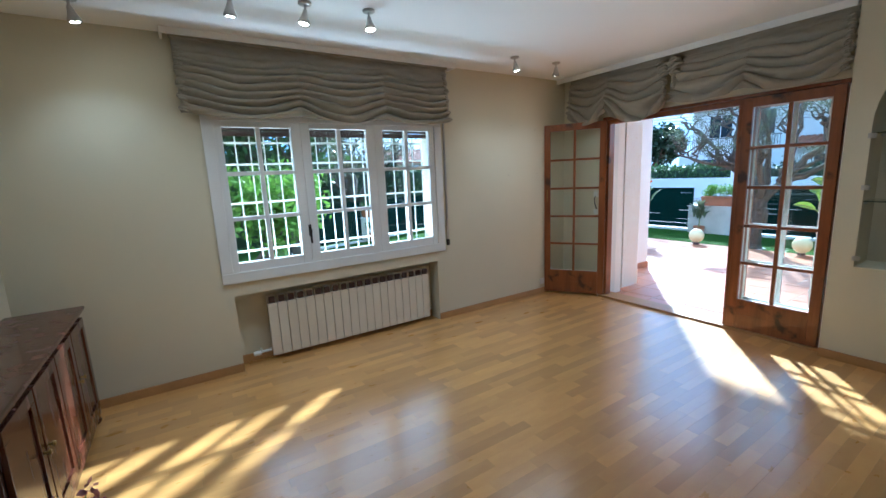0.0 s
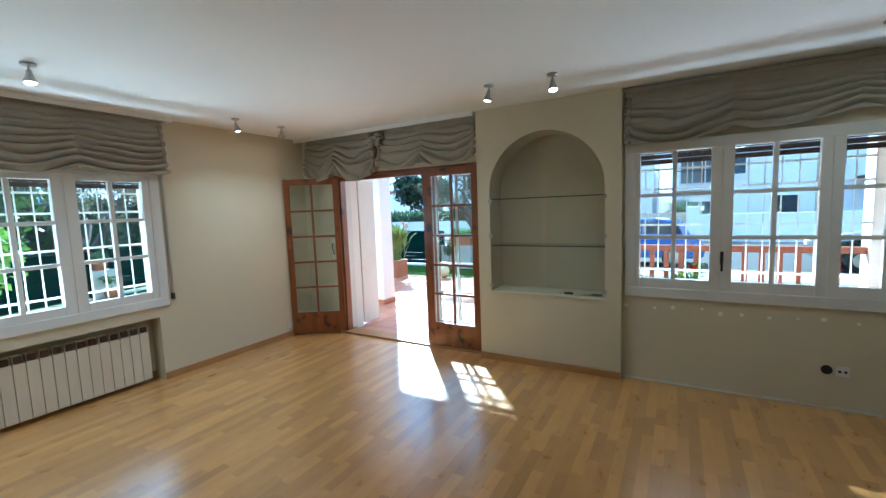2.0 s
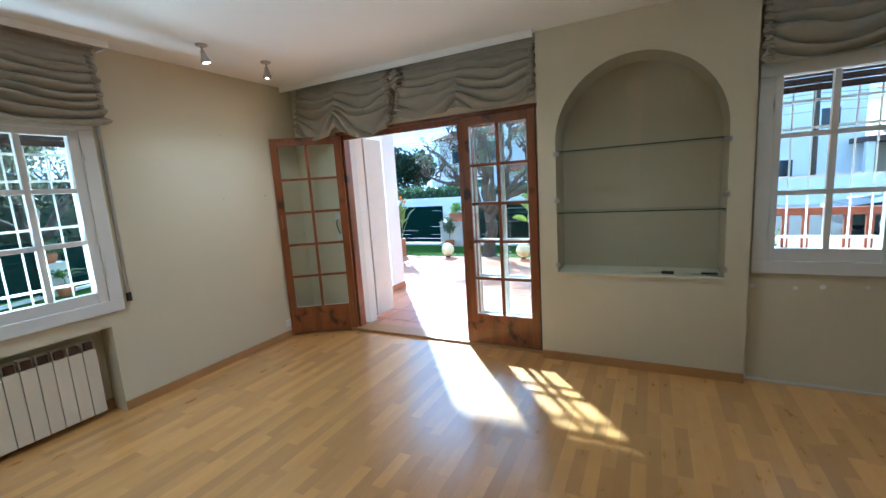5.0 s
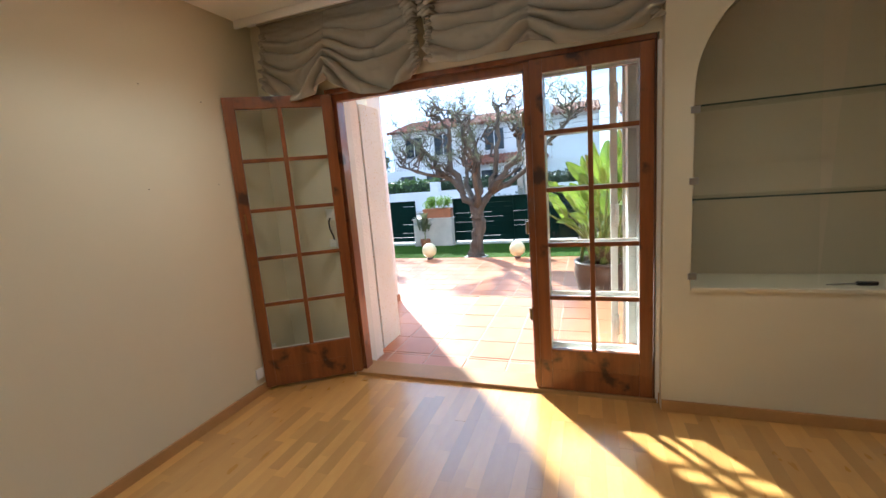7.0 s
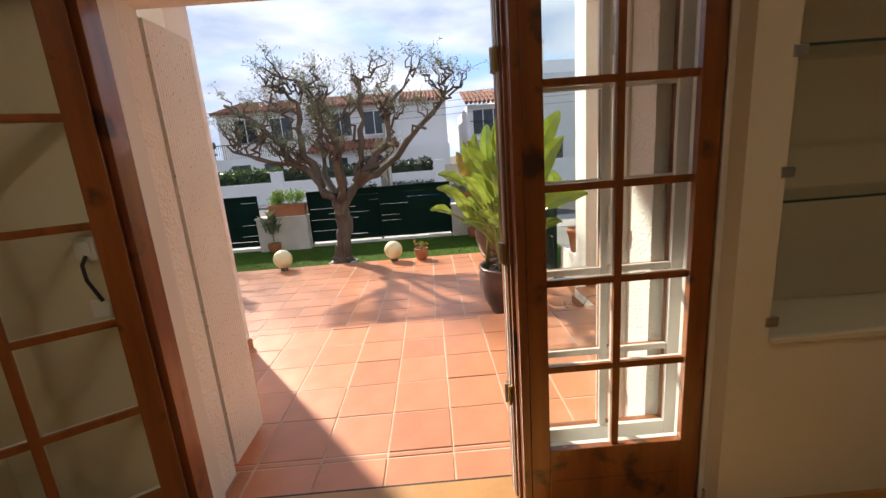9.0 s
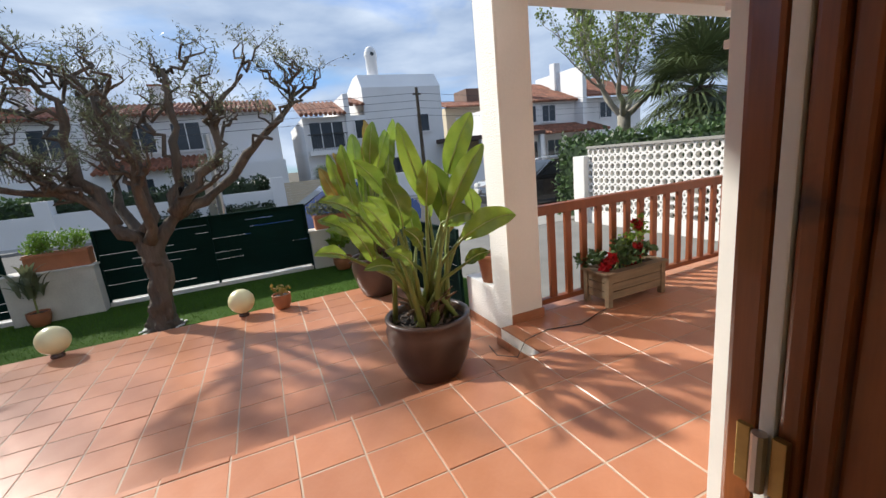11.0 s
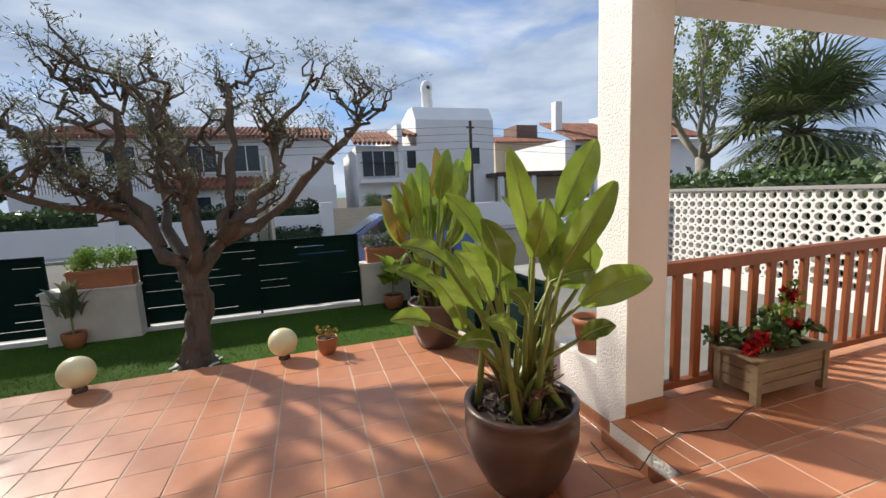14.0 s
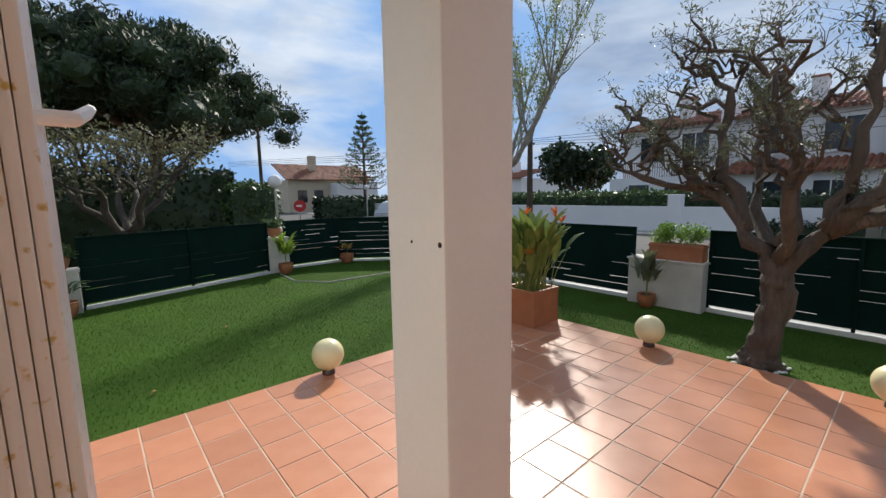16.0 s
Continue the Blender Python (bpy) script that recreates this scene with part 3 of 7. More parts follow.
def put_n(bm, u0, u1, v0, v1, d0, d1, bev):
    return box(bm, u0, u1, YN + d0, YN + d1, v0, v1, bev)


def put_e(bm, u0, u1, v0, v1, d0, d1, bev):
    return box(bm, XO + d0, XO + d1, -u1, -u0, v0, v1, bev)


window("window_1", "white wooden three-sash window with small panes", put_n, (0.235, 2.345, 0.75, 2.10),
       [(0.370, 0.878, 0.908, 1.97), (1.030, 1.540, 0.908, 1.97), (1.703, 2.200, 0.908, 1.97)], (1.29, YN, 0.75), (0.955, 1.115), 1.915, 0)
window("window_2", "white wooden three-sash window with small panes", put_e, (0.437, 2.517, 0.775, 2.12),
       [(0.560, 1.080, 0.943, 2.03), (1.234, 1.752, 0.943, 2.03), (1.884, 2.370, 0.943, 2.03)], (XO, -1.48, 0.775), (1.165, 1.14), 1.94, 0)
# added fill lamps lying on the outer sills, to brighten the ceiling like daylight
for eye, aim, length in (((1.29, YN + 0.22, 0.815), (1.29, YN - 0.4, 1.50), 1.75), ((XO + 0.22, -1.48, 0.835), (XO - 0.4, -1.48, 1.52), 1.75)):
    fill_lamp = bpy.data.lights.new("sill_fill_lamp", "AREA")
    fill_lamp.shape, fill_lamp.size, fill_lamp.size_y, fill_lamp.energy, fill_lamp.color = "RECTANGLE", length, 0.10, 7.5 if aim[1] > 0 else 4.6, (1.0, 0.96, 0.88)
    new("sill_fill_lamp", fill_lamp).matrix_basis = look(eye, aim)
# lifting straps of the roller blinds
for nm, bm in (("blind_strap", B(2.375, 2.397, YN - 0.012, YN - 0.008, 0.86, 2.10)), ("blind_strap", B(XO - 0.012, XO - 0.008, -2.565, -2.543, 0.86, 2.13))):
    st = thing(nm, "grey woven strap of the roller blind beside the window", "blind strap", (2.386, YN, 0.86) if bm.verts[:][0].co.x < 3 else (XO, -2.55, 0.86))
    c = Vector((2.386, YN - 0.010, 0.80)) if len(st.name) == 11 else Vector((XO - 0.010, -2.554, 0.80))
    part("strap", bm, M_STEEL, st)
    part("winder", B(c.x - 0.014, c.x + 0.014, c.y - 0.014, c.y + 0.014, 0.80, 0.865, bev=0.004), M_DARK, st, "dark plastic winder")

# ---- radiator ----
rad = thing("radiator", "cream enamelled aluminium column radiator in the recess under the window", "radiator", (1.35, 3.72, 0.0))
N_EL = 20
for k in range(N_EL):
    x = 0.548 + k * 0.0803
    bm = box(bmesh.new(), x + 0.002, x + 0.0783, 3.665, 3.678, 0.045, 0.515, bev=0.005)
    box(bm, x + 0.012, x + 0.068, 3.678, 3.750, 0.05, 0.50, bev=0.006)
    box(bm, x + 0.006, x + 0.074, 3.690, 3.750, 0.515, 0.575, bev=0.004)
    for dz in (0.528, 0.545, 0.562):
        box(bm, x + 0.010, x + 0.070, 3.684, 3.692, dz, dz + 0.006)
    part("radiator_element", bm, M_RAD, rad)
    # solid dark block: the shade inside the outlet, put in as colour
    bm = B(x + 0.016, x + 0.064, 3.6655, 3.691, 0.519, 0.571)
    part("top_grille_shadow_gap", bm, M_SLAT, rad, "dark block painted as the shade inside the hot-air outlet")
bm = tube(bmesh.new(), [(0.548, 3.715, 0.09), (0.47, 3.715, 0.09), (0.47, 3.80, 0.09)], 0.011, 10)
part("pipe", bm, M_WPAINT, rad)
part("valve_head", lathe(bmesh.new(), [(0, 0), (0.019, 0.002), (0.021, 0.03), (0.017, 0.06), (0, 0.062)], (0.46, 3.70, 0.09), 14, (-1, 0, 0)), M_WHITE, rad, "white valve knob")
part("wall_bracket", B(0.8, 1.9, 3.75, 3.80, 0.40, 0.43), M_RAD, rad)


# ---- terrace door ----
def leaf(name, label, width, out_mat):
    """A glazed pine door leaf, hinge line at the local origin, running along +y; -x is the room side."""
    d = thing(name, label, "door", kind="structure")
    z0, z1, st, t = 0.03, 2.065, 0.072, 0.028
    rows, cols = 5, 2
    g0, g1, gz0, gz1 = st, width - st, 0.305, z1 - 0.078

    def both(nm, y0, y1, za, zb, thick=t, bev=0.004):
        a = part(nm, B(-thick, 0.0, y0, y1, za, zb, bev=bev), M_PINE, d)
        part(nm + "_outer_face", B(0.0, thick * 0.7, y0, y1, za, zb, bev=bev), out_mat, a)
    both("stile", 0, st, z0, z1)
    both("stile", width - st, width, z0, z1)
    both("bottom_rail", st, width - st, z0, gz0)
    both("top_rail", st, width - st, gz1, z1)
    part("rail_groove", B(-t - 0.003, -t, st + 0.02, width - st - 0.02, z0 + 0.13, z0 + 0.138, bev=0.001), M_PINE, d)
    mid = (g0 + g1) / 2
    both("glazing_bar", mid - 0.014, mid + 0.014, gz0, gz1, 0.018)
    for k in range(1, rows):
        z = gz0 + (gz1 - gz0) * k / rows
        both("glazing_bar", g0, mid - 0.014, z - 0.013, z + 0.013, 0.017)
        both("glazing_bar", mid + 0.014, g1, z - 0.013, z + 0.013, 0.017)
    for a, b in ((g0, mid - 0.014), (mid + 0.014, g1)):
        for k in range(rows):
            za, zb = gz0 + (gz1 - gz0) * k / rows + 0.013, gz0 + (gz1 - gz0) * (k + 1) / rows - 0.013
            p = part("pane", B(-0.003, 0.003, a, b, za, zb), M_GLASS, d)
            p.visible_shadow = False
    return d


right = leaf("door_1", "closed red-brown pine terrace door leaf with ten small panes", 0.655, M_WPAINT)
for z in (0.5, 1.08, 1.75):
    hp = part("hinge", lathe(bmesh.new(), [(0, -0.04), (0.009, -0.04), (0.009, 0.04), (0, 0.042)], (0.092, 0.722, z), 10), M_STEEL, right, "steel pin hinge")
    for x in (0.064, 0.104):
        part("hinge_plate", B(x, x + 0.016, 0.7095, 0.720, z - 0.04, z + 0.04, bev=0.001), M_BRASS, hp, "aged brass plate")
right.matrix_basis = pose(4.222, 1.013, 0)
mid_leaf = leaf("door_2", "pine terrace door leaf folded back behind its neighbour, white outside", 0.655, M_WPAINT)
mid_leaf.matrix_basis = pose(4.335, 1.668, 0, 0, 0, 180)
part("closing_stile", B(4.252, 4.277, 1.600, 1.712, 0.03, 2.06, bev=0.005), M_PINE, right)
part("closing_stile", B(4.279, 4.303, 1.600, 1.720, 0.03, 2.06, bev=0.005), M_PINE, right)
part("edge_strip", B(4.196, 4.250, 1.669, 1.700, 0.03, 2.06, bev=0.004), M_PINE, right)
part("weather_strip", B(4.305, 4.322, 1.600, 1.724, 0.03, 2.06, bev=0.003), M_WPAINT, mid_leaf, "white weather strip")
part("hinge_stile", B(4.324, 4.362, 1.600, 1.726, 0.03, 2.06, bev=0.006), M_PINE, mid_leaf)
left = leaf("door_3", "open red-brown pine terrace door leaf with ten small panes", 0.700, M_WPAINT)
part("bolt_plate", B(-0.028, -0.022, 0.655, 0.675, 1.16, 1.30, bev=0.002), M_BRASS, left, "brass lock plate")
left.matrix_basis = pose(4.232, 3.030, 0, 0, 0, 33)
# frame of the opening, and threshold
dfr = thing("door_frame", "red-brown pine frame of the terrace door", "door frame", (4.3, 2.03, 0), kind="structure")
for y0, y1 in ((DOOR_Y0 + 0.012, DOOR_Y0 + 0.018), (3.035, DOOR_Y1 - 0.004)):
    part("jamb", B(4.205, 4.34, y0, y1, 0.0, 2.098, bev=0.002), M_PINE, dfr)
part("jamb_rebate", B(4.25, 4.34, 3.005, 3.035, 0.0, 2.07, bev=0.004), M_PINE, dfr)
part("head", B(4.205, 4.34, DOOR_Y0 + 0.018, 3.035, 2.07, 2.098, bev=0.004), M_PINE, dfr)
part("head_stop", B(4.25, 4.30, DOOR_Y0 + 0.018, 3.005, 2.02, 2.07, bev=0.004), M_PINE, dfr)
part("jamb_lining", B(4.345, 4.472, DOOR_Y1 - 0.03, DOOR_Y1, -0.02, 2.098), M_WPAINT, dfr, "white painted lining")
plain("threshold", B(4.19, 4.40, DOOR_Y0, DOOR_Y1, -0.02, 0.024, bev=0.006), M_SKIRT, "worn wooden door threshold", "threshold")
plain("threshold_track", B(4.40, 4.425, 1.14, DOOR_Y1, -0.06, 0.010, bev=0.003), M_DARK, "dark steel track along the door threshold", "threshold")
plain("sill_base", B(4.40, XE - 0.02, DOOR_Y0, DOOR_Y1, -0.4, -0.0245), M_GROUT, "mortar bed under the door sill tiles", "floor")
# white strip that paints in the brightly lit wall edge beside the bay
plain("lit_wall_strip", B(4.196, 4.204, 0.978, 1.0, 0, 2.06, bev=0.002), M_WHITE, "white strip painted as the lit wall edge between door and bay", "trim")

# ---- steel security shutters folded back on both sides of the opening ----
def shutter(x0, y, sgn, label):
    s = thing("security_shutter", label, "shutter", (x0, y, 0), "folded shutters")
    for k in range(36):
        xx = x0 + k * 0.0092
        part("folded_slat", B(xx, xx + 0.0086, y - 0.045 + 0.0007 * (k % 2), y + 0.06, 0.02, 2.07, bev=0.002), M_RUST, s)
    part("carrier_bar", B(x0, x0 + 0.33, y + 0.061, y + 0.075, 1.0, 1.04), M_RUST, s)
    part("carrier_bar", B(x0, x0 + 0.33, y + 0.061, y + 0.075, 0.02, 2.07), M_RUST, s)
    return s


sh = shutter(4.645, 3.10, 1, "rust-spotted white steel folding shutter pushed open beside the door")
bm = tube(bmesh.new(), [(4.970, 3.07, 1.55), (4.995, 3.085, 1.552), (5.004, 3.20, 1.575), (5.010, 3.33, 1.60)], 0.006, 8)
part("latch_arm", bm, M_RUST, sh, "rusty latch arm")
post = thing("shutter_post", "white painted steel shutter post with screw holes and pin hinges", "shutter frame", (4.6, 1.02, 0))
part("wall_angle", B(4.572, 4.632, 1.112, 1.144, 0.0, 2.08, bev=0.003), M_WPAINT, post)
part("leaf_stile", B(4.657, 4.703, 1.172, 1.216, 0.02, 2.06, bev=0.003), M_WPAINT, post)
part("packing_strip", B(4.634, 4.652, 1.118, 1.136, 0.02, 2.06, bev=0.002), M_RUST, post, "rust-spotted steel strip")
for z in (0.32, 1.10, 1.88):
    h = part("pin_hinge", lathe(bmesh.new(), [(0, -0.075), (0.014, -0.073), (0.014, -0.002), (0.0125, 0), (0.014, 0.002), (0.014, 0.073), (0, 0.075)], (4.645, 1.178, z), 14), M_WPAINT, post, smooth=True)
    part("hinge_wing", B(4.612, 4.645, 1.1442, 1.1480, z - 0.070, z - 0.004, bev=0.001), M_WPAINT, h)
    part("hinge_wing", B(4.648, 4.6545, 1.178, 1.220, z + 0.004, z + 0.070, bev=0.001), M_WPAINT, h)
for z in (0.37, 0.77, 1.17, 1.57, 1.97):
    part("screw_hole", lathe(bmesh.new(), [(0, 0.0), (0.005, 0.0005)], (4.60, 1.1445, z), 10, (0, 1, 0)), M_DARK, post)
part("bolt_rod", tube(bmesh.new(), [(4.709, 1.195, 1.62), (4.710, 1.195, 2.03)], 0.006, 8), M_RUST, post)
for z in (1.66, 1.74, 1.90):
    part("bolt_guide", B(4.702, 4.720, 1.18, 1.21, z, z + 0.02, bev=0.003), M_RUST, post)


# ---- blinds of gathered cloth ----
def smooth_step(a, b, x):
    t = min(1.0, max(0.0, (x - a) / (b - a)))
    return t * t * (3 - 2 * t)


def festoon(name, label, put3, width, height, cords, sag, folds, seed, left_drop=0.0, right_drop=0.0, nu=150, nv=130, depth=0.07, flat=0.2, lean=0.0):
    """A festoon blind. put3(u, v, d): u along the wall, v down from the rail, d into the room.
    cords: where it is drawn up; between them the folds hang in uneven bows. flat: the share at the top that hangs smooth."""
    t = thing(name, label, "blind", put3(width / 2, height, 0))
    bm = bmesh.new()
    z0 = seed * 7.3

    def cloth_at(u, f):
        k = max(x for x in range(len(cords) - 1) if cords[x] <= u + 1e-6)
        s = min(1.0, (u - cords[k]) / (cords[k + 1] - cords[k]))
        s = s ** (1.0 + lean)
        bow = 4 * s * (1 - s)
        drop = left_drop * (1 - u / width) ** 2 + right_drop * (u / width) ** 2
        v = f * (height + drop) + sag * bow * f ** 1.5 + 0.012 * noise.noise((u * 2.3, 0.0, z0)) * f
        g = folds * f ** 0.9 - (0.7 + 0.5 * noise.noise((k * 3.1, f * 1.5, z0))) * bow * f * (1 + 6 * sag)
        g += 0.75 * noise.noise((u * 1.4, f * 1.8, z0 + 1)) + 0.28 * noise.noise((u * 4.5, f * 5.0, z0 + 2))
        q = (g % 1.0)
        ridge = math.sin(math.pi * q ** 0.62) * (0.55 + 0.75 * abs(noise.noise((u * 2.1, math.floor(g) * 1.7, z0 + 3))) ** 0.5)
        end = math.exp(-min(u, width - u) / 0.05)
        near = math.exp(-min(u - cords[k], cords[k + 1] - u) / 0.03)
        amp = smooth_step(flat * 0.6, flat + 0.3, f) * (0.45 + 0.55 * f)
        d = 0.02 + 0.035 * f + depth * amp * ridge * (1 - 0.35 * near) * (1 - 0.3 * end)
        d += 0.020 * end * math.sin(f * 46 + 5 * noise.noise((f * 4, z0, 0.0))) * (0.3 + f) + 0.010 * near * amp * math.sin(f * 60 + z0)
        d += 0.006 * noise.noise((u * 9, f * 16, z0 + 5)) + 0.003 * noise.noise((u * 30, f * 22, z0 + 6))
        side = 0.012 * end * math.sin(f * 37 + z0) * f * (1 if u < width / 2 else -1)
        return put3(u + side, v, d)
    grid = [[bm.verts.new(cloth_at(width * i / nu, j / nv)) for i in range(nu + 1)] for j in range(nv + 1)]
    for a, b in zip(grid, grid[1:]):
        for i in range(nu):
            bm.faces.new((a[i], a[i + 1], b[i + 1], b[i]))
    cloth = part("cloth", bm, M_CLOTH, t, smooth=True)
    so = cloth.modifiers.new("thick", "SOLIDIFY")
    so.thickness = 0.003
    # gathered frills at both ends, and the drawing tapes
    r = np.random.default_rng(seed)
    for c in (cords[0], cords[-1]):
        bm = bmesh.new()
        for k in range(22):
            f = 0.12 + 0.88 * (k + 0.5) / 22
            a = Vector(cloth_at(min(max(c, 0.004), width - 0.004), f))
            inw = Vector(cloth_at(0.055 if c < width / 2 else width - 0.055, min(1, f + 0.01 * r.normal())))
            tube(bm, [a, a.lerp(inw, 0.5) + Vector(put3(0, 0, 0.010)) - Vector(put3(0, 0, 0)), inw], [0.007, 0.010 + 0.004 * r.random(), 0.004], 7)
        part("gather", bm, M_CLOTH, t, smooth=True, kind="stuff")
    for c in cords[1:-1]:
        pts = [Vector(cloth_at(c, j / 60)) + Vector(put3(0, 0, 0.002)) - Vector(put3(0, 0, 0)) for j in range(61)]
        part("drawing_tape", tube(bmesh.new(), pts, 0.0035, 5), M_CLOTH, t, smooth=True)
    r0, r1 = Vector(put3(-0.01, -0.02, 0)), Vector(put3(width + 0.01, 0.012, 0.045))
    part("head_rail", B(min(r0.x, r1.x), max(r0.x, r1.x), min(r0.y, r1.y), max(r0.y, r1.y), min(r0.z, r1.z), max(r0.z, r1.z), bev=0.004), M_CLOTH, t)
    return t


festoon("festoon_blind", "taupe cotton festoon blind drawn up above the window", lambda u, v, d: (0.12 + u, YN - 0.01 - d, 2.575 - v), 2.30, 0.52,
        [0, 0.84, 1.60, 2.30], 0.030, 10.0, 1, depth=0.062, flat=0.08)
festoon("festoon_blind", "taupe cotton festoon blind drawn up unevenly above the window", lambda u, v, d: (XO - 0.01 - d, -0.435 - u, 2.565 - v), 2.24, 0.36,
        [0, 0.78, 1.50, 2.24], 0.045, 7.5, 2, left_drop=0.10, right_drop=-0.04, depth=0.06, flat=0.2)
festoon("festoon_blind", "taupe cotton festoon blind hanging lopsided above the open door", lambda u, v, d: (XO - 0.01 - d, 3.50 - u, 2.585 - v), 1.19, 0.43,
        [0, 0.52, 1.19], 0.13, 6.5, 3, right_drop=0.06, flat=0.10, depth=0.085, lean=0.12)
festoon("festoon_blind", "taupe cotton festoon blind drawn up above the closed door leaf", lambda u, v, d: (XO - 0.01 - d, 2.27 - u, 2.585 - v), 1.28, 0.44,
        [0, 0.62, 1.28], 0.05, 6.5, 5, flat=0.10, depth=0.065)
# plaster pelmets that hide the heads of the blinds
for nm, bm in (("pelmet_north", B(0.06, 2.47, YN - 0.150, YN - 0.134, 2.555, H, bev=0.004)),
               ("pelmet_east_door", B(XO - 0.150, XO - 0.134, 0.980, YN - 0.004, 2.548, H, bev=0.004))):
    if nm == "pelmet_north":
        for x in (0.06, 2.454):
            box(bm, x, x + 0.016, YN - 0.134, YN, 2.555, H)
    plain(nm, bm, M_CEIL, "narrow white plaster pelmet under the ceiling", "pelmet")
# the knotted ends where the two door blinds meet
for y, lab in ((2.345, "bunched end of the drawn-up blind"), (2.24, "bunched end of the drawn-up blind")):
    kn = thing("blind_knot", lab + " over the door", "blind", (XO - 0.08, y, 2.50), "knotted blind ends")
    r = np.random.default_rng(int(y * 1000))
    for k in range(9):
        z = 2.520 - 0.016 * k
        c = Vector((XO - 0.075 - 0.02 * r.random(), y + 0.012 * r.normal(), z))
        fold = tube(bmesh.new(), [c + Vector((0.05, -0.045 - 0.02 * r.random(), 0.012 * r.normal())), c + Vector((-0.02, -0.015, 0.01)), c + Vector((-0.025, 0.015, -0.006)), c + Vector((0.04, 0.05 + 0.02 * r.random(), 0.012 * r.normal()))],
                    [0.006, 0.014, 0.015, 0.006], 8)
        part("cloth_fold", fold, M_CLOTH, kn, smooth=True)


# ---- sideboard ----
SX0, SX1, SY0, SY1, SH = -0.955, -0.615, 1.86, 3.42, 0.80
sb = thing("sideboard", "dark mahogany sideboard with four panelled doors against the wall", "sideboard", ((SX0 + SX1) / 2, 2.6, 0))
bm = B(SX0 - 0.004, SX1 + 0.03, SY0 - 0.03, SY1 + 0.03, SH - 0.022, SH, bev=0.007)
part("top", bm, M_MAHOG, sb)
part("top_moulding", B(SX0, SX1 + 0.015, SY0 - 0.015, SY1 + 0.015, SH - 0.045, SH - 0.022, bev=0.008), M_MAHOG, sb)
part("body", B(SX0, SX1, SY0, SY1, 0.085, SH - 0.045, bev=0.003), M_MAHOG, sb)
part("plinth", B(SX0, SX1 + 0.012, SY0 - 0.012, SY1 + 0.012, 0.05, 0.10, bev=0.01), M_MAHOG, sb)
for y in (SY0 + 0.03, SY1 - 0.03):
    for x in (SX0 + 0.04, SX1 - 0.03):
        part("foot", lathe(bmesh.new(), [(0, 0), (0.035, 0.002), (0.046, 0.02), (0.04, 0.04), (0.03, 0.052), (0, 0.053)], (x, y, 0), 16), M_MAHOG, sb)
nd = 4
for k in range(nd):
    y0, y1 = SY0 + 0.02 + k * (SY1 - SY0 - 0.04) / nd + 0.006, SY0 + 0.02 + (k + 1) * (SY1 - SY0 - 0.04) / nd - 0.006
    bm = bmesh.new()
    for a, b, c, d in ((y0, y1, 0.115, 0.17), (y0, y1, 0.685, 0.74), (y0, y0 + 0.055, 0.17, 0.685), (y1 - 0.055, y1, 0.17, 0.685)):
        box(bm, SX1 + 0.001, SX1 + 0.020, a, b, c, d, bev=0.004)
    dr = part("door", bm, M_MAHOG, sb)
    part("panel", B(SX1 + 0.001, SX1 + 0.012, y0 + 0.06, y1 - 0.06, 0.175, 0.68, bev=0.005), M_MAHOG, dr)
    part("knob", lathe(bmesh.new(), [(0.006, 0), (0.006, 0.01), (0.012, 0.016), (0.010, 0.024), (0, 0.027)], (SX1 + 0.02, y1 - 0.03 if k % 2 == 0 else y0 + 0.03, 0.46), 12, (1, 0, 0)), M_BRASS, dr)

# pink flowers in a small dark vase on the floor by the sideboard
fl = thing("dried_flower_bunch", "small bunch of pink dried flowers on the floor by the sideboard", "flowers", (-0.50, 1.98, 0))
part("vase", lathe(bmesh.new(), [(0, 0), (0.045, 0), (0.06, 0.06), (0.05, 0.12), (0.03, 0.15), (0.034, 0.17), (0.026, 0.165), (0.02, 0.14)], (-0.50, 1.98, 0), 20), M_BROWNPOT, fl, smooth=True)
r0 = np.random.default_rng(8)
M_PINK = leaf_mat("pink_petal", (0.62, 0.30, 0.30), (0.45, 0.20, 0.22), 0.6, 0.3, 0.3)
bm = bmesh.new()
cs = []
for k in range(14):
    e = Vector((-0.50 + 0.05 * r0.normal(), 1.98 + 0.05 * r0.normal(), 0.25 + 0.10 * r0.random()))
    tube(bm, [(-0.50, 1.98, 0.12), ((-0.50 + e.x) / 2, (1.98 + e.y) / 2, 0.2), e], 0.003, 5)
    cs.append(e)
part("stems", bm, L_STEM, fl)
v, f = leaves(r0, cs, 0.028, 420, 0.028, 0.8)
raw("petals", v, f, M_PINK, fl, kind="stuff")


# ---- ceiling spots, sockets ----
def spot(name="ceiling_spot"):
    s = thing(name, "small nickel ceiling spotlight, lit", "spotlight", (0, 0, H), "ceiling spots")
    part("base", lathe(bmesh.new(), [(0, 0), (0.040, 0), (0.040, -0.010), (0.028, -0.016), (0, -0.016)], (0, 0, H), 24), M_STEEL, s, smooth=True)
    part("arm", tube(bmesh.new(), [(0, 0, H - 0.015), (0, 0, H - 0.045)], 0.007, 10), M_STEEL, s)
    ax = Vector((0.18, 0.10, -1)).normalized()
    c = Vector((0, 0, H - 0.042))
    part("head", lathe(bmesh.new(), [(0, 0), (0.013, 0), (0.016, 0.02), (0.022, 0.042), (0.034, 0.068), (0.036, 0.085), (0.033, 0.086), (0.031, 0.072)], c, 24, ax), M_STEEL, s, smooth=True)
    part("bulb", lathe(bmesh.new(), [(0, 0.088), (0.02, 0.085), (0.030, 0.074)], c, 20, ax), M_BULB, s, "glowing halogen bulb", smooth=True)
    return s


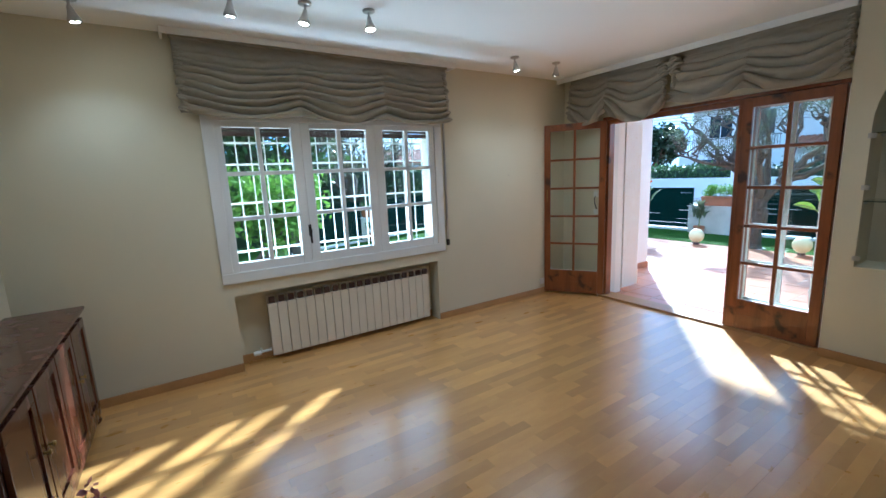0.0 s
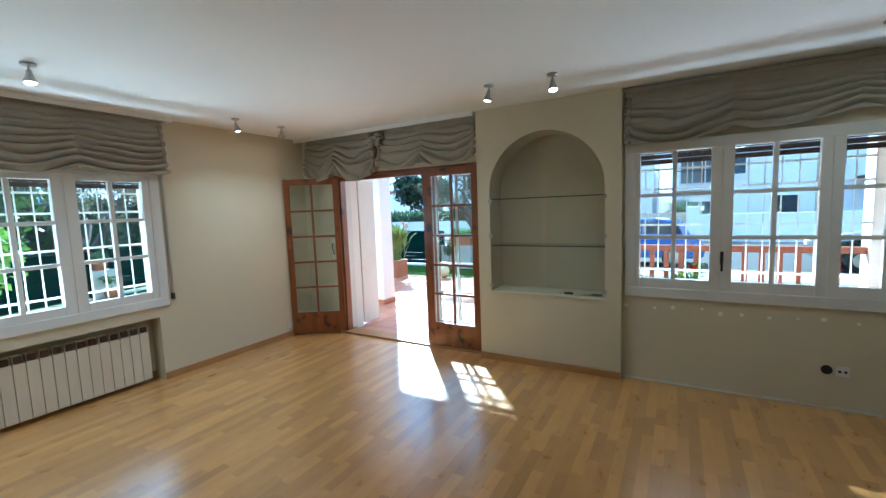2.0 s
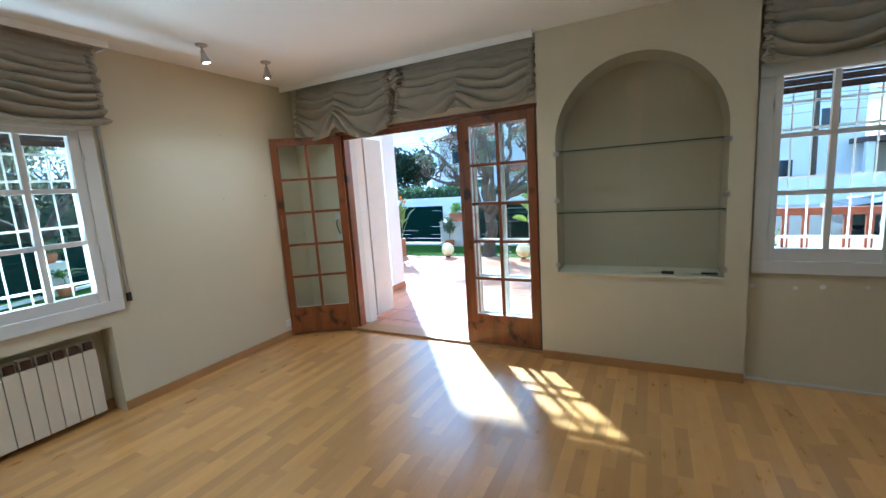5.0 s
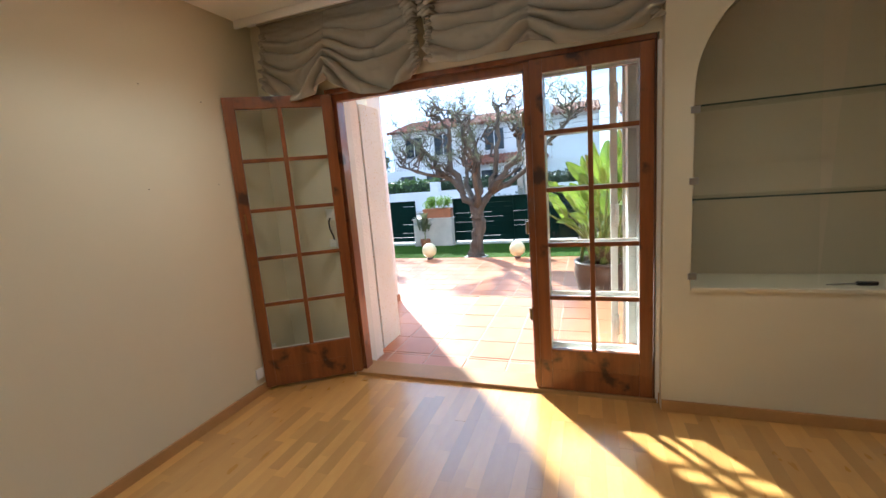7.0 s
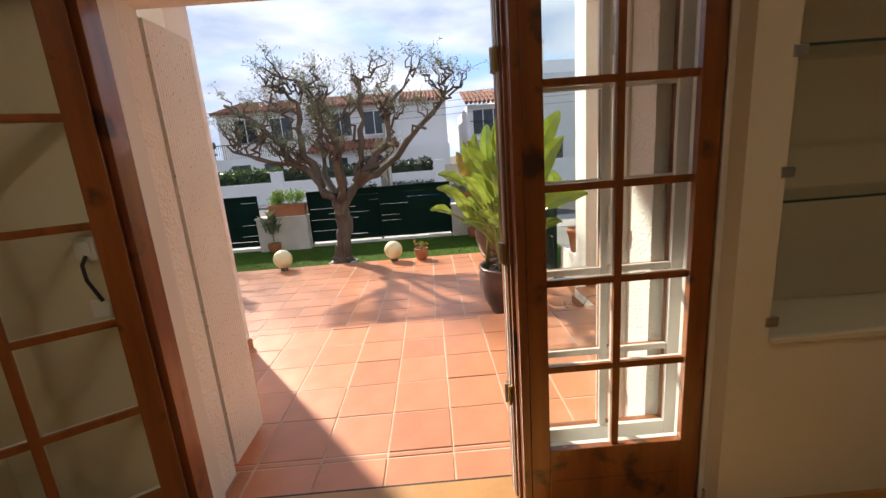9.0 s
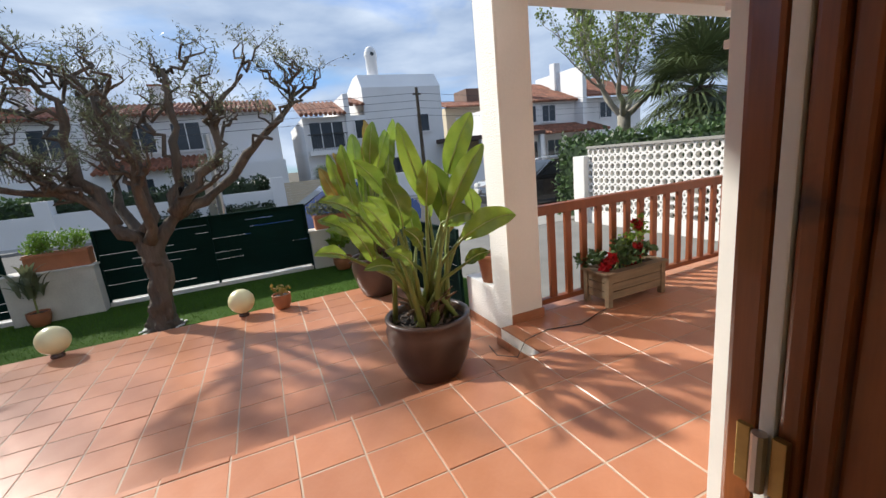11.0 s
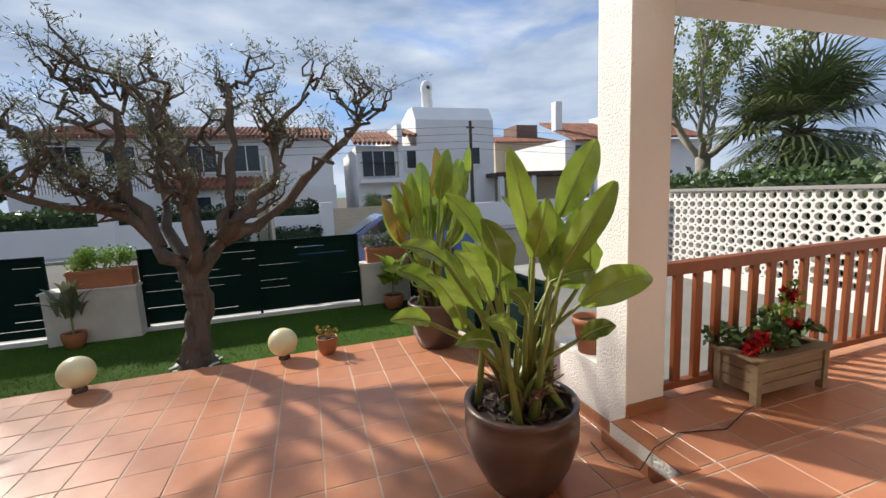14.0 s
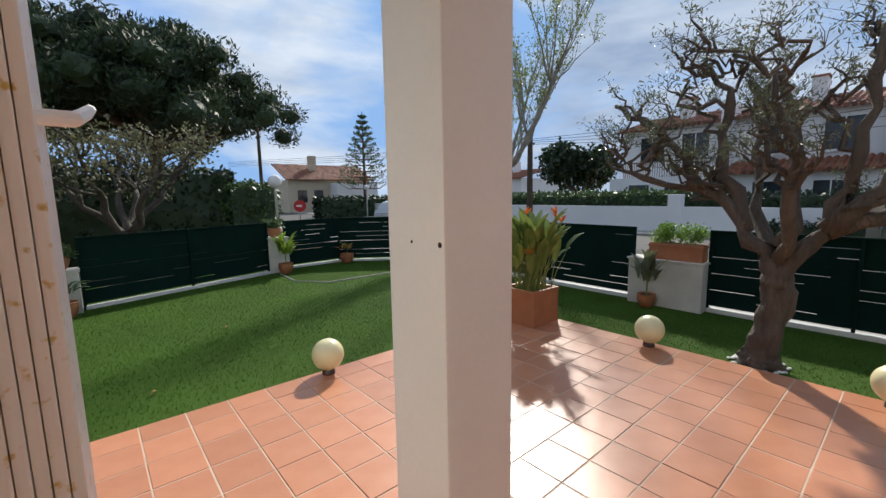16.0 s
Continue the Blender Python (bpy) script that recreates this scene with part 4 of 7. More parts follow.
first = spot()
SPOTS = [(-0.35, 3.20), (0.41, 2.74), (0.82, 2.70), (1.21, 2.64), (2.86, 3.06), (3.40, 3.04), (3.37, 0.50), (3.39, -0.01), (3.60, -1.90), (3.32, -2.05)]
for i, (x, y) in enumerate(SPOTS):
    lamp = bpy.data.lights.new("halogen_beam", "SPOT")
    lamp.energy, lamp.color, lamp.spot_size, lamp.spot_blend, lamp.shadow_soft_size = 2.6 if y > 0.2 else 0.3, (1.0, 0.94, 0.86), radians(125), 1.0, 0.03
    lo = new("halogen_beam", lamp)
    lo.matrix_basis = look((x, y, H - 0.14), (x + 0.1, y + 0.05, 0))
    mm = Matrix.Translation((x, y, H)) @ pose(0, 0, 0, 0, 0, (i * 77) % 360)
    if i == 0:
        first.matrix_basis = mm
    else:
        copy_thing(first, mm)
so = thing("wall_socket", "white double socket beside a black round one under the window", "socket", (XO, -1.9, 0.30))
part("plate", B(XO - 0.010, XO, -1.975, -1.895, 0.265, 0.34, bev=0.003), M_WHITE, so)
for y in (-1.952, -1.918):
    part("socket_hole", lathe(bmesh.new(), [(0, 0.0005), (0.010, 0)], (XO - 0.0105, y, 0.302), 14, (-1, 0, 0)), M_DARK, so)
part("round_outlet", lathe(bmesh.new(), [(0.034, 0), (0.034, 0.010), (0.026, 0.012), (0, 0.006)], (XO, -1.845, 0.305), 20, (-1, 0, 0)), M_BLACKP, so, "open black outlet box")
s2 = thing("wall_socket", "small white socket on the wall by the open door", "socket", (3.80, YN, 0.14))
part("plate", B(3.765, 3.835, YN - 0.010, YN, 0.115, 0.19, bev=0.003), M_WHITE, s2)
s3 = thing("light_switch", "ivory telephone socket behind the open door leaf", "socket", (3.96, YN, 0.27))
part("plate", B(3.93, 3.985, YN - 0.016, YN, 0.245, 0.31, bev=0.004), M_WPAINT, s3)
s4 = thing("light_switch", "cream light switch plates with a loose black cable", "switch", (XO, 3.13, 1.2))
part("plate", B(XO - 0.012, XO, 3.095, 3.165, 1.20, 1.28, bev=0.003), M_WPAINT, s4)
part("rocker", B(XO - 0.017, XO - 0.011, 3.108, 3.152, 1.215, 1.265, bev=0.002), M_WHITE, s4)
part("plate", B(XO - 0.012, XO, 3.10, 3.16, 1.00, 1.06, bev=0.003), M_WPAINT, s4)
loose = tube(bmesh.new(), [(XO - 0.014, 3.13, 1.215), (XO - 0.040, 3.127, 1.19), (XO - 0.045, 3.12, 1.14), (XO - 0.030, 3.112, 1.09), (XO - 0.018, 3.11, 1.06)], 0.006, 8)
part("loose_cable", loose, M_BLACKP, s4, "black cable end hanging out", smooth=True)
# keys and small things left in the niche
kb = thing("key_bunch", "bunch of keys lying in the niche", "keys", (4.2, -0.18, NZ0))
for k in range(4):
    bm = B(4.17 + 0.004 * k, 4.19 + 0.004 * k, -0.24 + 0.05 * k, -0.19 + 0.05 * k, NZ0 + 0.009 + 0.003 * k, NZ0 + 0.012 + 0.003 * k, bev=0.001)
    part("key", bm, M_STEEL if k % 2 else M_BRASS, kb)
part("tag", B(4.16, 4.20, -0.25, -0.15, NZ0 + 0.021, NZ0 + 0.030, bev=0.004), M_BLACKP, kb)
pen = thing("screwdriver", "dark-handled screwdriver lying in the niche", "tool", (4.19, 0.08, NZ0))
part("handle", tube(bmesh.new(), [(4.19, 0.02, NZ0 + 0.02), (4.19, 0.10, NZ0 + 0.02)], [0.011, 0.011], 10), M_BLACKP, pen)
part("shaft", tube(bmesh.new(), [(4.19, 0.10, NZ0 + 0.02), (4.195, 0.22, NZ0 + 0.011)], 0.0035, 8), M_STEEL, pen)
# ---- porch and terrace: structure ----
PZ, TZ = -0.02, -0.20
PX1, RX1 = 6.42, 7.24                # step edge of the porch; outer face of the covered side
plain("ground", B(-600, 600, -600, 600, -0.9, -0.42), M_EARTH, "earth and grass reaching into the distance", "ground")
plain("porch_base", B(XE - 0.02, PX1 - 0.012, -3.3, 4.0, -0.4, PZ - 0.0032), M_GROUT, "mortar bed under the porch tiles", "floor")
bm = B(PX1 - 0.012, RX1, -3.3, 0.41, -0.4, PZ - 0.0032)
plain("side_porch_base", bm, M_GROUT, "mortar bed under the side porch tiles", "floor")
plain("porch_step", B(PX1 - 0.012, PX1, 0.53, 4.0, TZ, PZ - 0.024), M_TERRAS, "terracotta riser of the porch step", "step")
plain("retaining_wall", B(PX1 - 0.01, 6.975, 0.41, 0.53, -0.4, PZ - 0.003), M_STUCCO, "low white stucco side of the porch", "wall")
bm = B(XE - 0.02, 9.64, 0.53, 6.36, -0.4, TZ - 0.0032)
box(bm, 6.976, 9.64, 0.42, 0.53, -0.4, TZ - 0.0032)
plain("retaining_cap", B(PX1 - 0.012, 6.962, 0.409, 0.534, PZ - 0.003, PZ + 0.004, bev=0.002), M_TERRAS, "terracotta capping tiles on the low side wall", "tiles")
plain("terrace_base", bm, M_GROUT, "mortar bed under the terrace tiles", "floor")


def pillar(name, x0, x1, y0, y1, z0, zs):
    p = thing(name, "square white pillar, rough stucco outside and a tile skirting at its foot", "pillar", ((x0 + x1) / 2, (y0 + y1) / 2, zs), kind="structure")
    part("shaft", B(x0, x1, y0, y1, z0, 3.3, bev=0.012), M_SMOOTH, p)
    part("skirting", B(x0 - 0.012, x1 + 0.012, y0 - 0.012, y1 + 0.012, zs, zs + 0.085, bev=0.003), M_TERRAS, p, "terracotta skirting tile")
    return p


pillar("pillar_left", 5.81, 6.13, 3.61, 3.92, -0.3, PZ)
p = bpy.data.objects["pillar_left"]
for y, r0 in ((3.632, 0.010), (3.778, 0.006)):
    part("chip", lathe(bmesh.new(), [(0, 0.003), (r0 * 0.6, 0.0025), (r0, 0.0)], (5.8095, y, 1.335), 7, (-1, 0, 0)), M_SOIL, p, "dark chip in the plaster")
p = pillar("pillar_right", 6.97, RX1, 0.085, 0.405, -0.3, PZ)
part("stucco_face", B(6.96, RX1 + 0.01, 0.405, 0.42, -0.3, 3.3), M_STUCCO, p, "rough stucco side")
# porch roofs: soffits, beams and the upper wall
bm = bmesh.new()
box(bm, XE + 0.015, 6.15, 0.42, 4.0, 2.72, 3.3)
plain("porch_roof", bm, M_SMOOTH, "white rendered balcony slab over the door", "roof")
bm = bmesh.new()
box(bm, XE + 0.015, RX1 - 0.27, -3.3, 0.085, 2.73, 3.3)
box(bm, XE + 0.015, 6.97, 0.085, 0.418, 2.73, 3.3)
box(bm, RX1 - 0.27, RX1, -3.3, 0.085, 2.655, 3.3)
plain("side_porch_roof", bm, M_SMOOTH, "white rendered roof and beam over the side porch", "roof")
plain("upper_storey", B(XW - 0.2, XE - 0.01, -3.3, YNO - 0.01, H + 0.16, 5.6), M_HOUSEW, "white rendered upper storey of the house", "wall")
sw = plain("side_wall", B(XE, RX1 + 0.02, -3.32, -3.10, -0.3, 2.73), M_SMOOTH, "white rendered wall closing the side porch", "wall")
part("end_column", B(6.93, RX1 + 0.03, -3.10, -2.86, -0.3, 2.655, bev=0.01), M_SMOOTH, sw)
for x in np.arange(XE + 0.02, 6.9, 0.2):
    part("skirting_tile", B(x, min(x + 0.196, 6.925), -3.10, -3.088, PZ, PZ + 0.085, bev=0.002), M_TERRAS, sw)
part("skirting_tile", B(6.918, 6.93, -3.085, -2.85, PZ, PZ + 0.085, bev=0.002), M_TERRAS, sw)

# ---- railing ----
rl = thing("railing", "red-brown stained wooden balustrade of the side porch", "railing", (7.08, -1.4, PZ))
part("handrail", B(7.045, 7.135, -2.87, 0.085, 0.880, 0.968, bev=0.012), M_RAILW, rl)
part("bottom_rail", B(7.06, 7.12, -2.86, 0.085, 0.035, 0.085, bev=0.006), M_RAILW, rl)
for k in range(14):
    y = -0.14 - k * 0.189
    part("baluster", B(7.072, 7.108, y - 0.034, y + 0.034, 0.08, 0.882, bev=0.005), M_RAILW, rl)

# ---- wooden planter with geraniums ----
pb = thing("planter_box", "weathered slatted wooden planter on the porch", "planter", (6.93, -0.83, PZ))
px0, px1, py0, py1, pz1 = 6.76, 7.03, -1.18, -0.50, 0.29
for x in (px0, px1):
    for y in (py0, py1):
        part("corner_post", B(x - 0.025, x + 0.025, y - 0.025, y + 0.025, PZ, pz1, bev=0.004), M_GREYW, pb)
for k in range(3):
    z = 0.05 + k * 0.078
    for a in ((px0 - 0.012, px0 + 0.010, py0 + 0.025, py1 - 0.025), (px1 - 0.010, px1 + 0.012, py0 + 0.025, py1 - 0.025),
              (px0 + 0.025, px1 - 0.025, py0 - 0.012, py0 + 0.010), (px0 + 0.025, px1 - 0.025, py1 - 0.010, py1 + 0.012)):
        part("board", B(*a, z, z + 0.072, bev=0.004), M_GREYW, pb)
for a in ((px0 - 0.045, px0 + 0.045, py0 - 0.045, py1 + 0.045), (px1 - 0.045, px1 + 0.045, py0 - 0.045, py1 + 0.045), (px0 + 0.045, px1 - 0.045, py0 - 0.045, py0 + 0.045), (px0 + 0.045, px1 - 0.045, py1 - 0.045, py1 + 0.045)):
    part("rim_board", B(*a, pz1, pz1 + 0.022, bev=0.004), M_GREYW, pb)
part("soil", B(px0 + 0.012, px1 - 0.012, py0 + 0.012, py1 - 0.012, 0.06, 0.265), M_SOIL, pb)
ger = thing("geranium", "red-flowering geraniums in the wooden planter", "plant", (6.9, -0.83, 0.265))
r = np.random.default_rng(12)
bm, tips = bmesh.new(), []
for k in range(16):
    a = Vector((6.90 + 0.07 * r.normal(), -0.83 + 0.2 * r.normal(), 0.26))
    e = a + Vector((0.06 * r.normal(), 0.10 * r.normal(), 0.10 + 0.14 * r.random()))
    tube(bm, [a, (a + e) / 2 + Vector((0.02, 0, 0)), e], [0.006, 0.005, 0.003], 5)
    tips.append(e)
tall = [Vector((6.93, -1.02, 0.62)), Vector((6.95, -1.10, 0.68)), Vector((6.92, -0.92, 0.55)), Vector((6.94, -1.06, 0.52)), Vector((6.93, -0.84, 0.48)), Vector((6.95, -1.12, 0.60))]
for e in tall:
    tube(bm, [(6.93, -1.0, 0.26), (6.92, (e.y - 1.0) / 2, 0.42), e], [0.006, 0.005, 0.003], 5)
part("stems", bm, L_STEM, ger)
v, f = leaves(r, tips, 0.075, 520, 0.06, 0.9, 0.3)
raw("foliage", v, f, L_HEDGE, ger, kind="stuff")
v, f = leaves(r, tall, 0.08, 220, 0.035, 0.8)
raw("foliage", v, f, L_LIME, ger, kind="stuff")
reds = [Vector((6.84, -0.58, 0.40)), Vector((6.83, -0.52, 0.33)), Vector((6.85, -0.90, 0.37)), Vector((6.83, -0.95, 0.41)), Vector((6.86, -0.86, 0.33)), Vector((6.80, -0.60, 0.42)), Vector((6.82, -0.93, 0.47)), Vector((6.92, -1.04, 0.66))]
v, f = leaves(r, reds, 0.040, 700, 0.040, 0.9)
raw("blossom", v, f, M_RED, ger, "red flower heads", kind="stuff")
cab = tube(bmesh.new(), [(7.05, 0.62, TZ + 0.006), (6.85, 0.66, TZ + 0.01), (6.66, 0.58, TZ + 0.05), (6.62, 0.52, PZ + 0.02), (6.70, 0.25, PZ + 0.006), (6.62, -0.05, PZ + 0.006),
                          (6.72, -0.35, PZ + 0.006), (6.74, -0.47, PZ + 0.01)], 0.004, 6)
plain("garden_cable", cab, M_BLACKP, "thin black cable trailing over the porch step", "cable", "", True)


# ---- wall decorations ----
def plate_mat():
    m = mat("painted_majolica", (0.72, 0.68, 0.55), 0.18, 0.05, 4, 40, 0.02, coat=0.6)
    n, l = m.node_tree.nodes, m.node_tree.links
    tc, no, rp = n.new("ShaderNodeTexCoord"), n.new("ShaderNodeTexNoise"), n.new("ShaderNodeValToRGB")
    no.inputs["Scale"].default_value, no.inputs["Detail"].default_value, no.inputs["Distortion"].default_value = 15, 3, 2.6
    rp.color_ramp.interpolation = "CONSTANT"
    for pos, c in ((0.43, (0.70, 0.66, 0.52, 1)), (0.47, (0.62, 0.36, 0.03, 1)), (0.53, (0.62, 0.50, 0.20, 1)), (0.57, (0.05, 0.06, 0.22, 1)), (0.66, (0.30, 0.06, 0.05, 1))):
        e = rp.color_ramp.elements.new(pos)
        e.color = c
    rp.color_ramp.elements[0].color = (0.04, 0.05, 0.20, 1)
    l.new(tc.outputs["Object"], no.inputs["Vector"])
    l.new(no.outputs["Fac"], rp.inputs["Fac"])
    l.new(rp.outputs["Color"], n["Principled BSDF"].inputs["Base Color"])
    return m


M_PLATE = plate_mat()
for x, z in ((6.535, 1.745), (5.238, 1.76)):
    p = thing("wall_plate", "round painted majolica plate hung on the porch wall", "plate", (x, -3.10, z), "majolica plates")
    part("dish", lathe(bmesh.new(), [(0, 0.012), (0.10, 0.014), (0.13, 0.024), (0.215, 0.040), (0.222, 0.038), (0.21, 0.030), (0.12, 0.004), (0, 0.002)], (x, -3.10, z), 48, (0, 1, 0.08)), M_PLATE, p, smooth=True)
ln = thing("wall_lantern", "black iron carriage lantern on the porch wall", "lantern", (5.89, -3.10, 2.0))
lx, ly, lz = 5.89, -2.97, 2.0
part("wall_arm", tube(bmesh.new(), [(lx, -3.10, lz + 0.16), (lx, -3.04, lz + 0.20), (lx, ly, lz + 0.19)], 0.012, 8), M_DARK, ln)
part("back_plate", B(lx - 0.03, lx + 0.03, -3.10, -3.085, lz - 0.03, lz + 0.20, bev=0.006), M_DARK, ln)
part("cap", lathe(bmesh.new(), [(0.005, 0.235), (0.014, 0.225), (0.008, 0.20), (0.03, 0.185), (0.125, 0.105), (0.12, 0.095), (0.10, 0.095)], (lx, ly, lz), 6), M_DARK, ln)
part("base", lathe(bmesh.new(), [(0, -0.20), (0.012, -0.19), (0.006, -0.165), (0.05, -0.15), (0.06, -0.14), (0, -0.138)], (lx, ly, lz), 6), M_DARK, ln)
g = part("glass_body", lathe(bmesh.new(), [(0.052, -0.14), (0.098, 0.095)], (lx, ly, lz), 6), M_SHELFG, ln, "smoky glass panes")
for k in range(6):
    a = k * math.tau / 6
    part("corner_bar", tube(bmesh.new(), [(lx + 0.055 * math.cos(a), ly + 0.055 * math.sin(a), lz - 0.14), (lx + 0.10 * math.cos(a), ly + 0.10 * math.sin(a), lz + 0.096)], 0.007, 6), M_DARK, ln)


# ---- paddle-leaved plants ----
def paddle(bm, a, tip, width, hint=(0, 0, 1), bend=0.12, fold=0.25, nl=108, nw=8, wave=0.008, seed=0):
    """A banana-like leaf blade from its base a to its tip, folded along the midrib."""
    a, tip, hint = Vector(a), Vector(tip), Vector(hint)
    d = tip - a
    side = d.cross(hint).normalized()
    nor = side.cross(d).normalized()
    rows = []
    for i in range(nl + 1):
        s = i / nl
        c = a + d * s + nor * (bend * d.length * 4 * s * (1 - s)) - Vector((0, 0, 1)) * 0.10 * d.length * s ** 3
        hw = width * 0.5 * max(0.015, math.sin(math.pi * min(1, 0.03 + s * 0.96) ** 0.9)) ** 0.66
        row = []
        for j in range(nw + 1):
            u = 2 * j / nw - 1
            o = side * (u * hw) + nor * (fold * abs(u) * hw + wave * math.sin(16 * s + 3 * u + seed) * abs(u) * (1 if width > 0.1 else 0.4) + (0.0013 * math.sin(165 * s - 12 * abs(u)) * (1 - 0.4 * abs(u)) if nl > 20 else 0))
            row.append(bm.verts.new(c + o))
        rows.append(row)
    for p, q2 in zip(rows, rows[1:]):
        for j in range(nw):
            bm.faces.new((p[j], p[j + 1], q2[j + 1], q2[j]))
    return bm


def paddle_plant(name, label, base, specs, group="", dead=True, seed=3, stalk=0.016):
    """specs: blade base and tip, width, facing hint, withered or not; each gets its stalk from the soil."""
    r = np.random.default_rng(seed)
    t = thing(name, label, "plant", base, group)
    for k, (a, tip, w, hint, dry) in enumerate(specs):
        b = Vector(base) + Vector((0.10 * r.normal(), 0.10 * r.normal(), 0))
        a = Vector(a)
        m = b.lerp(a, 0.55) + Vector((0, 0, 0.10))
        bend = 0.06 + 0.08 * r.random()
        lf = part("leaf", paddle(bmesh.new(), a, tip, w, hint, bend, 0.15 + 0.3 * r.random(), seed=k), L_DRY if dry else L_STREL, t, smooth=True)
        d = Vector(tip) - a
        nor = d.cross(Vector(hint)).cross(d).normalized()
        rib = [a + d * q + nor * (bend * d.length * 4 * q * (1 - q) + 0.003) - Vector((0, 0, 0.10 * d.length * q ** 3)) for q in (0.0, 0.12, 0.25, 0.4, 0.55, 0.7, 0.85, 0.96)]
        part("midrib", tube(bmesh.new(), rib, [0.0075, 0.007, 0.006, 0.005, 0.004, 0.003, 0.0022, 0.001], 6), L_RIB, lf, "pale green midrib", smooth=True)
        part("stalk", tube(bmesh.new(), [b, m, a, rib[1]], [stalk * 1.5, stalk, stalk * 0.6, 0.006], 8), L_STEM, lf, smooth=True)
    if dead:
        bm = bmesh.new()
        for k in range(34):
            an = r.random() * 6.28
            b = Vector(base) + Vector((0.12 * math.cos(an) * r.random(), 0.12 * math.sin(an) * r.random(), 0.0))
            e = b + Vector((0.16 * math.cos(an), 0.16 * math.sin(an), 0.05 + 0.20 * r.random()))
            tube(bm, [b, b.lerp(e, 0.5) + Vector((0, 0, 0.06)), e], [0.016, 0.012, 0.004], 5)
        chips = bmesh.new()
        for k in range(90):
            an, d = r.random() * 6.28, 0.24 * math.sqrt(r.random())
            c = Vector(base) + Vector((d * math.cos(an), d * math.sin(an), 0.012 + 0.02 * r.random()))
            e = c + Vector((0.05 * r.normal(), 0.05 * r.normal(), 0.012 * r.normal()))
            tube(chips, [c, e], [0.011, 0.006], 5)
        part("bark_chips", chips, mat("grey_bark_chips", (0.16, 0.12, 0.095), 0.95, 0.3, 9, 60, 0.6, 0.004, island=True, rand=0.5), t, "grey-brown bark chips", kind="stuff")
        part("old_sheaths", bm, mat("dry_sheath", (0.20, 0.12, 0.07), 0.9, 0.3, 6, 40, 0.5, 0.004), t, "dry brown leaf sheaths")
    return t


def round_pot(name, label, c, h, r_rim, material, category="plant pot", group=""):
    t = thing(name, label, category, c, group)
    k = r_rim
    part("pot_body", lathe(bmesh.new(), [(0, 0), (k * 0.60, 0), (k * 0.66, h * 0.03), (k * 0.86, h * 0.30), (k * 0.98, h * 0.58), (k * 1.0, h * 0.80), (k * 0.95, h * 0.91), (k * 0.99, h * 0.94), (k * 1.0, h * 0.985),
                                         (k * 0.97, h), (k * 0.90, h), (k * 0.87, h * 0.96), (k * 0.86, h * 0.80)], c, 44), material, t, smooth=True)
    part("soil", lathe(bmesh.new(), [(0, h * 0.90), (k * 0.4, h * 0.91), (k * 0.868, h * 0.88), (k * 0.868, h * 0.85)], c, 30), M_SOIL, t)
    return t


P1 = (6.93, 1.21, TZ)
round_pot("plant_pot", "large brown glazed pot on the terrace by the step", P1, 0.51, 0.335, M_BROWNPOT, group="large brown pots")
TALL = [((6.88, 1.14, 1.18), (6.82, 1.31, 1.80), 0.21), ((7.00, 0.89, 1.35), (6.94, 0.68, 1.84), 0.28), ((6.80, 0.99, 1.11), (6.74, 0.71, 1.60), 0.24),
        ((6.95, 1.32, 1.00), (6.89, 1.44, 1.42), 0.30), ((6.75, 1.47, 0.96), (6.69, 1.67, 1.29), 0.19), ((6.78, 1.61, 0.83), (6.72, 1.80, 1.19), 0.18),
        ((7.10, 1.04, 1.02), (7.04, 1.25, 1.54), 0.30), ((7.06, 0.91, 0.97), (7.00, 1.03, 1.50), 0.32), ((7.05, 1.37, 1.22), (6.99, 1.61, 1.56), 0.21),
        ((6.95, 0.73, 0.99), (6.89, 0.78, 1.26), 0.22)]
LOW = [((6.88, 1.65, 1.15), (6.82, 1.90, 1.31), 0.13), ((6.72, 1.80, 0.91), (6.66, 2.00, 0.99), 0.10), ((6.76, 1.26, 0.86), (6.70, 1.39, 1.05), 0.14),
       ((6.66, 1.37, 0.76), (6.60, 1.57, 0.95), 0.14), ((6.66, 1.50, 0.78), (6.60, 1.72, 0.85), 0.10), ((6.85, 1.05, 1.00), (6.79, 0.81, 1.08), 0.24),
       ((6.75, 0.93, 0.88), (6.69, 0.50, 1.05), 0.20), ((6.74, 0.93, 0.69), (6.68, 0.75, 0.78), 0.11), ((6.95, 1.68, 0.98), (6.89, 1.92, 1.18), 0.15)]
r = np.random.default_rng(27)
SP = [(a, b, 0.66 * w, (-1, 0.45 * r.normal(), 0.25 + 0.15 * r.random()), 0) for a, b, w in TALL] + [(a, b, w, (-0.7, 0.2 * r.normal(), 0.7), 0) for a, b, w in LOW]
for k in range(6):
    an = 6.28 * k / 6
    a = Vector((7.02 + 0.16 * math.cos(an), 1.15 + 0.26 * math.sin(an), 0.80 + 0.35 * r.random()))
    SP.append((a, a + Vector((0.14 * math.cos(an), 0.22 * math.sin(an), 0.30 + 0.15 * r.random())), 0.12 + 0.05 * r.random(), (-1, 0.6 * r.normal(), 0.2), 1 if k == 5 else 0))
paddle_plant("bird_of_paradise_plant", "large bird-of-paradise plant with glossy paddle leaves in the brown pot", (6.93, 1.21, TZ + 0.45), SP, seed=4)
P2 = (9.25, 1.02, TZ)
round_pot("plant_pot", "large brown glazed pot at the edge of the terrace", P2, 0.52, 0.31, M_BROWNPOT, group="large brown pots")
r = np.random.default_rng(21)
SP2 = []
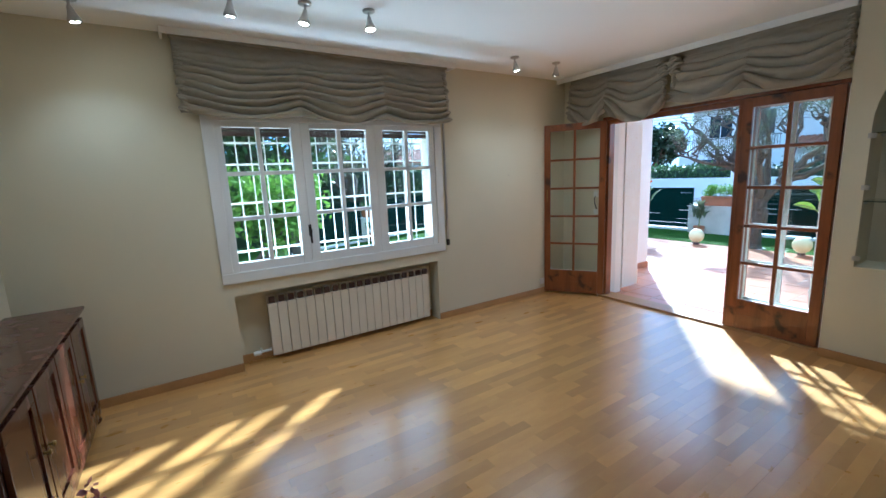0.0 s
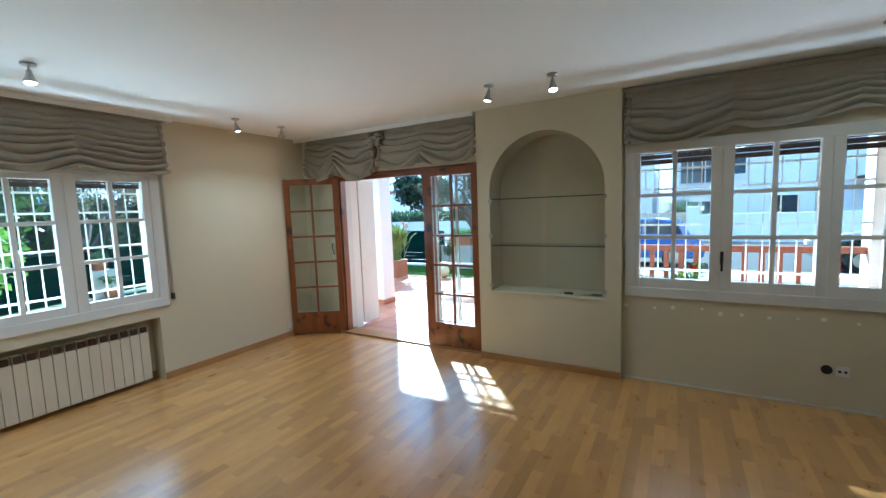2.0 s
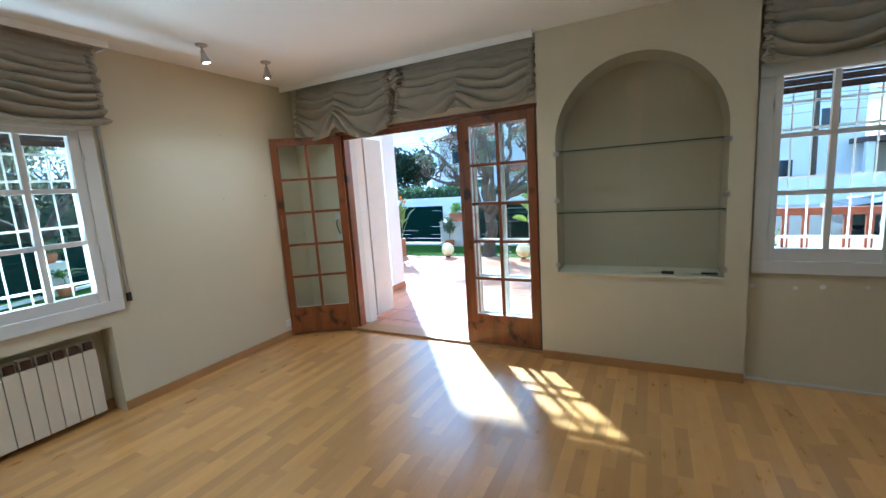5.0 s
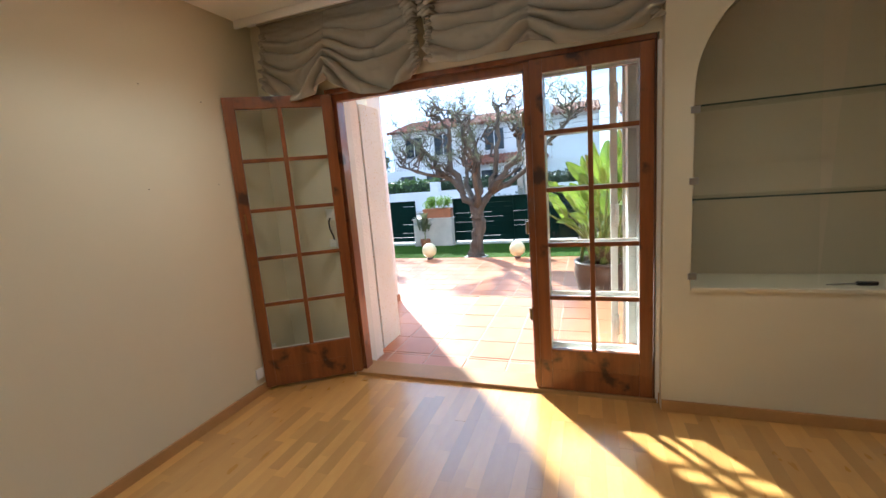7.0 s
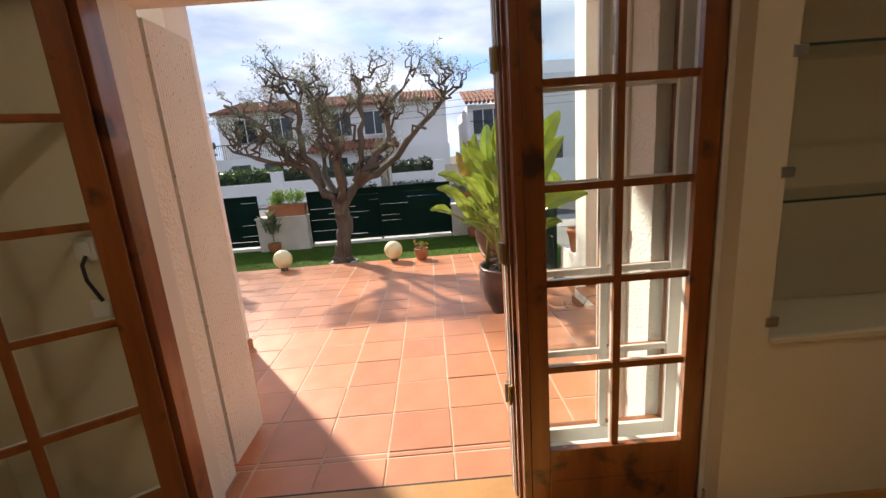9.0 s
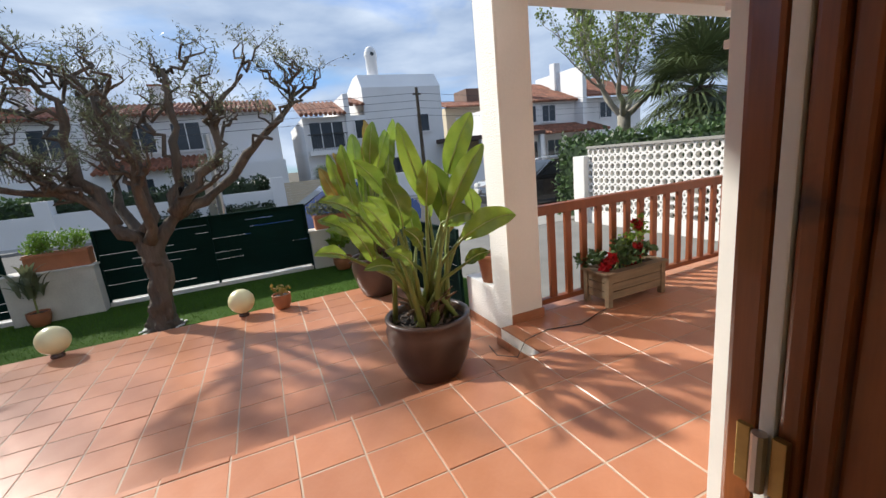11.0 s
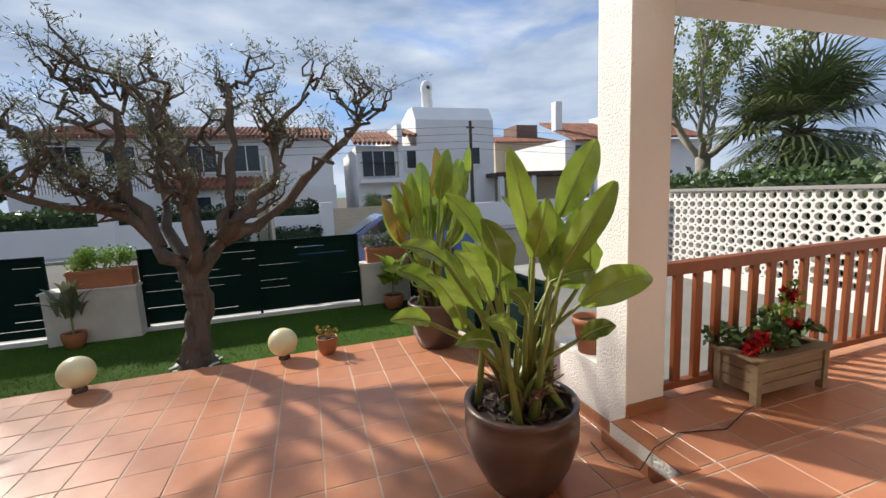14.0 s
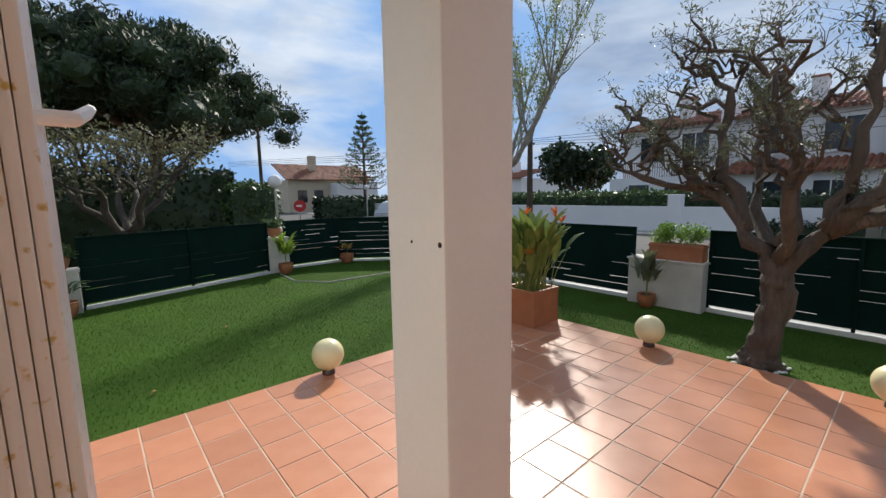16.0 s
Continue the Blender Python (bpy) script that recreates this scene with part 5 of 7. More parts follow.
for k in range(24):
    an = r.random() * 6.28
    a = Vector((9.25 + 0.20 * math.cos(an), 1.08 + 0.26 * math.sin(an), 0.80 + 0.72 * (k / 24) + 0.06 * r.normal()))
    tip = a + Vector((0.12 * math.cos(an), 0.20 * math.sin(an) + 0.03 * r.normal(), 0.46 + 0.20 * r.random()))
    tip.z = min(tip.z, 2.12)
    SP2.append((a, tip, 0.14 + 0.06 * r.random(), (-1, 0.5 * r.normal(), 0.2), 1 if k in (4, 11, 17, 22) else 0))
SP2.append((Vector((9.1, 1.3, 0.55)), Vector((8.95, 1.62, 0.82)), 0.18, (-0.6, 0, 1), 0))
paddle_plant("bird_of_paradise_plant", "tall bird-of-paradise plant with some yellowed leaves", (9.25, 1.02, TZ + 0.46), SP2, seed=6)

# low wall beyond the pillar, with a clay pot standing on it
plain("low_wall", B(RX1 + 0.010, 7.80, 0.20, 0.42, -0.4, 0.25, bev=0.008), M_STUCCO, "low white stucco wall running on from the pillar", "wall")
bm = bmesh.new()
for x in np.arange(6.43, 7.78, 0.205):
    ya = 0.531 if x < 6.96 else 0.4205
    box(bm, x, min(x + 0.20, 7.80), ya, ya + 0.011, TZ, TZ + 0.08, bev=0.002)
plain("terrace_skirting", bm, M_TERRAS, "terracotta skirting along the low wall", "skirting")
wp = thing("clay_pot", "clay pot with dry soil standing on the low stucco wall", "plant pot", (7.46, 0.315, 0.25))
part("pot_body", lathe(bmesh.new(), [(0, 0), (0.085, 0), (0.118, 0.22), (0.130, 0.222), (0.134, 0.275), (0.120, 0.277), (0.112, 0.22)], (7.46, 0.315, 0.25), 30), M_CLAY, wp, smooth=True)
part("soil", lathe(bmesh.new(), [(0, 0.235), (0.114, 0.23)], (7.46, 0.315, 0.25), 20), M_SOIL, wp)

# square terracotta planter with a flowering plant
bx = thing("square_planter", "square terracotta planter at the corner of the terrace", "planter", (9.33, 5.98, TZ))
bm = bmesh.new()
for (x0, x1, y0, y1) in ((9.07, 9.10, 5.72, 6.24), (9.56, 9.59, 5.72, 6.24), (9.10, 9.56, 5.72, 5.75), (9.10, 9.56, 6.21, 6.24)):
    box(bm, x0, x1, y0, y1, TZ, 0.25, bev=0.004)
box(bm, 9.10, 9.56, 5.75, 6.21, TZ + 0.001, TZ + 0.04)
part("wall_panel", bm, M_CLAY, bx)
bm = bmesh.new()
for (x0, x1, y0, y1) in ((9.06, 9.11, 5.71, 6.25), (9.55, 9.60, 5.71, 6.25), (9.11, 9.55, 5.71, 5.76), (9.11, 9.55, 6.20, 6.25)):
    box(bm, x0, x1, y0, y1, 0.215, 0.262, bev=0.008)
part("rim", bm, M_CLAY, bx)
part("soil", B(9.11, 9.55, 5.76, 6.20, TZ + 0.04, 0.20), M_SOIL, bx)
r = np.random.default_rng(31)
bp = thing("crane_flower_plant", "bird-of-paradise clump with orange crane flowers in the square planter", "plant", (9.33, 5.98, 0.20))
for k in range(92):
    an = r.random() * 6.28
    b = Vector((9.33 + 0.15 * r.normal() * 0.6, 5.98 + 0.15 * r.normal() * 0.6, 0.2))
    out = 0.06 + 0.44 * r.random()
    a = b + Vector((out * math.cos(an) * 0.55, out * math.sin(an) * 0.55, 0.30 + 0.42 * r.random()))
    tip = a + Vector((out * math.cos(an) * 0.6, out * math.sin(an) * 0.6, 0.30 + 0.20 * r.random() - 0.15 * out))
    lf = part("leaf", paddle(bmesh.new(), a, tip, 0.095 + 0.045 * r.random(), (-math.cos(an), -math.sin(an), 0.6), 0.06, 0.35, 10, 4, 0.004), L_CRANE, bp, smooth=True)
    part("stalk", tube(bmesh.new(), [b, b.lerp(a, 0.5) + Vector((0, 0, 0.04)), a], [0.008, 0.006, 0.004], 5), L_STEM, lf)
for k, (dx, dy, z) in enumerate(((0.05, 0.12, 1.20), (-0.1, -0.45, 1.22), (-0.2, 0.25, 0.92), (-0.05, -0.5, 1.14), (-0.2, -0.12, 0.72), (-0.25, 0.42, 0.95))):
    c = Vector((9.33 + dx, 5.98 + dy, z))
    bm = bmesh.new()
    for j in range(6):
        e = c + Vector((0.05 * r.normal(), 0.06 * r.normal(), 0.07 + 0.06 * r.random()))
        paddle(bm, c, e, 0.030, (-1, 0.4 * r.normal(), 0.2), 0.05, 0.3, 5, 2, 0)
    fw = part("flower", bm, M_ORANGE, bp, "orange crane flower")
    part("flower_stalk", tube(bmesh.new(), [(9.33 + dx * 0.3, 5.98 + dy * 0.3, 0.2), (9.33 + dx * 0.7, 5.98 + dy * 0.7, 0.2 + (z - 0.2) * 0.6), c], 0.006, 5), L_STEM, fw)

# globe lamps and the little clay pot on the edge of the terrace
gl = thing("globe_lamp", "cream opal globe garden lamp standing on the terrace edge", "garden lamp", (0, 0, 0), "globe lamps")
part("globe", lathe(bmesh.new(), [(0.045, 0.035)] + [(0.150 * math.sin(radians(a)), 0.19 - 0.150 * math.cos(radians(a))) for a in range(20, 180, 10)] + [(0, 0.34)], (0, 0, 0), 36), M_SPHERE, gl, smooth=True)
part("socket", lathe(bmesh.new(), [(0, 0), (0.062, 0), (0.062, 0.018), (0.05, 0.045), (0.046, 0.055)], (0, 0, 0), 24), M_BROWNPOT, gl, "dark brown foot")
gl.matrix_basis = pose(9.52, 4.51, TZ)
copy_thing(gl, pose(9.54, 2.68, TZ, 0, 0, 40))
copy_thing(gl, pose(6.60, 6.27, TZ, 0, 0, 80))
cp = round_pot("clay_pot", "small clay pot with a withered succulent on the terrace edge", (9.50, 2.22, TZ), 0.19, 0.115, M_CLAY)
r = np.random.default_rng(5)
suc = thing("succulent", "small reddish withered succulent in the clay pot", "plant", (9.50, 2.22, TZ + 0.17))
bm, tt = bmesh.new(), []
for k in range(7):
    e = Vector((9.50 + 0.06 * r.normal(), 2.22 + 0.06 * r.normal(), TZ + 0.22 + 0.10 * r.random()))
    tube(bm, [(9.50, 2.22, TZ + 0.16), e], 0.004, 5)
    tt.append(e)
part("stems", bm, L_DRY, suc)
v, f = leaves(r, tt, 0.035, 110, 0.03, 0.7)
raw("foliage", v, f, L_DRY, suc, kind="stuff")

# ---- lawn, fence, piers ----
plain("lawn", B(1.0, 11.62, -0.2, 13.2, -0.4, TZ - 0.026), M_TURF, "short green artificial lawn", "lawn")
r = np.random.default_rng(9)


def on_lawn(x, y):
    return ((x > 9.66) | (y > 6.38)) & (x < 11.45) & (y < 12.9) & (x > 4.2) & (y > 0.4) & ~((x - 9.85) ** 2 + (y - 3.6) ** 2 < 0.05)


n = 90000
x, y = 4.2 + 7.3 * r.random(n), 0.4 + 12.5 * r.random(n)
k = on_lawn(x, y)
x, y = x[k], y[k]
n = len(x)
an, lean, hh = r.random(n) * 6.28, 0.012 * r.normal(size=(n, 2)), 0.018 + 0.016 * r.random(n)
w = 0.004
z0 = TZ - 0.028
v = np.stack([np.stack([x - w * np.cos(an), y - w * np.sin(an), np.full(n, z0)], 1), np.stack([x + w * np.cos(an), y + w * np.sin(an), np.full(n, z0)], 1),
              np.stack([x + lean[:, 0], y + lean[:, 1], z0 + hh], 1)], 1).reshape(-1, 3)
g = raw("lawn_blades", v.tolist(), np.arange(3 * n).reshape(-1, 3).tolist(), M_BLADE)
tagged(g, "short green blades of the artificial lawn", "grass", kind="stuff")


def fence(p0, p1, n, label, z0=-0.17, z1=0.92, group="garden fence"):
    """A run of dark green screen: panel bays between thin posts, with a white kerb line under it."""
    p0, p1 = Vector((*p0, 0)), Vector((*p1, 0))
    t = thing("screen_fence", label, "fence", (p0 + p1) / 2, group)
    d = (p1 - p0).normalized()
    an = math.degrees(math.atan2(d.y, d.x))
    length = (p1 - p0).length
    m = pose(p0.x, p0.y, 0, 0, 0, an)
    r = np.random.default_rng(int(abs(p0.x * 100 + p0.y * 10)))
    for k in range(n):
        a, b = k * length / n, (k + 1) * length / n
        rows = 9
        for j in range(rows):
            za, zb = z0 + 0.03 + j * (z1 - z0 - 0.04) / rows, z0 + 0.03 + (j + 1) * (z1 - z0 - 0.04) / rows
            cuts = sorted([a] + [a + (b - a) * q3 for q3 in (0.12 + 0.25 * r.random(), 0.55 + 0.3 * r.random())] + [b])
            bm = bmesh.new()
            for c0, c1 in zip(cuts, cuts[1:]):
                box(bm, c0, c1, -0.004, 0.004, za, zb - (0.008 if r.random() < 0.45 else 0.0005), m=m)
            part("screen_strip", bm, M_FENCE, t)
    for k in range(n + 1):
        a = k * length / n
        part("post", B(a - 0.018, a + 0.018, 0.004, 0.040, z0 - 0.08, z1 + 0.005, bev=0.003, m=m), M_FENCE, t)
    part("top_rail", B(0, length, 0.004, 0.034, z1 - 0.02, z1 + 0.008, bev=0.003, m=m), M_FENCE, t)
    part("kerb", B(0, length, -0.03, 0.07, -0.45, z0, bev=0.006, m=m), M_FRAIL, t, "white painted kerb")
    return t


fence((11.55, 1.60), (11.55, 4.56), 2, "dark green screened sliding gate with a white bottom rail")
fence((11.55, 5.62), (11.58, 8.80), 2, "dark green screened fence on a white kerb")
fence((11.58, 9.38), (11.35, 11.60), 2, "dark green screened fence on a white kerb")
fence((11.35, 11.60), (9.90, 12.62), 1, "dark green screened fence rounding the corner of the lawn")
fence((9.90, 12.62), (8.45, 12.55), 1, "dark green screened fence rounding the corner of the lawn")
fence((7.95, 12.22), (4.80, 11.20), 2, "dark green screened fence on a white kerb")
fence((7.82, 0.46), (11.40, 0.75), 3, "dark green screened fence beside the terrace plants", z1=0.74)
fence((4.30, 11.02), (2.2, 10.35), 1, "dark green screened fence on a white kerb")


def pier(x0, x1, y0, y1, z1):
    t = thing("fence_pier", "weathered white rendered pier of the garden wall", "pier", ((x0 + x1) / 2, (y0 + y1) / 2, -0.25), "fence piers")
    part("body", B(x0, x1, y0, y1, -0.45, z1, bev=0.012), M_PIER, t)
    part("coping", B(x0 - 0.02, x1 + 0.02, y0 - 0.02, y1 + 0.02, z1, z1 + 0.03, bev=0.006), M_PIER, t)


pier(11.30, 11.62, 4.57, 5.60, 0.45)
pier(11.42, 11.72, 0.45, 1.58, 0.42)
pier(11.35, 11.65, 8.82, 9.36, 0.42)
pier(7.97, 8.42, 12.15, 12.60, 0.55)
pier(4.32, 4.78, 10.95, 11.30, 0.42)


def trough(cx, cy, lx, ly, z, h, label, lmat, seed, tall=0.28, square=True):
    t = thing("flower_trough", label, "planter", (cx, cy, z), "planters on the piers")
    bm = bmesh.new()
    for a in ((cx - lx, cx - lx + 0.025, cy - ly, cy + ly), (cx + lx - 0.025, cx + lx, cy - ly, cy + ly), (cx - lx + 0.025, cx + lx - 0.025, cy - ly, cy - ly + 0.025), (cx - lx + 0.025, cx + lx - 0.025, cy + ly - 0.025, cy + ly)):
        box(bm, *a, z, z + h, bev=0.004)
    part("trough_wall", bm, M_CLAY, t)
    part("rim", B(cx - lx - 0.012, cx + lx + 0.012, cy - ly - 0.012, cy + ly + 0.012, z + h - 0.05, z + h - 0.02, bev=0.006), M_CLAY, t)
    part("soil", B(cx - lx + 0.025, cx + lx - 0.025, cy - ly + 0.025, cy + ly - 0.025, z + 0.01, z + h - 0.015), M_SOIL, t)
    r = np.random.default_rng(seed)
    p = thing("trough_shrub", "low yellow-green shrub filling the trough", "plant", (cx, cy, z + h), "shrubs on the piers")
    cs = [(cx + lx * 0.9 * (2 * r.random() - 1), cy + ly * (2 * r.random() - 1), z + h + tall * (0.2 + 0.6 * r.random())) for _ in range(16)]
    bm = bmesh.new()
    for c in cs:
        tube(bm, [(cx + 0.5 * (c[0] - cx), cy + 0.6 * (c[1] - cy), z + h - 0.03), c], 0.005, 5)
    part("twigs", bm, L_STEM, p)
    v, f = leaves(r, cs, 0.13, 1500, 0.045, 0.5, 0.2, 0.5)
    raw("foliage", v, f, lmat, p, kind="stuff")


trough(11.45, 4.96, 0.11, 0.36, 0.48, 0.24, "long terracotta trough with a low shrub on the pier", L_LIME, 41)
trough(11.56, 1.10, 0.11, 0.36, 0.45, 0.24, "long terracotta trough with a low shrub on the pier", L_OLIVE, 42, 0.2)
for c, h, rr, seed, lab in (((11.50, 9.10, 0.45), 0.22, 0.17, 43, "terracotta bowl with a small shrub on the pier"), ((8.18, 12.35, 0.58), 0.2, 0.15, 44, "terracotta pot with a shrub on the corner pier"),
                            ((4.55, 11.1, 0.45), 0.2, 0.15, 45, "terracotta pot with flowers on the end pier")):
    round_pot("clay_pot", lab, c, h, rr, M_CLAY, group="clay pots on the piers")
    r = np.random.default_rng(seed)
    p = thing("potted_shrub", "small green shrub in a clay pot", "plant", (c[0], c[1], c[2] + h), "potted shrubs")
    cs = [(c[0] + 0.10 * r.normal(), c[1] + 0.10 * r.normal(), c[2] + h + 0.02 + 0.14 * r.random()) for _ in range(9)]
    bm = bmesh.new()
    for q4 in cs:
        tube(bm, [(c[0], c[1], c[2] + h * 0.85), q4], 0.005, 5)
    part("twigs", bm, L_STEM, p)
    v, f = leaves(r, cs, 0.10, 420, 0.06, 0.5, 0.2, 0.3)
    raw("foliage", v, f, L_HEDGE, p, kind="stuff")


def pot_bush(c, h, rr, hgt, seed, lmat, label, size=0.10, count=260):
    round_pot("clay_pot", "terracotta pot standing on the lawn by the pier", c, h, rr, M_CLAY, group="clay pots on the lawn")
    r = np.random.default_rng(seed)
    p = thing("potted_plant", label, "plant", (c[0], c[1], c[2] + h), "plants by the piers")
    part("stems", tube(bmesh.new(), [(c[0], c[1], c[2] + h * 0.85), (c[0] + 0.01, c[1], c[2] + h + hgt * 0.35)], 0.012, 6), L_STEM, p)
    for k in range(26):
        an = r.random() * 6.28
        a = Vector((c[0], c[1], c[2] + h * 0.9)) + Vector((0.05 * r.normal(), 0.05 * r.normal(), 0.1))
        e = a + Vector((rr * 1.8 * math.cos(an) * r.random(), rr * 1.8 * math.sin(an) * r.random(), hgt * (0.4 + 0.6 * r.random())))
        lf = part("leaf", paddle(bmesh.new(), a.lerp(e, 0.35), e + Vector((0.1 * math.cos(an), 0.1 * math.sin(an), 0)), size, (-math.cos(an), -math.sin(an), 0.8), 0.15, 0.3, 7, 4, 0.004), lmat, p, smooth=True)


pot_bush((11.05, 1.15, -0.225), 0.22, 0.16, 0.62, 51, L_STREL, "glossy broad-leaved plant in a clay pot", 0.14)
pot_bush((11.16, 5.25, -0.225), 0.20, 0.13, 0.66, 52, L_OLIVE, "straggly grey-green bush in a clay pot", 0.06)
pot_bush((8.25, 11.95, -0.225), 0.24, 0.16, 0.70, 53, L_STREL, "yellow-green fern-like plant in a clay pot", 0.09)
pot_bush((9.95, 12.3, -0.225), 0.24, 0.17, 0.2, 54, L_DRY, "dry plant in a low planter", 0.04)
pot_bush((4.60, 10.75, -0.225), 0.24, 0.15, 0.3, 55, L_HEDGE, "small dark plant in a clay pot", 0.06)
# pale seam of the lawn, stones round the olive, fallen leaves
bm = tube(bmesh.new(), [(8.10, 11.9, TZ - 0.02), (8.05, 10.9, TZ - 0.02), (8.5, 10.3, TZ - 0.02), (10.6, 10.3, TZ - 0.02)], 0.02, 6)
plain("lawn_edging", bm, M_CONC, "pale stone edging strip in the lawn", "edging", "")
r = np.random.default_rng(61)
bm = bmesh.new()
for k in range(34):
    an, d = r.random() * 6.28, 0.17 + 0.07 * r.random()
    lathe(bm, [(0, 0), (0.022, 0.004), (0.017, 0.015), (0, 0.019)], (9.85 + d * math.cos(an), 3.60 + d * math.sin(an), TZ - 0.02), 7)
plain("white_pebbles", bm, M_FRAIL, "ring of white pebbles round the olive trunk", "pebbles", "stuff")
st = thing("flat_stone", "flat pale stone lying on the lawn by the square planter", "stone", (9.83, 7.06, TZ - 0.026))
bm = lathe(bmesh.new(), [(0, 0), (0.15, 0.004), (0.165, 0.03), (0.14, 0.045), (0, 0.047)], (9.83, 7.06, TZ - 0.026), 14)
for vv in bm.verts:
    vv.co += Vector((0.03, 0.03, 0.004)) * noise.noise(vv.co * 9)
part("slab", bm, M_CONC, st, smooth=True)
for x, y, a in ((5.28, 6.96, 0.4), (6.50, 11.44, 1.9), (4.89, 10.98, 2.8), (6.23, 8.55, 4.1)):
    dl = thing("dry_leaf", "curled pale dry leaf lying on the lawn", "leaf", (x, y, TZ - 0.022), "dry leaves on the lawn")
    d = Vector((math.cos(a), math.sin(a), 0)) * 0.035
    c = Vector((x, y, TZ - 0.016))
    part("blade", paddle(bmesh.new(), c - d, c + d + Vector((0, 0, 0.012)), 0.045, (0.2, 0.1, 1), 0.3, 0.3, 6, 4, 0.002), L_DRY, dl, smooth=True)
# ---- trees ----
def crooked(r, a, b, n, wob):
    """A bent line from a to b."""
    a, b = Vector(a), Vector(b)
    L = (b - a).length
    out = [a]
    for i in range(1, n):
        out.append(a.lerp(b, i / n) + Vector(r.normal(size=3)) * wob * L)
    return out + [b]


def branch(bm, r, a, b, r0, r1, n=6, wob=0.05, sides=8):
    pts = crooked(r, a, b, n, wob)
    tube(bm, pts, [r0 + (r1 - r0) * i / n for i in range(n + 1)], sides)
    return pts


# the pruned olive in the lawn
r = np.random.default_rng(17)
OC = Vector((9.85, 3.60, 0))
ol = thing("olive_tree", "old pruned olive tree with gnarled bare limbs and sparse grey-green leaves", "tree", (9.85, 3.60, TZ - 0.03))
bm = bmesh.new()
trunk_line = [OC + Vector(p) for p in ((0, -0.02, -0.26), (0.01, -0.02, -0.12), (-0.02, -0.06, 0.12), (0.02, -0.10, 0.40), (0.0, -0.08, 0.64), (0.0, -0.06, 0.86))]
fine_line, fine_r = [], []
for i, (a, ra) in enumerate(zip(trunk_line, [0.19, 0.138, 0.112, 0.110, 0.115, 0.085])):
    b, rb = (trunk_line[i + 1], [0.138, 0.112, 0.110, 0.115, 0.085][i]) if i < 5 else (a, ra)
    for k in range(6 if i < 5 else 1):
        fine_line.append(a.lerp(b, k / 6))
        fine_r.append(ra + (rb - ra) * k / 6)
tube(bm, fine_line, fine_r, 36)
for v in bm.verts:
    k = math.atan2(v.co.y - OC.y, v.co.x - OC.x)
    away = Vector((v.co.x - OC.x, v.co.y - OC.y + 0.07, 0))
    v.co += away * (0.13 * math.sin(5 * k + 5 * v.co.z) + 0.10 * math.sin(11 * k - 4 * v.co.z) + 0.34 * noise.noise(v.co * 7) + 0.16 * noise.noise(v.co * 19))
part("trunk", bm, M_OLIVEB, ol, smooth=True)
OLIVE_MAIN = [([(0, -0.06, 0.58), (0, 0.0, 0.80), (0, 0.22, 1.14), (-0.1, 0.72, 1.75), (0, 1.20, 2.28), (0.1, 1.60, 2.5)], 0.095), ([(0, 0.18, 1.08), (0.1, 0.45, 1.9), (0, 0.40, 2.45), (0, 0.80, 2.75)], 0.075),
                ([(0, -0.06, 0.95), (0.1, -0.12, 1.85), (0, 0.0, 2.5), (-0.1, 0.38, 2.75)], 0.07), ([(0, -0.08, 0.58), (0, -0.16, 0.80), (0, -0.42, 1.12), (0, -0.55, 1.78), (0.1, -0.60, 2.5), (0.1, -0.60, 2.78)], 0.10),
                ([(0, -0.40, 1.12), (-0.1, -0.98, 1.70), (0, -1.0, 2.2), (0, -1.42, 2.68)], 0.075)]
OLIVE_SIDE = [([(0, -0.40, 1.10), (0.2, -1.1, 1.5), (0, -1.70, 2.1), (0, -2.1, 2.5)], 0.075),
                ([(0.05, 0.0, 0.85), (0.6, 0.25, 1.7), (0.95, 0.35, 2.4)], 0.075), ([(-0.05, -0.1, 0.85), (-0.55, -0.25, 1.7), (-0.8, -0.1, 2.35)], 0.07),
                ([(0, 0.4, 1.40), (-0.3, 1.05, 1.62), (-0.4, 1.45, 1.85)], 0.05)]
tips, twig_bm = [], bmesh.new()
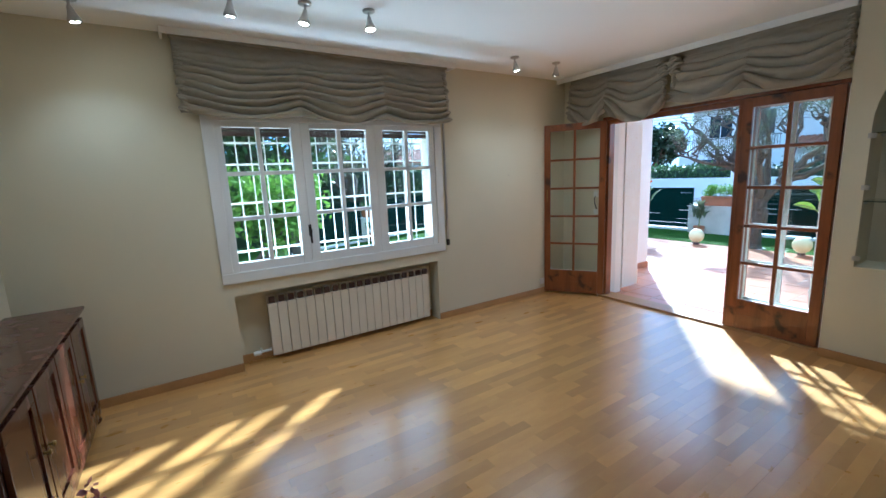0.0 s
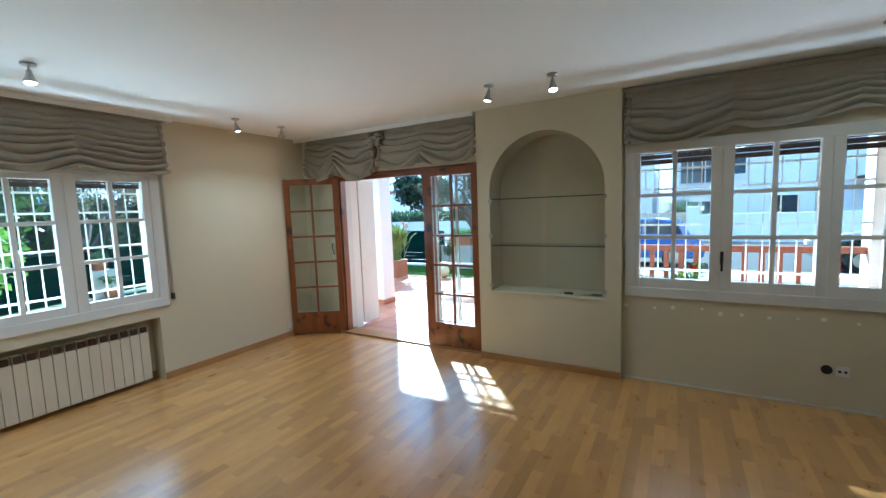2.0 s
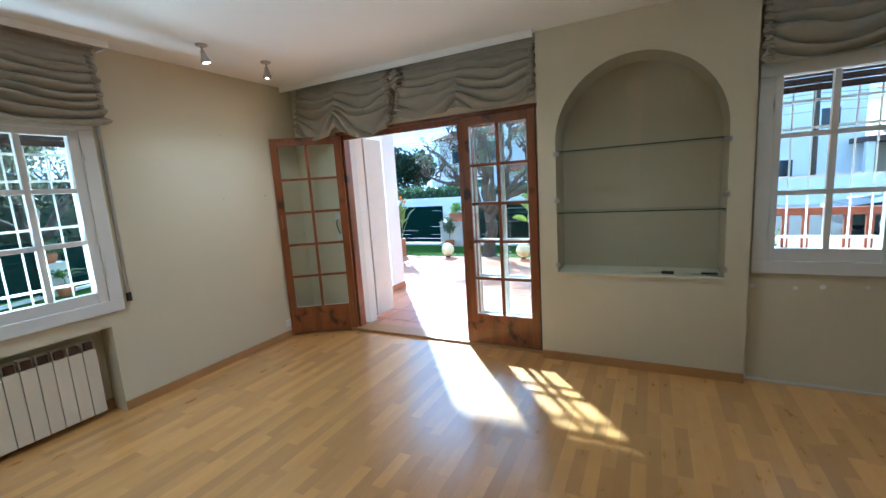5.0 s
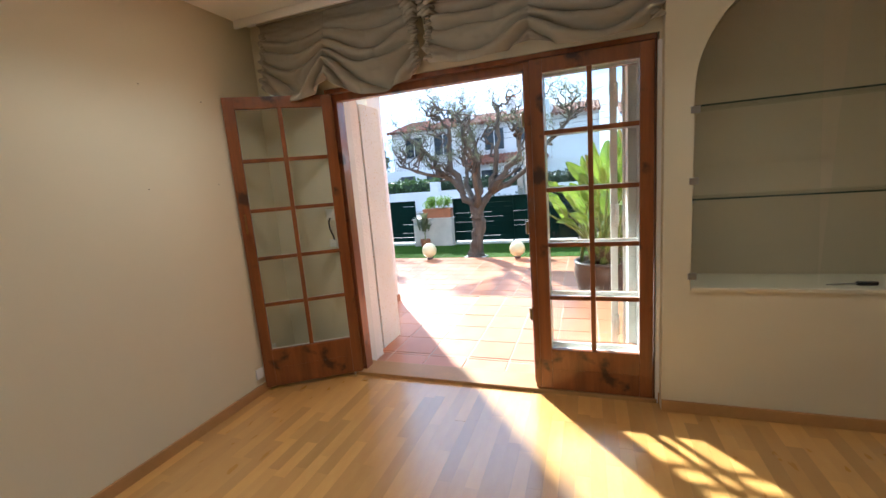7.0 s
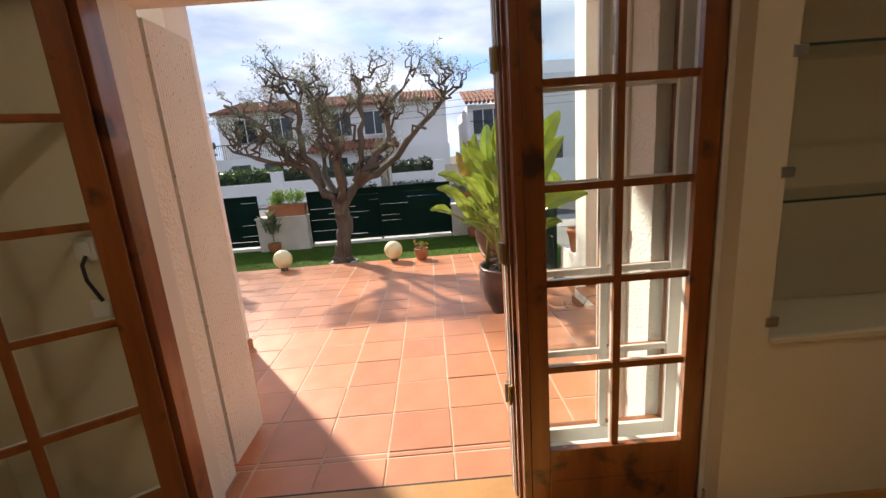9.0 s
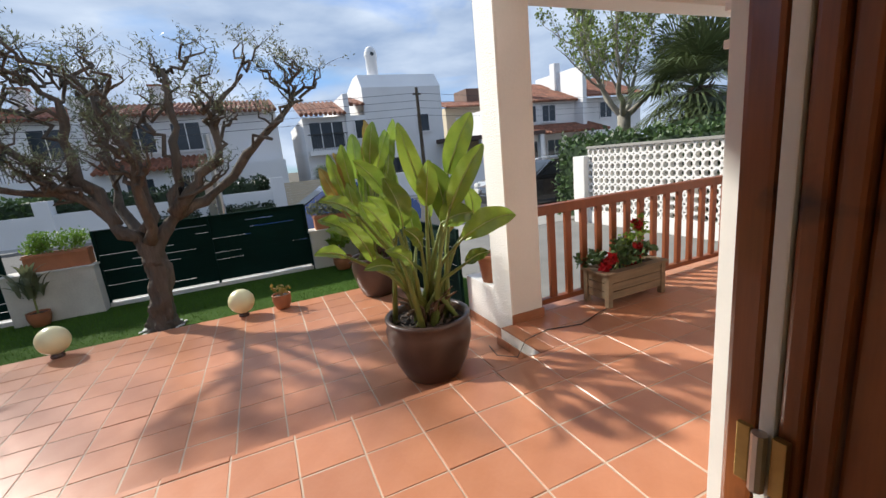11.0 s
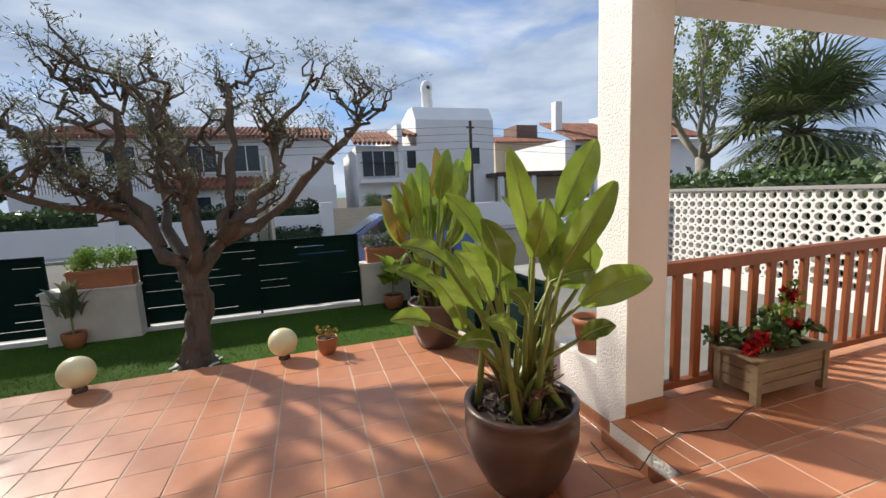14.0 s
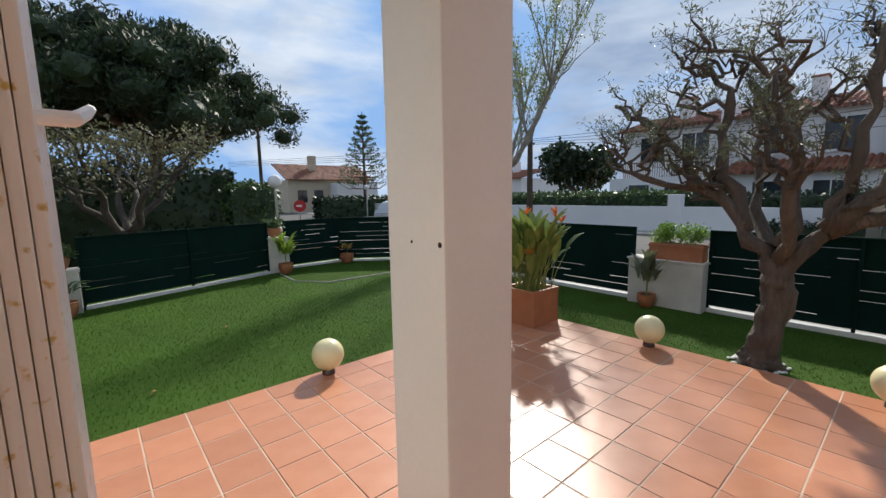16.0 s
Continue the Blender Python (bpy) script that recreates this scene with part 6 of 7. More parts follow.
for line, rad in OLIVE_MAIN + OLIVE_SIDE:
    line = [OC + Vector(p) for p in line]
    limb_bm = bmesh.new()
    pts = [line[0]]
    for a, b in zip(line, line[1:]):
        pts += crooked(r, a, b, 4, 0.055)[1:]
    radii = [rad * (1.25 - 0.95 * (i / (len(pts) - 1)) ** 0.7) * (1 + 0.14 * r.normal()) * 0.86 for i in range(len(pts))]
    tube(limb_bm, pts, radii, 10)
    for k in range(6):
        i = int(len(pts) * 0.40 + r.integers(0, int(len(pts) * 0.6)))
        i = min(i, len(pts) - 1)
        b = pts[i]
        out = Vector((b.x - OC.x, b.y - OC.y, 0))
        out = out.normalized() if out.length > 0.05 else Vector((0, 1, 0))
        d = (out * (0.1 + 0.4 * r.random()) + Vector((0.55 * r.normal(), 0.55 * r.normal(), 0.60 + 0.35 * r.random()))).normalized()
        c = b + d * (0.22 + 0.36 * r.random())
        c.z = min(c.z, 2.80)
        p2 = branch(limb_bm, r, b, c, radii[i] * 0.55, 0.020, 5, 0.12, 7)
        for j in range(3):
            s = p2[-1 - int(r.integers(0, 3))]
            d2 = (d * 0.4 + Vector((0.8 * r.normal(), 0.8 * r.normal(), 0.45 + 0.4 * r.random()))).normalized()
            e2 = s + d2 * (0.10 + 0.22 * r.random())
            branch(limb_bm, r, s, e2, 0.017, 0.009, 4, 0.12, 6)
            for q5 in range(4):
                e3 = e2 + Vector((0.13 * r.normal(), 0.13 * r.normal(), 0.08 + 0.12 * r.random()))
                tube(twig_bm, [e2, e2.lerp(e3, 0.5) + Vector(r.normal(size=3)) * 0.02, e3], [0.004, 0.003, 0.0015], 4)
                tips += [e3, e2.lerp(e3, 0.5)]
    part("bough", limb_bm, M_OLIVEB, ol, smooth=True)
part("twig", twig_bm, M_OLIVEB, ol, kind="stuff")
v, f = leaves(r, tips, 0.075, 9500, 0.050, 0.24, 0, 0.3)
raw("crown", v, f, L_OLIVE, ol, "sparse grey-green leaves", kind="stuff")


def tree(name, label, base, trunk_h, trunk_r, limbs, spread, top, bark, lmat, nleaf, size, seed, levels=3, clump=0.5, aspect=0.6, droop=0.0):
    """A branching tree: trunk, forked limbs and a loose crown of leaves."""
    r = np.random.default_rng(seed)
    base = Vector(base)
    t = thing(name, label, "tree", base)
    fork = base + Vector((0.1 * r.normal(), 0.1 * r.normal(), trunk_h))
    part("trunk", tube(bmesh.new(), [base - Vector((0, 0, 0.1))] + crooked(r, base, fork, 4, 0.02), [trunk_r * 1.35, trunk_r * 1.1, trunk_r, trunk_r * 0.93, trunk_r * 0.92, trunk_r * 0.9], 12), bark, t, smooth=True)
    bm, ends = bmesh.new(), []

    def grow(a, d, L, rad, lev):
        b = a + d * L
        p = branch(bm, r, a, b, rad, rad * 0.55, 4, 0.05, 7 if lev > 1 else 5)
        if lev <= 0:
            ends.append(b)
            return
        for k in range(3 if lev > 1 else 4):
            s = p[-1 - int(r.integers(0, 2))]
            nd = (d + Vector((0.55 * r.normal(), 0.55 * r.normal(), 0.25 + 0.2 * r.normal() - droop))).normalized()
            grow(s, nd, L * (0.55 + 0.25 * r.random()), rad * 0.46, lev - 1)
        ends.append(b)
    for k in range(limbs):
        an = k * math.tau / limbs + 0.4 * r.normal()
        d = Vector((spread * math.cos(an), spread * math.sin(an), top - base.z - trunk_h)).normalized()
        grow(fork - Vector((0, 0, 0.1 * trunk_h * r.random())), d, (Vector((spread, 0, top - base.z - trunk_h)).length) * 0.42, trunk_r * 0.62, levels)
    part("branching", bm, bark, t, smooth=True, kind="stuff")
    v, f = leaves(r, ends, clump, nleaf, size, aspect)
    raw("crown", v, f, lmat, t, "leafy crown", kind="stuff")
    return t


def plane_tree(label, base, trunk_h, r0, spread, top, seed, limbs=6, seconds=9, twigs=9, nleaf=6000, size=0.06):
    """A pollarded plane tree: pale trunk, limbs that swing out and then rise, and a haze of upright twigs with young leaves."""
    r = np.random.default_rng(seed)
    base = Vector(base)
    t = thing("plane_tree", label, "tree", base, "plane trees")
    fork = base + Vector((0.05 * r.normal(), 0.05 * r.normal(), trunk_h))
    high = top - fork.z
    part("trunk", tube(bmesh.new(), [base - Vector((0, 0, 0.1))] + crooked(r, base, fork, 5, 0.012), [r0 * 1.4, r0 * 1.15, r0, r0 * 0.95, r0 * 0.95, r0, r0 * 1.05], 14), M_PLANEB, t, smooth=True)
    twig_bm, ends = bmesh.new(), []
    for k in range(limbs):
        an = k * math.tau / limbs + 0.25 * r.normal()
        out = Vector((math.cos(an), math.sin(an), 0)) * spread * (0.75 + 0.4 * r.random())
        p0, p1, p2 = fork - Vector((0, 0, 0.15)), fork + out * 0.55 + Vector((0, 0, 0.18 * high)), fork + out * 0.85 + Vector((0, 0, (0.52 + 0.16 * r.random()) * high))
        pts = []
        for i in range(11):
            q = i / 10
            pts.append(p0 * (1 - q) ** 2 + p1 * 2 * q * (1 - q) + p2 * q * q + Vector(r.normal(size=3)) * 0.035 * min(1, 4 * q))
        bm = tube(bmesh.new(), pts, [r0 * (0.55 - 0.42 * (i / 10) ** 0.8) for i in range(11)], 9)
        for j in range(seconds):
            i = 3 + int(r.integers(0, 8))
            a = pts[i]
            d = (out.normalized() * (0.35 * r.random()) + Vector((0.38 * r.normal(), 0.38 * r.normal(), 1.0))).normalized()
            L = high * (0.24 + 0.20 * r.random())
            p = [a]
            for q in range(1, 6):
                p.append(a + d * L * q / 5 + Vector((0.03 * r.normal(), 0.03 * r.normal(), 0.06 * L * (q / 5) ** 2)))
            tube(bm, p, [0.034, 0.028, 0.022, 0.017, 0.012, 0.006], 6)
            for w in range(twigs):
                b = p[1 + int(r.integers(0, 5))]
                e = b + (d * 0.5 + Vector((0.36 * r.normal(), 0.36 * r.normal(), 0.75))).normalized() * (0.45 + 0.65 * r.random())
                tube(twig_bm, [b, b.lerp(e, 0.5) + Vector(r.normal(size=3)) * 0.03, e], [0.008, 0.006, 0.003], 4)
                ends += [e, b.lerp(e, 0.35), b.lerp(e, 0.7)]
        part("bough", bm, M_PLANEB, t, smooth=True)
    part("twig", twig_bm, M_PLANEB, t, kind="stuff")
    v, f = leaves(r, ends, 0.10, nleaf, size, 0.8)
    raw("crown", v, f, L_PLANE, t, "haze of young yellow-green leaves", kind="stuff")
    return t


plane_tree("plane tree with pale mottled limbs and young leaves beyond the fence", (15.4, 12.1, -0.42), 2.35, 0.21, 2.9, 7.6, 71, nleaf=9500)
plane_tree("plane tree with young leaves behind the lattice wall", (13.2, -7.6, -0.4), 2.6, 0.17, 2.0, 6.2, 72, 5, 8, 9, 10000, 0.075)
tree("dark_evergreen_tree", "round dark evergreen tree across the street", (31.5, 18.6, -0.4), 1.5, 0.25, 6, 2.2, 4.0, M_PINEB, L_DARK, 8000, 0.30, 73, 2, 0.9, 0.7)
tree("blossoming_tree", "pruned fruit tree with greyish blossom beyond the fence", (5.6, 14.6, -0.4), 1.1, 0.16, 6, 2.2, 3.3, M_OLIVEB, L_BLOSSOM, 4000, 0.075, 74, 2, 0.32, 0.8)
tree("lime_green_shrub_tree", "bright green garden shrub outside the north window", (0.85, 7.0, -0.4), 0.35, 0.07, 7, 1.2, 1.75, M_OLIVEB, L_LIME, 6000, 0.12, 75, 2, 0.30, 0.6)
tree("garden_tree", "dense green garden tree north of the house", (2.2, 9.4, -0.4), 0.9, 0.12, 6, 1.9, 4.2, M_OLIVEB, L_HEDGE, 9000, 0.14, 76, 2, 0.6, 0.6)
tree("garden_tree", "dense green garden tree north of the house", (-1.6, 10.5, -0.4), 0.9, 0.12, 6, 2.4, 5.0, M_OLIVEB, L_HEDGE, 9000, 0.16, 77, 2, 0.7, 0.6)


def umbrella_pine(base, h, rx, seed, lean=0.0):
    r = np.random.default_rng(seed)
    base = Vector(base)
    t = thing("umbrella_pine", "broad dark umbrella pine beyond the garden", "tree", base, "umbrella pines")
    fork = base + Vector((lean, 0, h * 0.42))
    part("trunk", tube(bmesh.new(), crooked(r, base, fork, 5, 0.02), [0.34, 0.30, 0.28, 0.26, 0.25, 0.24], 12), M_PINEB, t, smooth=True)
    bm, cs, rs = bmesh.new(), [], []
    for k in range(26):
        an, q6 = k * 2.4, math.sqrt((k + 0.5) / 26)
        e = Vector((fork.x + rx * 0.85 * q6 * math.cos(an), fork.y + rx * 0.85 * q6 * math.sin(an), base.z + h * (0.53 + 0.36 * (1 - q6 * q6))))
        branch(bm, r, fork, e, 0.14, 0.04, 5, 0.04, 7)
        for j in range(9):
            cs.append(e + Vector((rx * 0.17 * r.normal(), rx * 0.17 * r.normal(), h * 0.05 * r.normal() + h * 0.03)))
            rs.append(h * (0.055 + 0.05 * r.random()))
    part("branching", bm, M_PINEB, t, smooth=True, kind="stuff")
    v, f = leaves(r, cs, [1.25 * q for q in rs], 110000, 0.26, 0.26, 0.3, 0.8)
    raw("crown", v, f, L_PINE, t, "dark needle crown", kind="stuff")
    bm = bmesh.new()
    for c, q7 in zip(cs, rs):
        s = bmesh.new()
        bmesh.ops.create_icosphere(s, subdivisions=2, radius=q7 * 0.66)
        for vv in s.verts:
            vv.co = Vector(c) + Vector((vv.co.x, vv.co.y, vv.co.z * 0.8)) * (1 + 0.35 * noise.noise(vv.co * 3 + Vector(c)))
        join(bm, s)
    part("inner_needles", bm, L_PINE, t, kind="stuff")
    return t


umbrella_pine((7.2, 26.0, -0.4), 9.3, 5.4, 81, 0.4)
umbrella_pine((1.5, 29.0, -0.4), 11.0, 5.5, 82, -0.4)

# Norfolk pine with its tiers
r = np.random.default_rng(83)
ar = thing("norfolk_pine", "tiered Norfolk Island pine in the distance", "tree", (28.0, 42.5, -0.4))
part("trunk", tube(bmesh.new(), [(28, 42.5, -0.4), (28, 42.5, 10.3)], [0.22, 0.03], 8), M_PINEB, ar)
bm, cs = bmesh.new(), []
for k in range(13):
    z = 2.2 + k * 0.62
    L = 2.9 * (1 - k / 13.6)
    for j in range(7):
        an = j * math.tau / 7 + k * 0.5
        e = Vector((28 + L * math.cos(an), 42.5 + L * math.sin(an), z + 0.25 * L))
        tube(bm, [(28, 42.5, z), (28 + 0.6 * L * math.cos(an), 42.5 + 0.6 * L * math.sin(an), z + 0.02), e], [0.05, 0.04, 0.02], 5)
        for s in (0.45, 0.6, 0.75, 0.9, 1.0):
            cs.append(Vector((28, 42.5, z)).lerp(e, s) + Vector((0, 0, 0.05)))
part("branching", bm, M_PINEB, ar, kind="stuff")
v, f = leaves(r, cs, 0.13, 5600, 0.20, 0.35, 0.3, 0.8)
raw("crown", v, f, L_HEDGE, ar, "tiered dark foliage", kind="stuff")


def fan_palm(base, h, n, rad, seed, label):
    """A fan palm: fibrous trunk, and fronds of many stiff blades."""
    r = np.random.default_rng(seed)
    base = Vector(base)
    t = thing("fan_palm", label, "palm", base, "fan palms")
    top = base + Vector((0, 0, h))
    bm = tube(bmesh.new(), [base, base + Vector((0, 0, h * 0.5)), top], [0.26, 0.24, 0.28], 12)
    for k in range(60):
        an, z = r.random() * 6.28, base.z + 0.2 + (h - 0.2) * r.random()
        b = Vector((base.x + 0.23 * math.cos(an), base.y + 0.23 * math.sin(an), z))
        tube(bm, [b, b + Vector((0.10 * math.cos(an), 0.10 * math.sin(an), 0.14))], [0.035, 0.012], 5)
    part("trunk", bm, M_PALMB, t)
    for k in range(n):
        an = r.random() * 6.28
        el = radians(-62 + 130 * r.random())
        d = Vector((math.cos(an) * math.cos(el), math.sin(an) * math.cos(el), math.sin(el)))
        hub = top + d * rad * (0.62 + 0.30 * r.random())
        side = d.cross(Vector((0, 0, 1))).normalized()
        upv = side.cross(d).normalized()
        bm = bmesh.new()
        tube(bm, [top, top.lerp(hub, 0.5) + Vector((0, 0, 0.05)), hub], [0.02, 0.016, 0.012], 5)
        for j in range(26):
            q8 = radians(-125 + 250 * j / 25)
            e = (d * math.cos(q8) + side * math.sin(q8)).normalized()
            L = rad * (0.75 + 0.25 * math.cos(q8)) * (0.9 + 0.2 * r.random())
            m = hub + e * L * 0.55 + upv * 0.04
            tipp = hub + e * L * 0.94 + Vector((0, 0, -0.22 * L * (0.4 + r.random())))
            w2 = e.cross(upv).normalized() * 0.020 * rad
            vs = [bm.verts.new(p) for p in (hub - w2 * 0.3, hub + w2 * 0.3, m + w2, tipp, m - w2)]
            bm.faces.new((vs[0], vs[1], vs[2], vs[4]))
            bm.faces.new((vs[4], vs[2], vs[3]))
        part("frond", bm, L_PALM, t)
    return t


fan_palm((11.35, -8.2, -0.4), 2.95, 64, 1.3, 91, "shaggy fan palm behind the lattice wall")
fan_palm((25.5, -1.2, -0.4), 0.9, 22, 0.95, 92, "low palm in the garden across the street")


def shrubs(name, label, x0, x1, y0, y1, z0, z1, count, size, lmat, seed, core=None):
    """A clipped or loose hedge: a leafy shell over a core coloured dark as its inner shade."""
    r = np.random.default_rng(seed)
    t = thing(name, label, "hedge", ((x0 + x1) / 2, (y0 + y1) / 2, z0))
    bm = bmesh.new()
    nx, ny = max(2, int((x1 - x0) / 0.5)), max(2, int((y1 - y0) / 0.5))
    box(bm, x0 + 0.08, x1 - 0.08, y0 + 0.08, y1 - 0.08, z0, z1 - 0.10)
    bmesh.ops.subdivide_edges(bm, edges=bm.edges[:], cuts=4, use_grid_fill=True)
    for vv in bm.verts:
        vv.co += Vector(noise.noise_vector(vv.co * 1.3)) * 0.10
    # the shade between the leaves is painted as a dark core
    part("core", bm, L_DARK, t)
    n = count
    p = np.stack([x0 + (x1 - x0) * r.random(n), y0 + (y1 - y0) * r.random(n), z0 + (z1 - z0) * r.random(n)], 1)
    ax = r.integers(0, 5, n)
    p[ax == 0, 0], p[ax == 1, 1], p[ax == 2, 0], p[ax == 3, 1], p[ax == 4, 2] = x0, y0, x1, y1, z1
    p += 0.07 * r.normal(size=p.shape)
    v, f = leaves(r, p, 0.05, n, size, 0.6)
    raw("foliage", v, f, lmat, t, kind="stuff")
    return t


shrubs("garden_hedge", "clipped hedge on the wall across the street", 24.5, 25.3, 2.0, 9.6, 0.6, 1.25, 3500, 0.16, L_DARK, 101)
# next two hedges are invented, in place of dark bands low on the wall
shrubs("garden_hedge", "made-up low hedge standing in for a dark band at the far wall's foot", 23.5, 23.95, 1.9, 4.2, -0.4, 0.24, 1200, 0.12, L_DARK, 108)
shrubs("garden_hedge", "made-up low hedge standing in for a dark band at the far wall's foot", 23.5, 23.95, 4.8, 6.3, -0.4, 0.22, 900, 0.12, L_DARK, 109)
shrubs("garden_hedge", "creeper-covered hedge along the far wall", 24.6, 25.6, 9.9, 24.0, 0.3, 1.35, 7000, 0.20, L_HEDGE, 102)
shrubs("garden_hedge", "loose hedge behind the lattice wall", 6.8, 12.6, -6.0, -4.80, -0.4, 1.52, 8000, 0.12, L_HEDGE, 103)
shrubs("garden_hedge", "dark hedge by the garden beyond the lawn", 1.0, 8.5, 17.0, 18.2, -0.4, 2.3, 7000, 0.16, L_DARK, 104)
shrubs("garden_hedge", "bright green bushes by the street corner", 8.3, 9.75, 16.6, 17.8, -0.4, 1.85, 2400, 0.14, L_HEDGE, 105)
shrubs("garden_hedge", "long dark hedge across the street corner", 19.0, 34.0, 34.0, 35.0, -0.4, 1.3, 5000, 0.25, L_DARK, 106)
shrubs("garden_hedge", "dense hedge north of the house", -4.0, 3.6, 12.5, 13.5, -0.4, 2.4, 7000, 0.14, L_HEDGE, 107)
# ---- street, cars, houses ----
plain("road", B(13.6, 22.6, -300, 300, -0.42, -0.40), M_ASPH, "grey asphalt street", "road")
plain("pavement_near", B(11.9, 13.6, -60, 60, -0.42, -0.30), M_CONC, "concrete pavement outside the garden", "pavement")
plain("pavement_far", B(22.6, 24.0, -60, 60, -0.42, -0.30), M_CONC, "concrete pavement across the street", "pavement")
plain("driveway", B(7.25, 11.9, -4.45, 0.42, -0.42, -0.31), M_DRIVE, "pale concrete drive beside the porch", "driveway")

# lattice wall of pierced concrete blocks
LW = thing("lattice_wall", "white garden wall of pierced concrete blocks", "wall", (9.0, -4.55, -0.4), kind="structure")
part("plinth", B(6.6, 11.28, -4.62, -4.48, -0.42, -0.046), M_SMOOTH, LW)
part("coping", B(6.6, 11.28, -4.64, -4.46, 1.33, 1.38, bev=0.006), M_CONC, LW, "grey coping")
part("end_pier", B(11.28, 11.62, -4.72, -4.38, -0.42, 1.18, bev=0.01), M_SMOOTH, LW)
bm = bmesh.new()
S, NH = 0.1525, 16
inner = [(math.cos((k + 0.5) * math.tau / NH), math.sin((k + 0.5) * math.tau / NH)) for k in range(NH)]   # ring directions
fr, bk = [], []
for dy, store in ((-0.05, fr), (0.05, bk)):
    o, i2 = [], []
    for c, s in inner:
        m2 = max(abs(c), abs(s), (abs(c) + abs(s)) / 1.66)
        o.append(bm.verts.new((c / m2 * S / 2, dy, s / m2 * S / 2)))
        i2.append(bm.verts.new((c * S * 0.37, dy, s * S * 0.37)))
    store += [o, i2]
for k in range(NH):
    j = (k + 1) % NH
    bm.faces.new((fr[0][k], fr[0][j], fr[1][j], fr[1][k]))
    bm.faces.new((bk[0][j], bk[0][k], bk[1][k], bk[1][j]))
    bm.faces.new((fr[1][k], fr[1][j], bk[1][j], bk[1][k]))
    bm.faces.new((fr[0][j], fr[0][k], bk[0][k], bk[0][j]))
blk = bpy.data.meshes.new("pierced_block")
bm.to_mesh(blk)
bm.free()
blk.materials.append(M_SMOOTH)
for i in range(30):
    for j in range(-2, 7):
        o = new("pierced_block", blk)
        o.location = (11.28 - S / 2 - i * (S + 0.002), -4.55, 0.26 + S / 2 + j * (S + 0.0005))
        o.parent = LW
        o.matrix_parent_inverse = LW.matrix_basis.inverted()

plain("far_garden_wall", B(24.0, 24.3, 1.6, 40.0, -0.42, 0.78), M_HOUSEW, "long white rendered garden wall across the street", "wall")
plain("far_garden_wall_south", B(24.0, 24.3, -40.0, -1.6, -0.42, 0.9), M_HOUSEW, "white rendered garden wall across the street", "wall")
for y0, y1 in ((1.2, 1.75), (-1.75, -1.2), (9.4, 9.9)):
    plain("gate_pier_far", B(23.9, 24.4, y0, y1, -0.42, 1.3, bev=0.02), M_HOUSEW, "white gate pier across the street", "pier")
gate = thing("far_gate", "beige metal gate across the street", "gate", (24.1, 0, -0.4))
for k in range(12):
    part("gate_slat", B(24.08, 24.12, -1.18, 1.18, -0.3 + k * 0.11, -0.2 + k * 0.11), M_CREAMH, gate)


def tiled_roof(name, x0, x1, y0, y1, z0, z1, parent, axis="x", over=0.4):
    """A pitched roof plane of real tile rolls, rising from x0 (or y0) to x1 (or y1)."""
    bm = bmesh.new()
    if axis == "x":
        n, L = int((y1 - y0) / 0.26), x1 - x0
        for k in range(n):
            y = y0 + (k + 0.5) * (y1 - y0) / n
            nr = 8
            for j in range(nr):
                a, b = j / nr, (j + 1) / nr
                tube(bm, [(x0 + L * a, y, z0 + (z1 - z0) * a), (x0 + L * b, y, z0 + (z1 - z0) * b)], [0.115, 0.095], 6)
        vs = [bm.verts.new(p) for p in ((x0, y0, z0), (x0, y1, z0), (x1, y1, z1), (x1, y0, z1))]
        bm.faces.new(vs)
    else:
        n, L = int(abs(x1 - x0) / 0.26), y1 - y0
        for k in range(n):
            x = x0 + (k + 0.5) * (x1 - x0) / n
            for j in range(8):
                a, b = j / 8, (j + 1) / 8
                tube(bm, [(x, y0 + L * a, z0 + (z1 - z0) * a), (x, y0 + L * b, z0 + (z1 - z0) * b)], [0.115, 0.095], 6)
        vs = [bm.verts.new(p) for p in ((x0, y0, z0), (x1, y0, z0), (x1, y1, z1), (x0, y1, z1))]
        bm.faces.new(vs)
    return part(name, bm, M_ROOF, parent, "red clay tiles")


def opening(parent, x, y0, y1, z0, z1, kind="window", frame_mat=None):
    """A recessed window in a wall facing the street (towards -x)."""
    f = part(kind, B(x - 0.03, x + 0.06, y0 - 0.06, y1 + 0.06, z0 - 0.06, z1 + 0.06, bev=0.01), frame_mat or M_HOUSEW, parent)
    part("pane", B(x - 0.045, x - 0.034, y0, y1, z0, z1), M_WINGL, f)
    n = max(1, int((y1 - y0) / 0.6))
    for k in range(n + 1):
        y = y0 + (y1 - y0) * k / n
        part("window_bar", B(x - 0.06, x - 0.046, y - 0.025, y + 0.025, z0, z1), frame_mat or M_WHITE, f)
    part("sill", B(x - 0.12, x - 0.03, y0 - 0.1, y1 + 0.1, z0 - 0.11, z0 - 0.062), M_HOUSEW, f)
    return f


def rail(parent, x, y0, y1, z):
    b = part("balcony_rail", B(x - 0.02, x + 0.02, y0, y1, z + 0.85, z + 0.9), M_DARK, parent)
    for k in range(int((y1 - y0) / 0.13)):
        y = y0 + 0.06 + k * 0.13
        part("baluster", B(x - 0.01, x + 0.01, y - 0.01, y + 0.01, z, z + 0.85), M_DARK, b)


